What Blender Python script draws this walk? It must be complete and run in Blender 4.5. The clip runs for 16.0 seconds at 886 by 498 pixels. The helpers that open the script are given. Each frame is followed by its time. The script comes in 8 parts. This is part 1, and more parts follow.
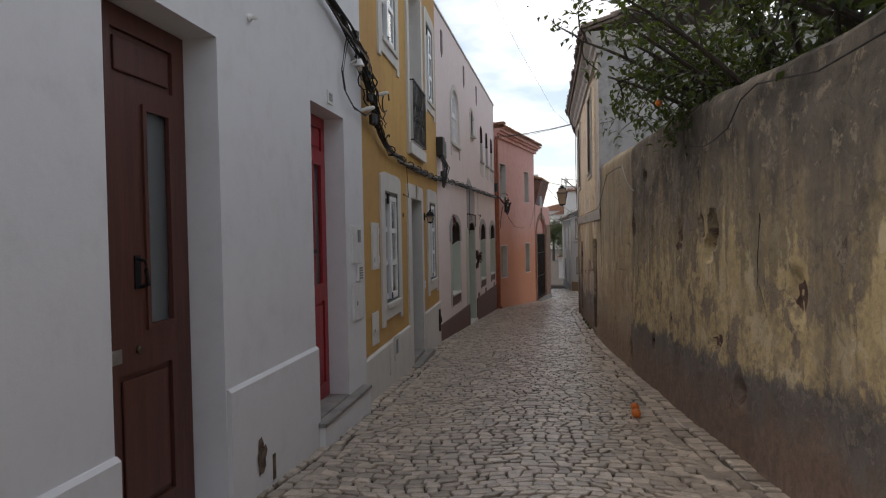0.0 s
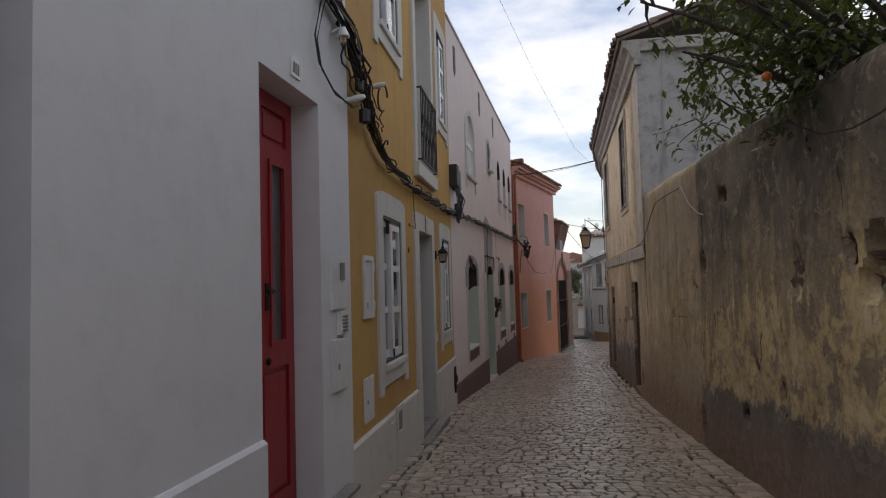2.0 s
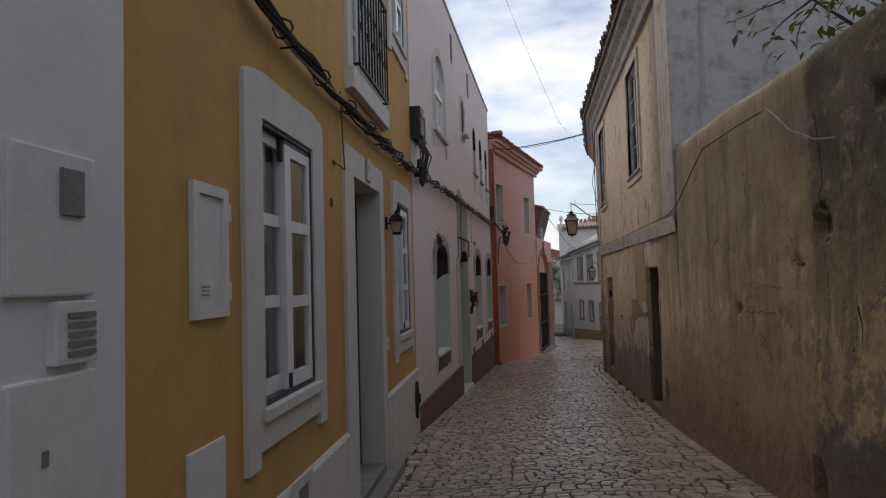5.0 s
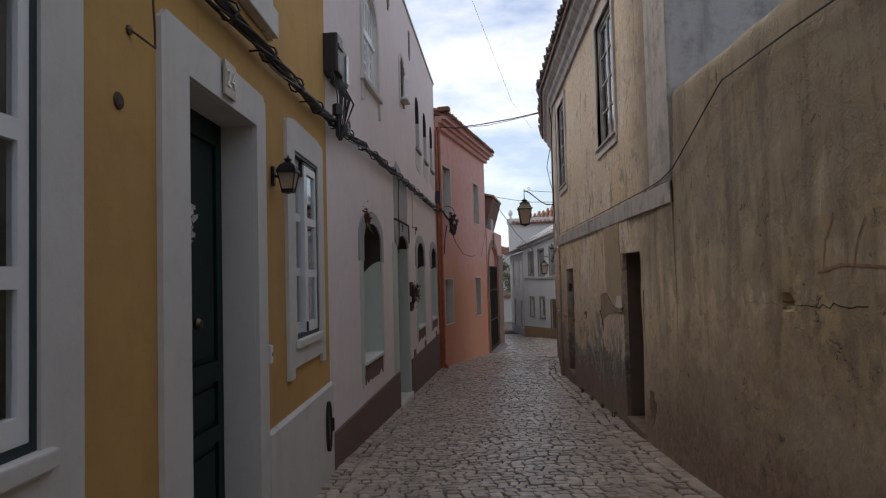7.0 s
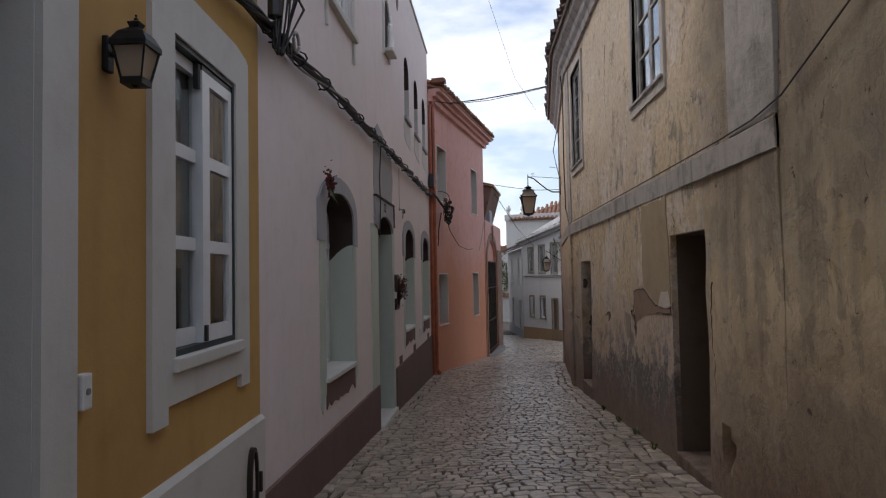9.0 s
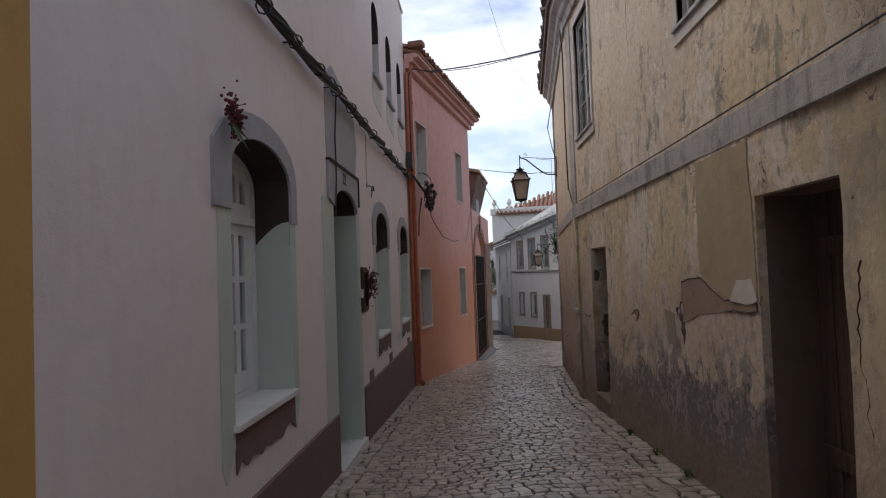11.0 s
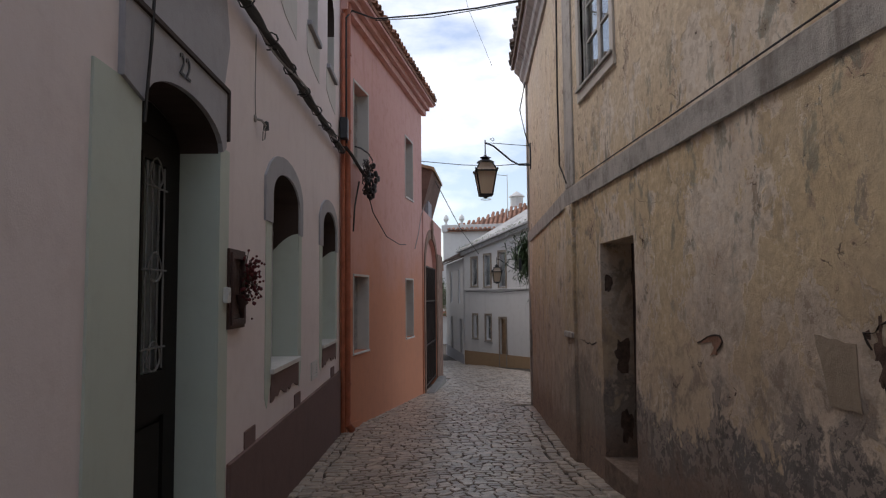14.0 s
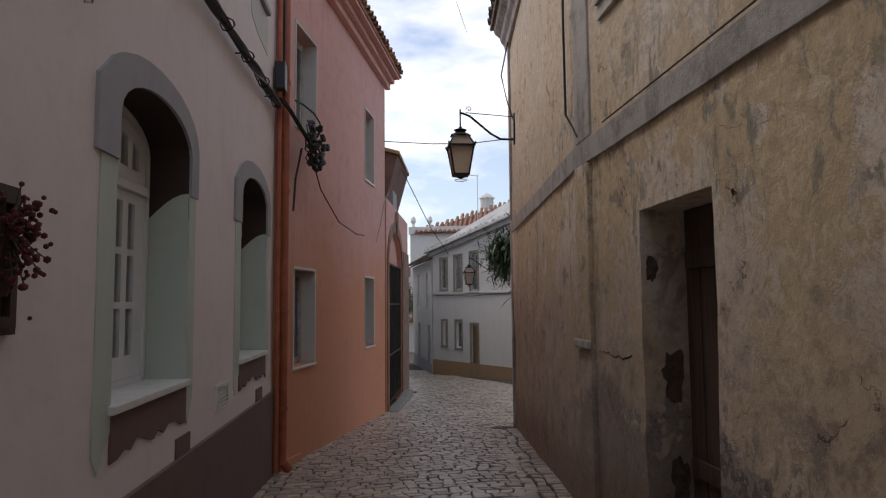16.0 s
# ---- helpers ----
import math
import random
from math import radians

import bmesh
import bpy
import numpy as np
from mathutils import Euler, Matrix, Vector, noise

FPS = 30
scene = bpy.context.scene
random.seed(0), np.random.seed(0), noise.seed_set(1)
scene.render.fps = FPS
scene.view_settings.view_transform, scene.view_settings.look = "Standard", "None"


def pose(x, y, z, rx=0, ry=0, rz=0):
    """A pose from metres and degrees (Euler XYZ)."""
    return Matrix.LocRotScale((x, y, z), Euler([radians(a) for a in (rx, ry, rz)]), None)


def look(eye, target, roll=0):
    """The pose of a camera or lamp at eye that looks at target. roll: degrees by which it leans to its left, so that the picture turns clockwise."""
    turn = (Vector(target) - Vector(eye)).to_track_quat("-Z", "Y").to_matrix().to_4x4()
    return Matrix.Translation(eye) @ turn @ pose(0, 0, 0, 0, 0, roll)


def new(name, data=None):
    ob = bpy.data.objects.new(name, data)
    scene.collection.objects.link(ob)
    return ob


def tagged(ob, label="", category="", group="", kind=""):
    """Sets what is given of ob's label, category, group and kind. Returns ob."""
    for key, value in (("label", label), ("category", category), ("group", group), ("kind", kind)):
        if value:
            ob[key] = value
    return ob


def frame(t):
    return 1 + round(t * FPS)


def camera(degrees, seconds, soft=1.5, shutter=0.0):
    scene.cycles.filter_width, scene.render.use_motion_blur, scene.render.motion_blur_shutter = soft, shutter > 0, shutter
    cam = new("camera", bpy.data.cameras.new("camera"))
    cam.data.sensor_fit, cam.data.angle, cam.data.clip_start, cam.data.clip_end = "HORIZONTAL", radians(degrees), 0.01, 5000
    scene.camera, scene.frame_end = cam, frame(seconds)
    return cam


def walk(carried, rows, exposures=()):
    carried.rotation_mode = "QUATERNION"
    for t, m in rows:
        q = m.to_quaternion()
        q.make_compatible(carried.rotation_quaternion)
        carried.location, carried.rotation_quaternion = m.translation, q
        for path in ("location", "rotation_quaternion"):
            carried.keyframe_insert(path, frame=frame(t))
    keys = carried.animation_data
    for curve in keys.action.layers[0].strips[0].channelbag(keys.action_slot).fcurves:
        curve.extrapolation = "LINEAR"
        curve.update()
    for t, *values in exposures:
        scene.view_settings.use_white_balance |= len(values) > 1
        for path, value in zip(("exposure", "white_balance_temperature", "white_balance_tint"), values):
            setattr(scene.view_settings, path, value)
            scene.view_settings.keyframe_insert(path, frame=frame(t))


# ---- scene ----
# one straight street walked downhill between old houses; y runs ahead, x to the right
cam = camera(67.9, 16.0, soft=1.2)
METRES, EYE, TILT, LEAN, TURN = 16.9, 1.5, 0.0, 0.0, 8.9
ROWS = [
    (0.0, 0.0, 0.0, 0.0, -0.02, -1.26, 1.1),
    (0.5, 0.0001, 0.0281, -0.0016, 0.59, -0.74, 1.29),
    (1.0, -0.0014, 0.0553, -0.0024, 1.08, 0.58, 1.34),
    (1.5, -0.0001, 0.0862, -0.0035, 1.33, 2.55, 1.64),
    (2.0, -0.0016, 0.1177, -0.0071, 1.17, 3.12, 1.57),
    (2.5, 0.0011, 0.1484, -0.0086, 0.56, 3.06, 1.74),
    (3.0, 0.003, 0.1787, -0.0111, -0.05, 2.96, 1.59),
    (5.5, 0.0093, 0.3296, -0.0174, -1.65, 2.7, 1.71),
    (6.0, 0.0141, 0.3603, -0.0196, -2.55, 2.61, 1.66),
    (6.5, 0.0165, 0.391, -0.021, -4.32, 2.34, 1.32),
    (7.0, 0.0224, 0.4214, -0.0231, -5.65, 2.38, 1.47),
    (7.5, 0.0268, 0.452, -0.0251, -5.69, 2.31, 1.05),
    (8.0, 0.0321, 0.4829, -0.0259, -5.92, 2.31, 1.03),
    (8.5, 0.0355, 0.5142, -0.0279, -5.95, 2.19, 0.83),
    (9.0, 0.0375, 0.5442, -0.0298, -6.04, 2.3, 1.05),
    (11.5, 0.0577, 0.7014, -0.0366, -7.6, 2.14, 2.03),
    (12.0, 0.0597, 0.7334, -0.0386, -8.02, 2.57, 1.76),
    (12.5, 0.0664, 0.7651, -0.0408, -8.78, 3.19, 1.85),
    (13.0, 0.0709, 0.7974, -0.0445, -9.72, 3.8, 1.47),
    (13.5, 0.0779, 0.8281, -0.0455, -11.54, 3.84, 1.11),
    (14.0, 0.0851, 0.8615, -0.0472, -11.89, 4.01, 0.53),
    (14.5, 0.0905, 0.8929, -0.0492, -13.67, 4.55, 0.49),
    (15.0, 0.0978, 0.9256, -0.0503, -14.45, 4.7, 0.52),
    (15.5, 0.1034, 0.9571, -0.0522, -14.74, 4.69, 0.41),
    (16.0, 0.1132, 0.9887, -0.0535, -14.74, 4.58, 0.51),
]
EXPOSURES = [(0.0, 0.27, 6950, 11), (1.5, 0.18, 6950, 12), (3.0, -0.1, 6900, 13), (7.0, 0.05, 6500, 12), (12.5, 0.24, 6450, 12), (16.0, 0.14, 6550, 12)]
walk(cam, [(t, pose(0, 0, EYE, TILT, LEAN, TURN) @ pose(METRES * x, METRES * y, METRES * z, 90 + pitch, roll, yaw)) for t, x, y, z, yaw, pitch, roll in ROWS], EXPOSURES)

# ---- light: a bright sky with broken cloud, the sun veiled behind the houses on the left ----
SUN_UP, SUN_ROUND = 56.0, -58.0
world = bpy.data.worlds.new("sky")
scene.world = world
world.use_nodes = True
wt = world.node_tree
wt.nodes.clear()
w_out = wt.nodes.new("ShaderNodeOutputWorld")
w_bg = wt.nodes.new("ShaderNodeBackground")
w_sky = wt.nodes.new("ShaderNodeTexSky")
w_sky.sky_type = "NISHITA"
w_sky.sun_disc = False
w_sky.sun_elevation, w_sky.sun_rotation = radians(SUN_UP), radians(SUN_ROUND)
w_sky.air_density, w_sky.dust_density, w_sky.ozone_density = 1.0, 1.5, 1.5
w_co = wt.nodes.new("ShaderNodeTexCoord")
w_map = wt.nodes.new("ShaderNodeMapping")
w_map.inputs["Scale"].default_value = (1.3, 1.0, 3.4)
w_map.inputs["Location"].default_value = (0.35, 0.1, 0.25)
w_no = wt.nodes.new("ShaderNodeTexNoise")
w_no.inputs["Scale"].default_value = 2.2
w_no.inputs["Detail"].default_value = 7.0
w_no.inputs["Roughness"].default_value = 0.52
w_rp = wt.nodes.new("ShaderNodeValToRGB")
w_rp.color_ramp.elements[0].position, w_rp.color_ramp.elements[1].position = 0.47, 0.66
w_rp.color_ramp.elements[0].color = (0.16, 0.16, 0.16, 1)
w_mix = wt.nodes.new("ShaderNodeMix")
w_mix.data_type = "RGBA"
w_mix.inputs[7].default_value = (8.6, 8.6, 8.65, 1)
wt.links.new(w_co.outputs["Generated"], w_map.inputs["Vector"])
wt.links.new(w_map.outputs["Vector"], w_no.inputs["Vector"])
wt.links.new(w_no.outputs["Fac"], w_rp.inputs["Fac"])
wt.links.new(w_rp.outputs["Color"], w_mix.inputs[0])
wt.links.new(w_sky.outputs["Color"], w_mix.inputs[6])
wt.links.new(w_mix.outputs[2], w_bg.inputs["Color"])
w_bg.inputs["Strength"].default_value = 0.15
wt.links.new(w_bg.outputs["Background"], w_out.inputs["Surface"])

sun_data = bpy.data.lights.new("sun", "SUN")
sun_data.energy, sun_data.angle, sun_data.color = 0.95, radians(35), (1.0, 0.94, 0.86)
sun = new("sun", sun_data)
_e, _r = radians(SUN_UP), radians(SUN_ROUND)
sun.matrix_world = look((math.sin(_r) * math.cos(_e) * 60, math.cos(_r) * math.cos(_e) * 60, math.sin(_e) * 60), (0, 0, 0))


# ---- materials ----
def material(name, rough=0.8, metal=0.0):
    m = bpy.data.materials.new(name)
    m.use_nodes = True
    b = m.node_tree.nodes["Principled BSDF"]
    b.inputs["Roughness"].default_value, b.inputs["Metallic"].default_value = rough, metal
    return m, m.node_tree, b


def node(nt, kind, **values):
    n = nt.nodes.new(kind)
    for key, value in values.items():
        n.inputs[key.replace("_", " ")].default_value = value
    return n


def noise_of(nt, vec, scale, detail=5.0, rough=0.6, stretch=None, dist=0.0):
    """A noise's value at real-world size."""
    if stretch:
        mp = node(nt, "ShaderNodeMapping", Scale=stretch)
        nt.links.new(vec, mp.inputs["Vector"])
        vec = mp.outputs["Vector"]
    n = node(nt, "ShaderNodeTexNoise", Scale=scale, Detail=detail, Roughness=rough, Distortion=dist)
    nt.links.new(vec, n.inputs["Vector"])
    return n.outputs["Fac"]


def step_of(nt, value, lo, hi):
    n = node(nt, "ShaderNodeMapRange")
    n.interpolation_type = "SMOOTHSTEP"
    n.inputs["From Min"].default_value, n.inputs["From Max"].default_value = lo, hi
    nt.links.new(value, n.inputs["Value"])
    return n.outputs["Result"]


def mix_of(nt, fac, a, b, blend="MIX"):
    n = nt.nodes.new("ShaderNodeMix")
    n.data_type, n.blend_type = "RGBA", blend
    for socket, value in ((n.inputs[0], fac), (n.inputs[6], a), (n.inputs[7], b)):
        if isinstance(value, (int, float)):
            socket.default_value = value
        elif isinstance(value, tuple):
            socket.default_value = (*value[:3], 1)
        else:
            nt.links.new(value, socket)
    return n.outputs[2]


def math_of(nt, op, a, b=0.0):
    n = nt.nodes.new("ShaderNodeMath")
    n.operation = op
    for socket, value in ((n.inputs[0], a), (n.inputs[1], b)):
        if isinstance(value, (int, float)):
            socket.default_value = value
        else:
            nt.links.new(value, socket)
    return n.outputs[0]


def bump_of(nt, b, height, strength, distance=0.02):
    n = node(nt, "ShaderNodeBump", Strength=strength, Distance=distance)
    nt.links.new(height, n.inputs["Height"])
    nt.links.new(n.outputs["Normal"], b.inputs["Normal"])


def position(nt):
    return nt.nodes.new("ShaderNodeNewGeometry").outputs["Position"]


def plaster(name, colour, stain, grime=0.35, bump=0.25, rough=0.85, streak=0.3, second=None, rise=False):
    """Painted render: soft large stains, rain streaks, fine grain."""
    m, nt, b = material(name, rough)
    p = position(nt)
    big = noise_of(nt, p, 0.7, 6.0, 0.62)
    mid = noise_of(nt, p, 5.0, 5.0, 0.65)
    run = noise_of(nt, p, 1.0, 4.0, 0.6, (5.0, 5.0, 0.5))
    fine = noise_of(nt, p, 120.0, 3.0, 0.6)
    col = colour
    if second:
        part_of = step_of(nt, big, 0.4, 0.62)
        # second tone comes in with height: skylight on the upper wall, as colour
        if rise:
            sep = nt.nodes.new("ShaderNodeSeparateXYZ")
            nt.links.new(p, sep.inputs[0])
            part_of = step_of(nt, math_of(nt, "ADD", sep.outputs["Z"], math_of(nt, "MULTIPLY", big, 2.4)), 1.6, 3.6)
        col = mix_of(nt, part_of, colour, second)
    col = mix_of(nt, math_of(nt, "MULTIPLY", step_of(nt, mid, 0.45, 0.8), grime), col, stain)
    col = mix_of(nt, math_of(nt, "MULTIPLY", step_of(nt, run, 0.52, 0.78), streak), col, stain)
    col = mix_of(nt, math_of(nt, "MULTIPLY", step_of(nt, big, 0.55, 0.8), grime), col, stain)
    nt.links.new(col, b.inputs["Base Color"])
    trowel = noise_of(nt, p, 9.0, 4.0, 0.55)
    bump_of(nt, b, math_of(nt, "ADD", math_of(nt, "MULTIPLY", fine, 0.25), trowel), bump)
    return m


def old_plaster():
    """Lime render, once yellow, lost in flakes down to pale and brown coats; soot and rain runs on the garden wall, a black painted foot, earth at the base."""
    m, nt, b = material("old_plaster", 0.93)
    p = position(nt)
    sep = nt.nodes.new("ShaderNodeSeparateXYZ")
    nt.links.new(p, sep.inputs[0])
    y, z = sep.outputs["Y"], sep.outputs["Z"]

    def add(*v):
        out = v[0]
        for k in v[1:]:
            out = math_of(nt, "ADD", out, k)
        return out

    def mul(*v):
        out = v[0]
        for k in v[1:]:
            out = math_of(nt, "MULTIPLY", out, k)
        return out

    def ramp(v, lo, hi):
        return step_of(nt, v, lo, hi)

    def over(fac, a, c):
        return mix_of(nt, fac, a, c)

    above = add(z, mul(y, 0.0537))
    cloud = noise_of(nt, p, 0.5, 4.0, 0.55, None, 0.3)
    big = noise_of(nt, p, 0.9, 8.0, 0.62, (1, 1, 0.8), 0.3)
    mid = noise_of(nt, p, 2.3, 9.0, 0.66, None, 0.35)
    flaky = noise_of(nt, p, 5.0, 9.0, 0.68, (1, 1, 0.85), 0.4)
    small = noise_of(nt, p, 14.0, 7.0, 0.7, None, 0.5)
    run = noise_of(nt, p, 1.0, 5.0, 0.6, (2.6, 2.6, 0.3), 0.3)
    drip = noise_of(nt, p, 1.0, 6.0, 0.65, (6.0, 6.0, 1.3), 0.4)
    fine = noise_of(nt, p, 70.0, 4.0, 0.7)
    vor = nt.nodes.new("ShaderNodeTexVoronoi")
    vor.feature = "DISTANCE_TO_EDGE"
    vor.inputs["Scale"].default_value = 1.5
    bent = nt.nodes.new("ShaderNodeVectorMath")
    bent.operation = "ADD"
    twist = nt.nodes.new("ShaderNodeTexNoise")
    twist.inputs["Scale"].default_value = 3.0
    twist.inputs["Detail"].default_value = 6.0
    nt.links.new(p, twist.inputs["Vector"])
    nt.links.new(p, bent.inputs[0])
    nt.links.new(twist.outputs["Color"], bent.inputs[1])
    nt.links.new(bent.outputs[0], vor.inputs["Vector"])
    crack = mul(ramp(vor.outputs["Distance"], 0.014, 0.004), ramp(mid, 0.56, 0.62))
    garden = ramp(add(y, mul(mid, 1.4)), 16.0, 14.6)
    dull = ramp(add(y, mul(flaky, 0.35)), 9.92, 10.06)

    # the house: yellow wash, flaked off to pale lime in crisp islands, browner low down
    wash = over(ramp(small, 0.35, 0.68), (0.68, 0.535, 0.335), (0.52, 0.40, 0.25))
    wash = over(mul(ramp(cloud, 0.45, 0.62), 0.5), wash, (0.56, 0.46, 0.335))
    lime = over(ramp(small, 0.35, 0.65), (0.77, 0.655, 0.52), (0.64, 0.53, 0.405))
    lost = add(mul(big, 0.62), mul(flaky, 0.38), mul(above, -0.028))
    peel1 = ramp(lost, 0.443, 0.456)
    peel2 = ramp(add(mul(flaky, 0.6), mul(mid, 0.4)), 0.57, 0.58)
    house = over(peel1, wash, lime)
    thin = ramp(add(mul(big, 0.4), mul(mid, 0.6)), 0.53, 0.60)
    house = over(mul(thin, 0.38), house, (0.43, 0.335, 0.235))
    house = over(mul(ramp(add(above, mul(big, 1.2)), 3.2, 4.2), 0.35), house, over(ramp(small, 0.4, 0.62), (0.74, 0.66, 0.55), (0.60, 0.52, 0.42)))
    pale = mul(ramp(add(mul(big, 0.5), mul(flaky, 0.5)), 0.53, 0.56), 0.35)
    house = over(pale, house, (0.72, 0.65, 0.57))
    blush = mul(ramp(add(mul(mid, 0.5), mul(small, 0.5)), 0.57, 0.60), 0.5)
    house = over(blush, house, (0.52, 0.34, 0.25))
    house = over(mul(peel2, 0.8), house, over(ramp(small, 0.4, 0.6), (0.44, 0.335, 0.25), (0.36, 0.27, 0.20)))
    rosy = mul(ramp(add(above, mul(big, -2.2), mul(flaky, -0.8)), 0.75, -0.35), 0.5)
    house = over(rosy, house, over(ramp(flaky, 0.42, 0.58), (0.45, 0.345, 0.275), (0.33, 0.25, 0.195)))
    mould = mul(ramp(add(mul(flaky, 0.5), mul(drip, 0.5)), 0.53, 0.58), ramp(add(above, mul(cloud, 1.5)), 2.0, 2.7), ramp(above, 3.9, 3.2), ramp(mid, 0.38, 0.5))
    house = over(mul(mould, 0.7), house, (0.22, 0.225, 0.18))
    grain = ramp(add(mul(flaky, 0.5), mul(small, 0.5)), 0.535, 0.56)
    house = over(mul(grain, 0.35), house, (0.40, 0.31, 0.215))
    bloom = ramp(add(mul(mid, 0.5), mul(small, 0.5)), 0.44, 0.415)
    house = over(mul(bloom, 0.3), house, (0.74, 0.68, 0.60))
    damp = mul(ramp(y, 20.3, 21.6), ramp(add(above, mul(flaky, 0.8)), 3.4, 2.0), 0.45)
    house = over(damp, house, over(ramp(flaky, 0.42, 0.58), (0.30, 0.225, 0.165), (0.22, 0.165, 0.125)))
    house = over(mul(ramp(drip, 0.55, 0.66), 0.12), house, (0.34, 0.265, 0.185))

    # the garden wall: ochre in crisp remains, soot above with long runs, dull brown further on
    ochre = over(ramp(small, 0.36, 0.64), (0.54, 0.42, 0.225), (0.39, 0.30, 0.165))
    bare = over(ramp(small, 0.36, 0.64), (0.34, 0.26, 0.175), (0.235, 0.175, 0.12))
    gone = add(mul(flaky, 0.55), mul(mid, 0.45))
    ochre = over(ramp(gone, 0.525, 0.545), ochre, bare)
    ochre = over(mul(ramp(gone, 0.44, 0.425), 0.6), ochre, (0.56, 0.47, 0.32))
    tongue = noise_of(nt, p, 1.0, 6.0, 0.62, (4.2, 4.2, 0.42), 0.4)
    tan = over(ramp(big, 0.38, 0.62), (0.66, 0.535, 0.35), (0.50, 0.395, 0.26))
    tan = over(mul(ramp(add(mul(cloud, 0.6), mul(mid, 0.4)), 0.53, 0.58), 0.6), tan, (0.58, 0.44, 0.22))
    tan = over(mul(ramp(add(mul(cloud, 0.5), mul(mid, 0.5)), 0.46, 0.42), 0.55), tan, (0.40, 0.37, 0.315))
    tan = over(mul(ramp(gone, 0.535, 0.55), 0.45), tan, over(ramp(small, 0.4, 0.6), (0.42, 0.32, 0.22), (0.30, 0.23, 0.16)))
    streaked = mul(ramp(add(mul(tongue, 0.75), mul(flaky, 0.25)), 0.50, 0.58), ramp(add(above, mul(big, 1.4)), 1.6, 3.2))
    tan = over(mul(streaked, 0.5), tan, (0.20, 0.175, 0.135))
    rust = mul(ramp(add(mul(big, 0.5), mul(flaky, 0.5)), 0.55, 0.585), ramp(above, 1.2, 2.4), 0.5)
    tan = over(rust, tan, (0.43, 0.285, 0.20))
    worn_off = ramp(add(mul(mid, 0.6), mul(flaky, 0.4)), 0.455, 0.44)
    tan = over(mul(worn_off, 0.45), tan, (0.69, 0.59, 0.43))
    low = ramp(add(above, mul(cloud, -2.2), mul(flaky, -0.9)), 0.1, -0.7)
    tan = over(mul(low, 0.6), tan, over(ramp(small, 0.38, 0.62), (0.33, 0.235, 0.16), (0.19, 0.135, 0.095)))
    ochre = over(dull, ochre, tan)
    soot_edge = add(above, mul(run, 2.4), mul(tongue, 1.6), mul(flaky, 1.1), mul(small, 0.4))
    soot = add(mul(ramp(soot_edge, 4.1, 4.3), 0.55), mul(ramp(soot_edge, 4.35, 5.1), 0.45))
    grey = over(ramp(mid, 0.38, 0.62), (0.055, 0.05, 0.045), (0.145, 0.122, 0.10))
    grey = over(mul(ramp(flaky, 0.54, 0.60), 0.5), grey, (0.24, 0.205, 0.16))
    side = over(mul(soot, math_of(nt, "SUBTRACT", 0.95, mul(dull, 0.42))), ochre, grey)
    fresh = math_of(nt, "SUBTRACT", 1.0, mul(dull, 0.75))
    side = over(mul(ramp(run, 0.51, 0.60), fresh, 0.3), side, (0.20, 0.165, 0.125))
    side = over(mul(ramp(add(mul(tongue, 0.7), mul(small, 0.3)), 0.55, 0.60), fresh, 0.45), side, (0.13, 0.11, 0.09))
    scuff = ramp(add(mul(flaky, 0.55), mul(small, 0.45)), 0.55, 0.575)
    side = over(mul(scuff, fresh, 0.35), side, (0.47, 0.38, 0.26))
    spot = ramp(add(mul(mid, 0.4), mul(small, 0.6)), 0.42, 0.40)
    side = over(mul(spot, 0.3), side, (0.17, 0.13, 0.095))
    col = over(garden, house, side)

    # foot: purplish black paint with a ragged edge, broken off in places
    edge = add(above, mul(big, -1.1), mul(flaky, -1.3), mul(small, -0.5))
    straight = add(above, mul(big, -0.35), mul(flaky, -0.5), mul(small, -0.25))
    foot = math_of(nt, "ADD", mul(ramp(edge, -0.46, -0.58), math_of(nt, "SUBTRACT", 1.0, ramp(y, 9.95, 9.8))), mul(ramp(straight, 0.26, 0.14), ramp(y, 9.95, 9.8)))
    foot_here = math_of(nt, "MAXIMUM", ramp(y, 9.95, 9.8), mul(ramp(y, 14.9, 15.7), ramp(y, 24.0, 19.0)))
    foot = mul(foot, add(mul(foot_here, 0.78), 0.14))
    col = over(foot, col, over(ramp(flaky, 0.4, 0.6), (0.135, 0.122, 0.118), (0.085, 0.077, 0.074)))
    mottle = mul(ramp(add(above, mul(mid, -1.2)), 1.1, 0.1), ramp(add(mul(flaky, 0.6), mul(small, 0.4)), 0.47, 0.55), foot_here, 0.4)
    col = over(mottle, col, (0.15, 0.125, 0.115))
    speck = ramp(add(mul(small, 0.55), mul(flaky, 0.35), mul(tongue, 0.1), mul(ramp(y, 9.8, 9.95), 0.022)), 0.525, 0.548)
    col = over(mul(speck, foot, math_of(nt, "SUBTRACT", 0.8, mul(ramp(y, 9.95, 9.8), 0.5))), col, (0.38, 0.315, 0.265))
    earth = ramp(add(above, mul(mid, -1.0), mul(flaky, -0.4)), 0.0, -0.42)
    col = over(mul(earth, 0.7), col, over(ramp(small, 0.4, 0.6), (0.27, 0.175, 0.125), (0.17, 0.11, 0.08)))
    chips = ramp(add(mul(small, 0.5), mul(flaky, 0.5), mul(garden, 0.02)), 0.63, 0.645)
    col = over(mul(chips, 0.85), col, (0.095, 0.065, 0.048))
    col = over(mul(crack, 0.8), col, (0.075, 0.055, 0.045))
    nt.links.new(col, b.inputs["Base Color"])
    coats = add(mul(peel1, -0.9), mul(peel2, -1.1), mul(ramp(gone, 0.525, 0.545), garden, -0.9), mul(speck, foot, 0.5))
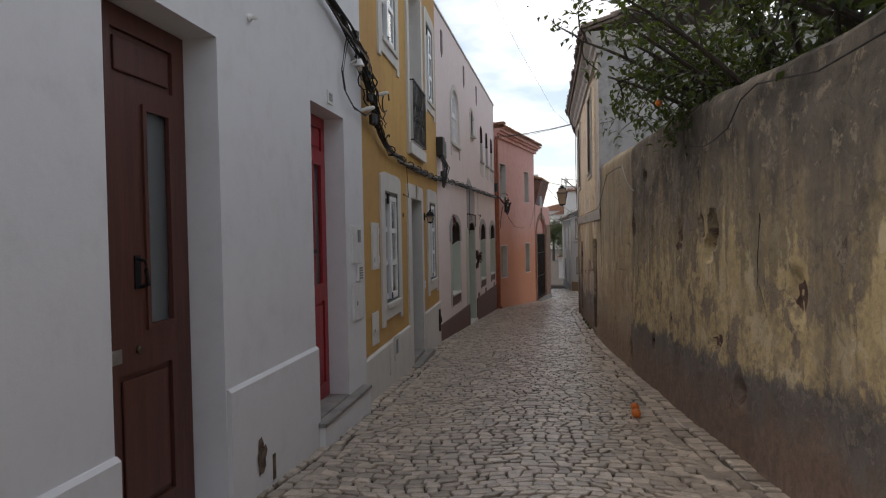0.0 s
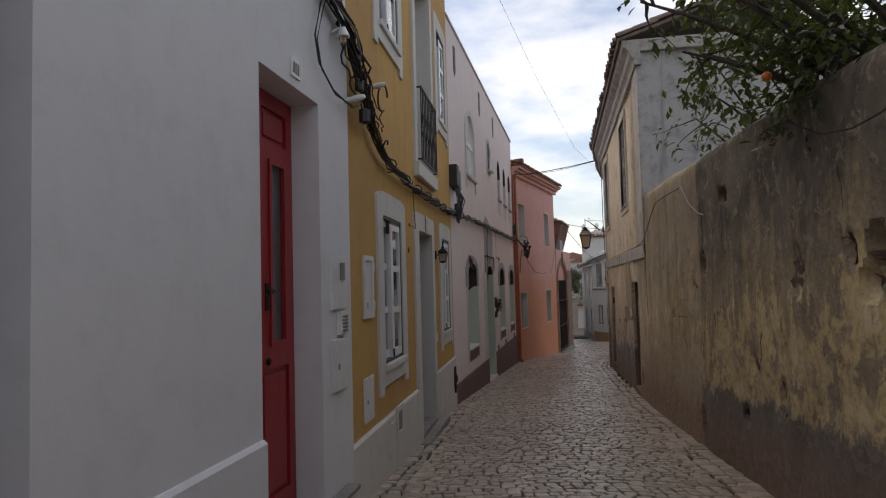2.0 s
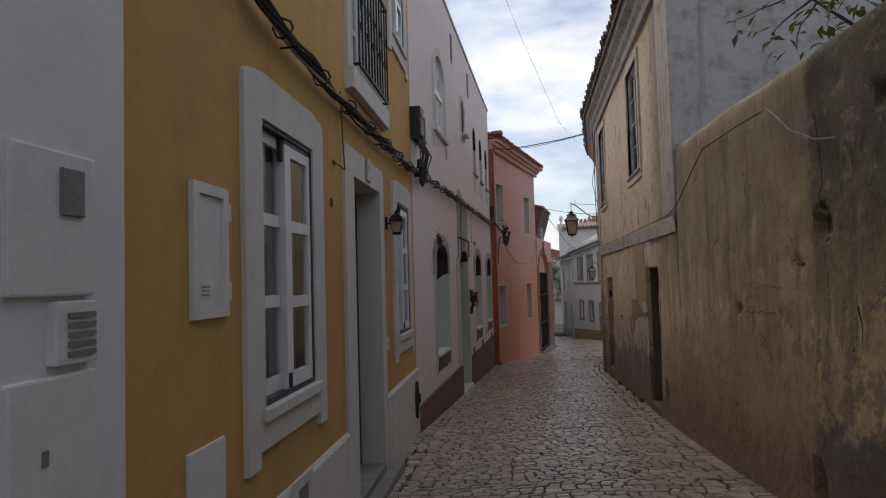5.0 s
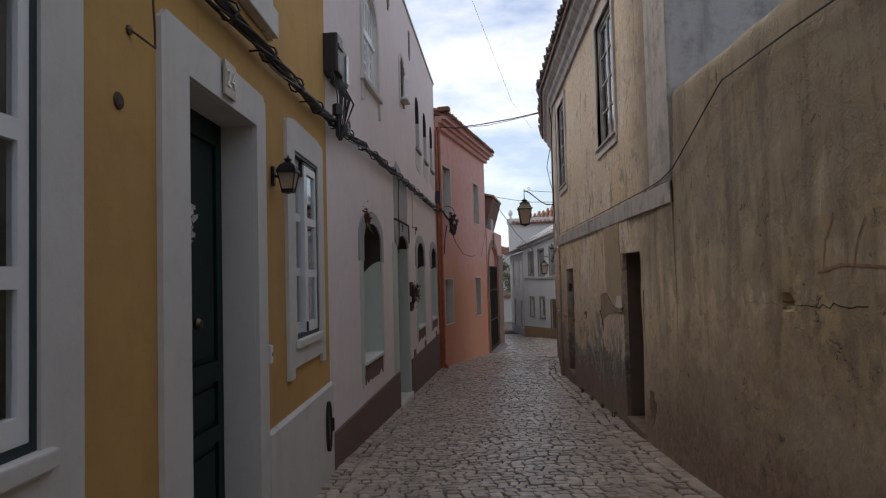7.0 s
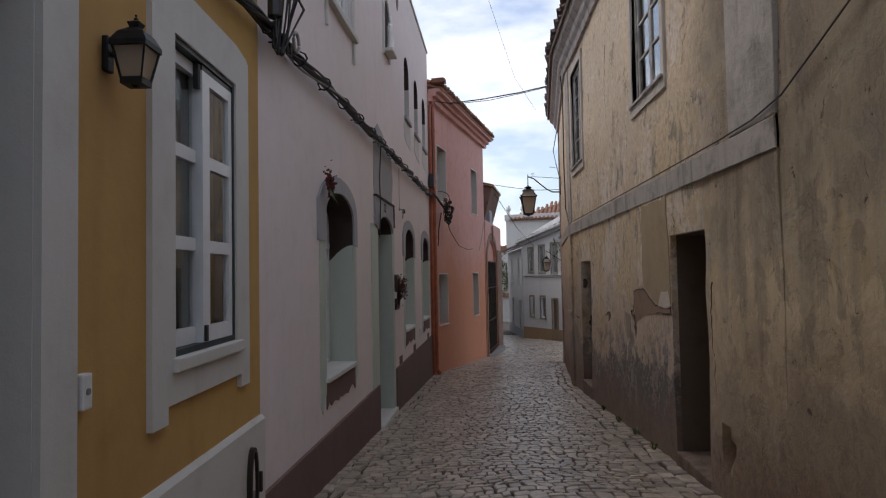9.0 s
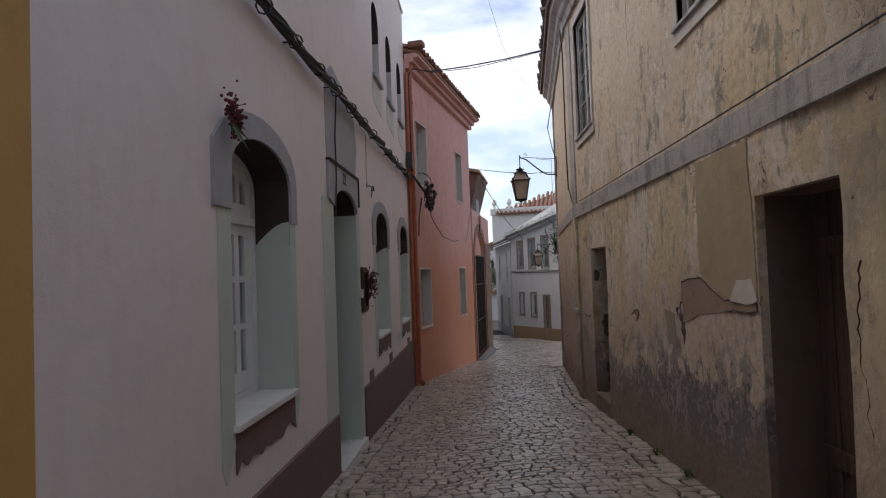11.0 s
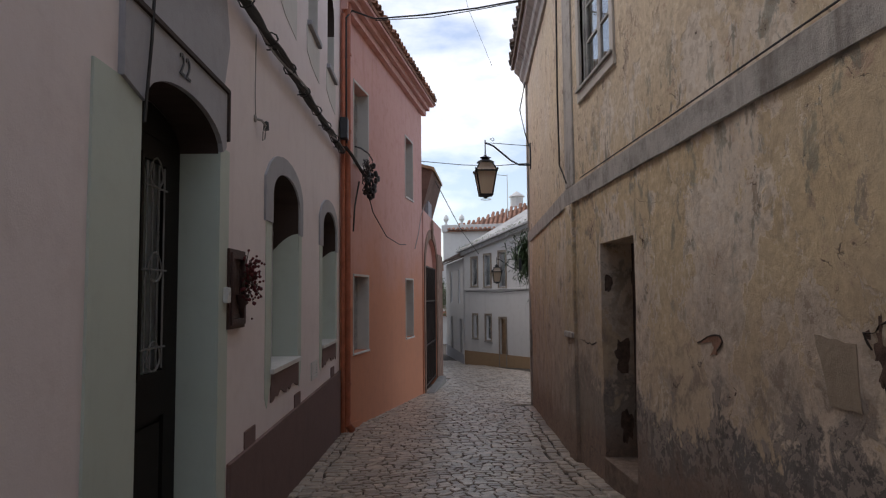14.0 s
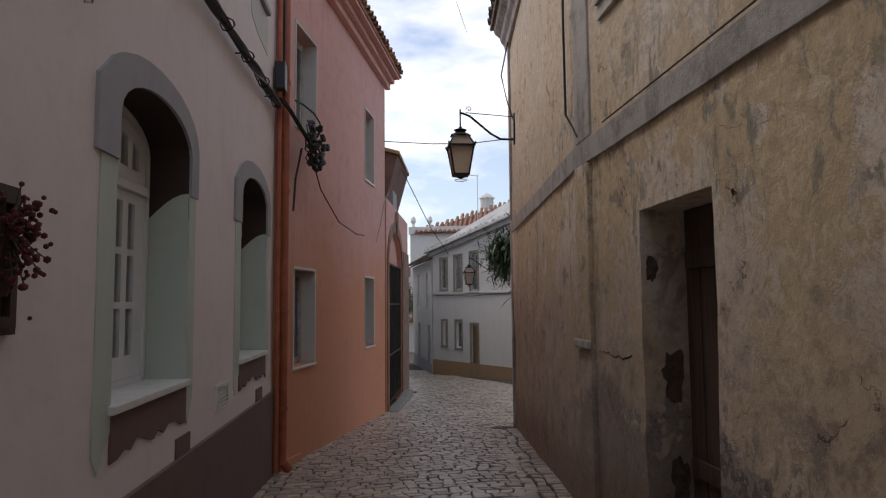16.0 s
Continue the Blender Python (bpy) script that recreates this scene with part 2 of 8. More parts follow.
    height = add(mul(mid, 2.2), mul(flaky, 0.7), mul(small, 0.3), mul(fine, 0.12), coats, mul(chips, -1.1), mul(crack, -1.2))
    bump_of(nt, b, height, 0.5, 0.024)
    return m


def simple(name, colour, rough=0.6, metal=0.0, vary=0.25, scale=8.0, bump=0.1, stretch=None, random_tone=0.0):
    """A surface with two scales of variation in tone and a fine relief."""
    m, nt, b = material(name, rough, metal)
    p = nt.nodes.new("ShaderNodeTexCoord").outputs["Object"]
    a = noise_of(nt, p, scale, 5.0, 0.6, stretch)
    c = noise_of(nt, p, scale * 9, 4.0, 0.6, stretch)
    dark = tuple(v * (1 - vary) for v in colour)
    light = tuple(min(1, v * (1 + vary * 0.6)) for v in colour)
    col = mix_of(nt, step_of(nt, math_of(nt, "ADD", math_of(nt, "MULTIPLY", a, 0.7), math_of(nt, "MULTIPLY", c, 0.3)), 0.3, 0.7), dark, light)
    if random_tone:
        info = nt.nodes.new("ShaderNodeObjectInfo")
        isle = nt.nodes.new("ShaderNodeNewGeometry")
        both = math_of(nt, "FRACT", math_of(nt, "ADD", info.outputs["Random"], isle.outputs["Random Per Island"]))
        tone = math_of(nt, "ADD", math_of(nt, "MULTIPLY", both, random_tone), 1 - random_tone / 2)
        mul = nt.nodes.new("ShaderNodeVectorMath")
        mul.operation = "SCALE"
        nt.links.new(col, mul.inputs[0])
        nt.links.new(tone, mul.inputs["Scale"])
        col = mul.outputs[0]
    nt.links.new(col, b.inputs["Base Color"])
    if bump:
        bump_of(nt, b, c, bump, 0.01)
    return m


def glass(name, tint=(0.9, 0.94, 0.93), rough=0.01, transmission=1.0):
    m, nt, b = material(name, rough)
    b.inputs["Base Color"].default_value = (*tint, 1)
    b.inputs["Transmission Weight"].default_value = transmission
    b.inputs["IOR"].default_value = 1.45
    p = nt.nodes.new("ShaderNodeTexCoord").outputs["Object"]
    bump_of(nt, b, noise_of(nt, p, 3.0, 2.0), 0.03, 0.02)
    return m


WHITE = plaster("white_plaster", (0.66, 0.66, 0.67), (0.47, 0.46, 0.45), 0.3, 0.16, 0.85, 0.15)
CREAM = plaster("cream_trim", (0.59, 0.57, 0.535), (0.40, 0.37, 0.335), 0.35, 0.2, 0.85, 0.25)
YELLOW = plaster("yellow_plaster", (0.52, 0.315, 0.095), (0.36, 0.20, 0.06), 0.5, 0.22, 0.88, 0.35, (0.47, 0.275, 0.095))
PINK = plaster("pink_plaster", (0.735, 0.65, 0.64), (0.59, 0.50, 0.49), 0.35, 0.2, 0.88, 0.25, (0.755, 0.675, 0.665))
BROWN = plaster("brown_plinth_paint", (0.165, 0.100, 0.090), (0.105, 0.065, 0.06), 0.5, 0.25, 0.85, 0.3)
GREY = plaster("grey_surround_paint", (0.36, 0.355, 0.375), (0.24, 0.235, 0.245), 0.45, 0.25, 0.85, 0.35)
# dark trim paint, its tone also carrying the shade of the recesses
DARKGREY = plaster("dark_trim_recess_shade", (0.058, 0.041, 0.036), (0.038, 0.028, 0.025), 0.4, 0.2, 0.85, 0.3)
PALEGREEN = plaster("pale_green_paint", (0.50, 0.555, 0.49), (0.40, 0.425, 0.37), 0.3, 0.15, 0.7, 0.25)
# paler pink tone higher up stands in for light from the sky
ORANGE = plaster("orange_plaster", (0.59, 0.255, 0.145), (0.44, 0.195, 0.125), 0.4, 0.2, 0.88, 0.35, (0.63, 0.365, 0.325), True)
OLD = old_plaster()
BAND = plaster("grey_stone_band", (0.46, 0.43, 0.39), (0.17, 0.15, 0.13), 0.85, 0.8, 0.92, 0.8)
GABLE = plaster("weathered_white_plaster", (0.45, 0.44, 0.425), (0.20, 0.19, 0.18), 0.85, 0.5, 0.92, 0.75)
FARWHITE = plaster("far_white_plaster", (0.60, 0.58, 0.555), (0.44, 0.41, 0.385), 0.3, 0.2, 0.88, 0.3)
FAROCHRE = plaster("ochre_plinth_paint", (0.33, 0.215, 0.12), (0.25, 0.16, 0.09), 0.4, 0.2, 0.88, 0.3)
STONE = simple("cobble_limestone", (0.42, 0.35, 0.28), 0.28, 0.0, 0.4, 9.0, 0.35, None, 0.6)
SAND = simple("joint_sand", (0.075, 0.058, 0.045), 0.95, 0.0, 0.4, 3.0, 0.6)
STEP = simple("step_stone", (0.25, 0.235, 0.215), 0.75, 0.0, 0.3, 5.0, 0.4)
TILE = simple("clay_roof_tile", (0.31, 0.155, 0.10), 0.85, 0.0, 0.45, 3.0, 0.4, None, 0.4)
OLDTILE = simple("weathered_roof_tile", (0.19, 0.145, 0.12), 0.92, 0.0, 0.5, 3.0, 0.5, None, 0.5)
BROWNDOOR = simple("dark_brown_door_paint", (0.098, 0.034, 0.024), 0.5, 0.0, 0.3, 3.0, 0.12, (8, 8, 0.6))
REDDOOR = simple("red_door_paint", (0.33, 0.022, 0.03), 0.4, 0.0, 0.25, 3.0, 0.1, (8, 8, 0.6))
GREENDOOR = simple("dark_green_door_paint", (0.007, 0.021, 0.020), 0.5, 0.0, 0.3, 3.0, 0.1, (8, 8, 0.6))
BLACKDOOR = simple("near_black_door_paint", (0.009, 0.007, 0.006), 0.6, 0.0, 0.3, 3.0, 0.15, (8, 8, 0.6))
OLDWOOD = simple("weathered_brown_wood", (0.085, 0.055, 0.04), 0.85, 0.0, 0.45, 3.0, 0.4, (10, 10, 0.5))
GREYWOOD = simple("grey_peeling_window_paint", (0.42, 0.41, 0.39), 0.85, 0.0, 0.45, 5.0, 0.3)
WHITEPVC = simple("white_window_paint", (0.74, 0.75, 0.76), 0.35, 0.0, 0.06, 4.0, 0.02)
DARKGREEN = simple("dark_green_frame_paint", (0.012, 0.03, 0.035), 0.4, 0.0, 0.2, 4.0, 0.05)
IRON = simple("black_iron", (0.02, 0.02, 0.022), 0.5, 0.6, 0.4, 20.0, 0.2)
GATEIRON = simple("dark_brown_gate_iron", (0.035, 0.022, 0.018), 0.6, 0.3, 0.4, 10.0, 0.2)
BRASS = simple("worn_brass", (0.13, 0.10, 0.075), 0.5, 0.9, 0.3, 15.0, 0.1)
STEEL = simple("brushed_metal", (0.5, 0.5, 0.5), 0.35, 0.9, 0.2, 15.0, 0.1)
CABLE = simple("black_cable_rubber", (0.022, 0.02, 0.02), 0.6, 0.0, 0.5, 12.0, 0.2, None, 0.8)
PALECABLE = simple("grey_cable_sheath", (0.30, 0.29, 0.28), 0.6, 0.0, 0.3, 12.0, 0.1)
BLACKBOX = simple("black_plastic", (0.02, 0.02, 0.023), 0.4, 0.0, 0.2, 10.0, 0.05)
WHITEBOX = simple("white_plastic", (0.66, 0.66, 0.65), 0.45, 0.0, 0.12, 6.0, 0.03)
GREYPART = simple("grey_plastic", (0.20, 0.20, 0.20), 0.5, 0.0, 0.2, 10.0, 0.05)
PIPE = simple("terracotta_painted_pipe", (0.40, 0.115, 0.055), 0.5, 0.0, 0.3, 6.0, 0.1)
CERAMIC = simple("white_ceramic", (0.70, 0.69, 0.66), 0.25, 0.0, 0.1, 10.0, 0.05)
MARBLE = simple("pale_marble", (0.66, 0.65, 0.62), 0.4, 0.0, 0.15, 5.0, 0.05)
CURTAIN = simple("beige_curtain_cloth", (0.24, 0.23, 0.21), 0.95, 0.0, 0.3, 4.0, 0.3, (14, 14, 0.7))
# near-black: the unlit rooms' shade is put into this wall colour
INSIDE = simple("shaded_room_wall", (0.035, 0.03, 0.027), 0.95, 0.0, 0.3, 2.0, 0.1)
FRUIT = simple("orange_peel", (0.75, 0.19, 0.025), 0.45, 0.0, 0.15, 30.0, 0.3)
BARK = simple("grey_brown_bark", (0.085, 0.068, 0.052), 0.92, 0.0, 0.45, 12.0, 0.8, (2, 2, 0.6))
REDBERRY = simple("dried_red_flowers", (0.115, 0.014, 0.018), 0.8, 0.0, 0.5, 40.0, 0.4)
PETAL = simple("white_petals", (0.76, 0.75, 0.71), 0.8, 0.0, 0.15, 30.0, 0.3)
PALM = simple("palm_leaf", (0.050, 0.085, 0.030), 0.5, 0.0, 0.4, 6.0, 0.2, None, 0.6)
RUBBER = simple("black_tyre", (0.02, 0.02, 0.02), 0.8, 0.0, 0.3, 20.0, 0.2)
REDWOOD = simple("dark_red_stained_wood", (0.055, 0.022, 0.017), 0.6, 0.0, 0.4, 6.0, 0.3)
INK = simple("dark_number_paint", (0.03, 0.03, 0.035), 0.6, 0.0, 0.2, 20.0, 0.0)
HILL = simple("hazy_hill", (0.16, 0.19, 0.17), 1.0, 0.0, 0.4, 0.05, 0.0)
for matt in (BLACKDOOR, GREENDOOR, DARKGREY):
    matt.node_tree.nodes["Principled BSDF"].inputs["Specular IOR Level"].default_value = 0.2
PANE = glass("window_pane")
FROST = glass("frosted_pane", (0.55, 0.60, 0.62), 0.35, 0.85)
LAMPGLASS = glass("lantern_pane", (0.66, 0.55, 0.43), 0.5, 0.75)


def leaf_material(name, dark, light):
    m, nt, b = material(name, 0.42)
    isle = nt.nodes.new("ShaderNodeNewGeometry").outputs["Random Per Island"]
    col = mix_of(nt, isle, dark, light)
    nt.links.new(col, b.inputs["Base Color"])
    b.inputs["Transmission Weight"].default_value = 0.0
    tr = nt.nodes.new("ShaderNodeBsdfTranslucent")
    nt.links.new(mix_of(nt, 0.6, col, (0.20, 0.26, 0.03)), tr.inputs["Color"])
    mx = nt.nodes.new("ShaderNodeMixShader")
    mx.inputs[0].default_value = 0.25
    out = nt.nodes["Material Output"]
    nt.links.new(b.outputs[0], mx.inputs[1])
    nt.links.new(tr.outputs[0], mx.inputs[2])
    nt.links.new(mx.outputs[0], out.inputs["Surface"])
    return m


LEAF = leaf_material("orange_tree_leaf", (0.022, 0.040, 0.014), (0.070, 0.098, 0.026))
FARLEAF = leaf_material("far_tree_leaf", (0.030, 0.050, 0.022), (0.075, 0.10, 0.040))


# ---- mesh helpers ----
def mesh_of(name, bm, mat, smooth=False):
    bmesh.ops.recalc_face_normals(bm, faces=bm.faces[:])
    me = bpy.data.meshes.new(name)
    bm.to_mesh(me)
    bm.free()
    me.materials.append(mat)
    if smooth:
        for f in me.polygons:
            f.use_smooth = True
        me.set_sharp_from_angle(angle=radians(38))
    return me


def part(name, bm, mat, parent, label="", smooth=False):
    ob = new(name, mesh_of(name, bm, mat, smooth))
    ob.parent = parent
    return tagged(ob, label)


def solo(name, bm, mat, label, category, m=None, group="", kind="", smooth=False):
    """A top-level thing of one mesh."""
    ob = new(name, mesh_of(name, bm, mat, smooth))
    if m is not None:
        ob.matrix_world = m
    return tagged(ob, label, category, group, kind)


def thing(name, m, label, category, group="", kind=""):
    ob = new(name)
    ob.empty_display_size = 0.2
    ob.matrix_world = m
    return tagged(ob, label, category, group, kind)


def box(bm, x0, x1, y0, y1, z0, z1, bevel=0.0):
    v = [bm.verts.new(c) for c in ((x0, y0, z0), (x1, y0, z0), (x1, y1, z0), (x0, y1, z0), (x0, y0, z1), (x1, y0, z1), (x1, y1, z1), (x0, y1, z1))]
    fs = [bm.faces.new([v[i] for i in q]) for q in ((0, 1, 2, 3), (4, 5, 6, 7), (0, 1, 5, 4), (1, 2, 6, 5), (2, 3, 7, 6), (3, 0, 4, 7))]
    if bevel:
        es = {e for f in fs for e in f.edges}
        bmesh.ops.bevel(bm, geom=list(es), offset=bevel, segments=2, affect="EDGES", profile=0.6)


def boxed(*args, bevel=0.0):
    bm = bmesh.new()
    box(bm, *args, bevel=bevel)
    return bm


def prism(bm, outline, y0, y1):
    """A flat outline in x and z, drawn out from y0 to y1."""
    a = [bm.verts.new((x, y0, z)) for x, z in outline]
    b = [bm.verts.new((x, y1, z)) for x, z in outline]
    bm.faces.new(a)
    bm.faces.new(b[::-1])
    for i in range(len(a)):
        j = (i + 1) % len(a)
        bm.faces.new((a[i], b[i], b[j], a[j]))


def ring(bm, outer, inner, y0, y1, closed=True):
    """A frame between two outlines of as many points."""
    rows = [[bm.verts.new((x, y, z)) for x, z in o] for o, y in ((outer, y0), (inner, y0), (inner, y1), (outer, y1))]
    n = len(outer)
    for i in range(n if closed else n - 1):
        j = (i + 1) % n
        for r in range(4):
            a, b = rows[r], rows[(r + 1) % 4]
            bm.faces.new((a[i], a[j], b[j], b[i]))
    if not closed:
        for i in (0, n - 1):
            bm.faces.new([r[i] for r in rows])


def rect(x0, x1, z0, z1):
    return [(x0, z0), (x1, z0), (x1, z1), (x0, z1)]


def arch(x0, x1, z0, spring, top, n=12):
    """An outline from the foot at x0 over the crown to the foot at x1."""
    c, a = (x0 + x1) / 2, (x1 - x0) / 2
    return [(x0, z0)] + [(c - a * math.cos(math.pi * i / n), spring + (top - spring) * math.sin(math.pi * i / n)) for i in range(n + 1)] + [(x1, z0)]


def tube(bm, points, radius, sides=6, taper=None):
    pts = [Vector(p) for p in points]
    last = None
    for i, p in enumerate(pts):
        d = (pts[min(i + 1, len(pts) - 1)] - pts[max(i - 1, 0)]).normalized()
        u = d.cross(Vector((0.013, 0.31, 0.95)))
        u = u.normalized() if u.length > 1e-4 else Vector((1, 0, 0))
        w = d.cross(u)
        r = radius if taper is None else radius + (taper - radius) * i / (len(pts) - 1)
        now = [bm.verts.new(p + r * (u * math.cos(2 * math.pi * k / sides) + w * math.sin(2 * math.pi * k / sides))) for k in range(sides)]
        if last:
            for k in range(sides):
                bm.faces.new((last[k], last[(k + 1) % sides], now[(k + 1) % sides], now[k]))
        else:
            bm.faces.new(now)
        last = now
    bm.faces.new(last)


def tubed(points, radius, sides=6, taper=None):
    bm = bmesh.new()
    tube(bm, points, radius, sides, taper)
    return bm


def lathe(bm, profile, sides=12, at=(0, 0, 0), turn=0.0):
    """A turned body: profile of radius and height."""
    rows = []
    for r, z in profile:
        rows.append([bm.verts.new((at[0] + r * math.cos(2 * math.pi * k / sides + turn), at[1] + r * math.sin(2 * math.pi * k / sides + turn), at[2] + z)) for k in range(sides)])
    for a, b in zip(rows, rows[1:]):
        for k in range(sides):
            bm.faces.new((a[k], a[(k + 1) % sides], b[(k + 1) % sides], b[k]))
    bm.faces.new(rows[0])
    bm.faces.new(rows[-1])


def lathed(profile, sides=12, at=(0, 0, 0), turn=0.0):
    bm = bmesh.new()
    lathe(bm, profile, sides, at, turn)
    return bm


def facade(p0, p1):
    """The frame of a wall: x along it, y into it, z up; and the place along it of a point's y."""
    u = (Vector(p1) - Vector(p0)).normalized()
    m = Matrix(((u.x, -u.y, 0, p0[0]), (u.y, u.x, 0, p0[1]), (0, 0, 1, 0), (0, 0, 0, 1)))
    return m, lambda y: (y - p0[1]) / u.y


def wall_mesh(bm, s0, s1, z0, z1, depth, holes=(), step=0.0, rough=None):
    """A wall with openings (x0, x1, z0, z1, spring or None) that go through it."""
    xs, zs = {s0, s1}, {z0, z1}
    for h in holes:
        xs |= {h[0], h[1]}
        zs |= {h[2], h[3]}
    def fill(v):
        v = sorted(v)
        if not step:
            return v
        out = [v[0]]
        for a, b in zip(v, v[1:]):
            n = max(1, round((b - a) / step))
            out += [a + (b - a) * k / n for k in range(1, n + 1)]
        return out
    xs, zs = fill(xs), fill(zs)
    def solid(i, k):
        if not (0 <= i < len(xs) - 1 and 0 <= k < len(zs) - 1):
            return False
        x, z = (xs[i] + xs[i + 1]) / 2, (zs[k] + zs[k + 1]) / 2
        return not any(h[0] < x < h[1] and h[2] < z < h[3] for h in holes)
    made = {}
    def v(i, k, back):
        if (i, k, back) not in made:
            x, z = xs[i], zs[k]
            y = depth if back else (rough(x, z) if rough else 0.0)
            made[i, k, back] = bm.verts.new((x, y, z))
        return made[i, k, back]
    for i in range(len(xs) - 1):
        for k in range(len(zs) - 1):
            if not solid(i, k):
                continue
            bm.faces.new((v(i, k, 0), v(i + 1, k, 0), v(i + 1, k + 1, 0), v(i, k + 1, 0)))
            bm.faces.new((v(i, k, 1), v(i, k + 1, 1), v(i + 1, k + 1, 1), v(i + 1, k, 1)))
            for (di, dk), (a, b) in (((-1, 0), ((i, k), (i, k + 1))), ((1, 0), ((i + 1, k), (i + 1, k + 1))), ((0, -1), ((i, k), (i + 1, k))), ((0, 1), ((i, k + 1), (i + 1, k + 1)))):
                if not solid(i + di, k + dk):
                    bm.faces.new((v(*a, 0), v(*b, 0), v(*b, 1), v(*a, 1)))
    for h in holes:
        if h[4] is None:
            continue
        o = arch(h[0], h[1], h[4], h[4], h[3])[1:-1]
        half = len(o) // 2
        prism(bm, o[:half + 1] + [(h[0], h[3])], 0.0, depth)
        prism(bm, o[half:] + [(h[1], h[3])], 0.0, depth)
    bmesh.ops.remove_doubles(bm, verts=bm.verts[:], dist=0.0005)


# ---- the ground: one sheet from horizon to horizon, falling along the street ----
def ground_z(y):
    return float(np.interp(y, [-400, -12, 44, 60, 130, 900, 3000], [8.0, 0.645, -2.363, -2.75, -1.9, 0, 0]))


bm = bmesh.new()
gy = [-400, -60, -12] + [-12 + 2 * k for k in range(1, 36)] + [60, 75, 90, 110, 130, 200, 400, 900, 3000]
gx = [-900, -200, -40, -6, -2.5, 0, 2.5, 6, 40, 200, 900]
grid = [[bm.verts.new((x, y, ground_z(y) - 0.022)) for x in gx] for y in gy]
for a, b in zip(grid, grid[1:]):
    for k in range(len(gx) - 1):
        bm.faces.new((a[k], a[k + 1], b[k + 1], b[k]))
solo("ground", bm, SAND, "sandy street bed falling gently downhill", "ground", kind="structure")

# ---- frames of the street fronts ----
F_WHITE, sW = facade((-1.95, -6.0), (-1.95, 6.92))
F_YELLOW, sY = facade((-1.99, 6.92), (-2.19, 13.36))
F_PINK, sP = facade((-2.2, 13.36), (-1.845, 24.86))
F_ORANGE, sO = facade((-1.836, 24.5), (-0.5, 30.45))
F_GATE, sG = facade((-0.47, 30.47), (0.2, 35.2))
F_RIGHT, sR = facade((1.08, 22.4), (1.08, 13.3))
F_RIGHT2, sR2 = facade((1.62, 27.8), (1.08, 22.4))
F_FAR, sF = facade((1.65, 43.83), (4.11, 39.66))


def at(m, s, z=0.0, d=0.0):
    return m @ Matrix.Translation((s, d, z))


def house(name, m, label, length, top, depth, wall_mat, holes, thick=0.3, foot=-3.2, inside=True, roof=None, side_mat=None, step=0.0, rough=None):
    """A house: street front with openings, the other walls, a flat or given roof."""
    h = thing(name, m, label, "house")
    bm = bmesh.new()
    wall_mesh(bm, 0, length, foot, top, thick, holes, step, rough)
    part("wall", bm, wall_mat, h)
    bm = bmesh.new()
    box(bm, 0, thick, thick, depth, foot, top)
    part("side_wall", bm, side_mat or wall_mat, h)
    bm = bmesh.new()
    box(bm, length - thick, length, thick, depth, foot, top)
    part("side_wall", bm, side_mat or wall_mat, h)
    bm = bmesh.new()
    box(bm, thick, length - thick, depth - thick, depth, foot, top)
    part("back_wall", bm, side_mat or wall_mat, h)
    bm = bmesh.new()
    box(bm, thick + 0.002, length - thick - 0.002, thick + 0.002, depth - thick - 0.002, top - 0.3, top - 0.05)
    part("roof", bm, OLDTILE, h)
    # wall closing the room, its dimness held in the colour
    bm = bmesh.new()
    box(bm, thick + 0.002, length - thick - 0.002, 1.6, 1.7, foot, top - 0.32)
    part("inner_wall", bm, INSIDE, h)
    return h


def sash_window(h, s0, s1, z0, z1, d, cols, rows, mat, bar=0.05, rim=0.06, thick=0.04, pane=None, name="window", label=""):
    """A window in a house: its outer frame, sashes with bars, panes."""
    bm = bmesh.new()
    ring(bm, rect(s0, s1, z0, z1), rect(s0 + 0.03, s1 - 0.03, z0 + 0.03, z1 - 0.03), d - 0.015, d + 0.07)
    w = part(name, bm, mat, h, label)
    a0, a1, b0, b1 = s0 + 0.031, s1 - 0.031, z0 + 0.031, z1 - 0.031
    wide = (a1 - a0) / cols
    for c in range(cols):
        x0, x1 = a0 + c * wide + 0.001, a0 + (c + 1) * wide - 0.001
        y = d + (0.012 if c % 2 == 0 else -0.008)
        bm = bmesh.new()
        ring(bm, rect(x0, x1, b0, b1), rect(x0 + rim, x1 - rim, b0 + rim, b1 - rim), y, y + thick)
        high = (b1 - b0 - 2 * rim + bar) / rows
        for r in range(1, rows):
            z = b0 + rim + r * high - bar
            box(bm, x0 + rim, x1 - rim, y + 0.004, y + thick - 0.004, z, z + bar)
        part("sash", bm, mat, w)
        for r in range(rows):
            z = b0 + rim + r * high
            bm = bmesh.new()
            box(bm, x0 + rim - 0.004, x1 - rim + 0.004, y + 0.017, y + 0.022, z - 0.004, z + high - bar + 0.004)
            p = part("pane", bm, pane or PANE, w)
            p.visible_shadow = False
    return w


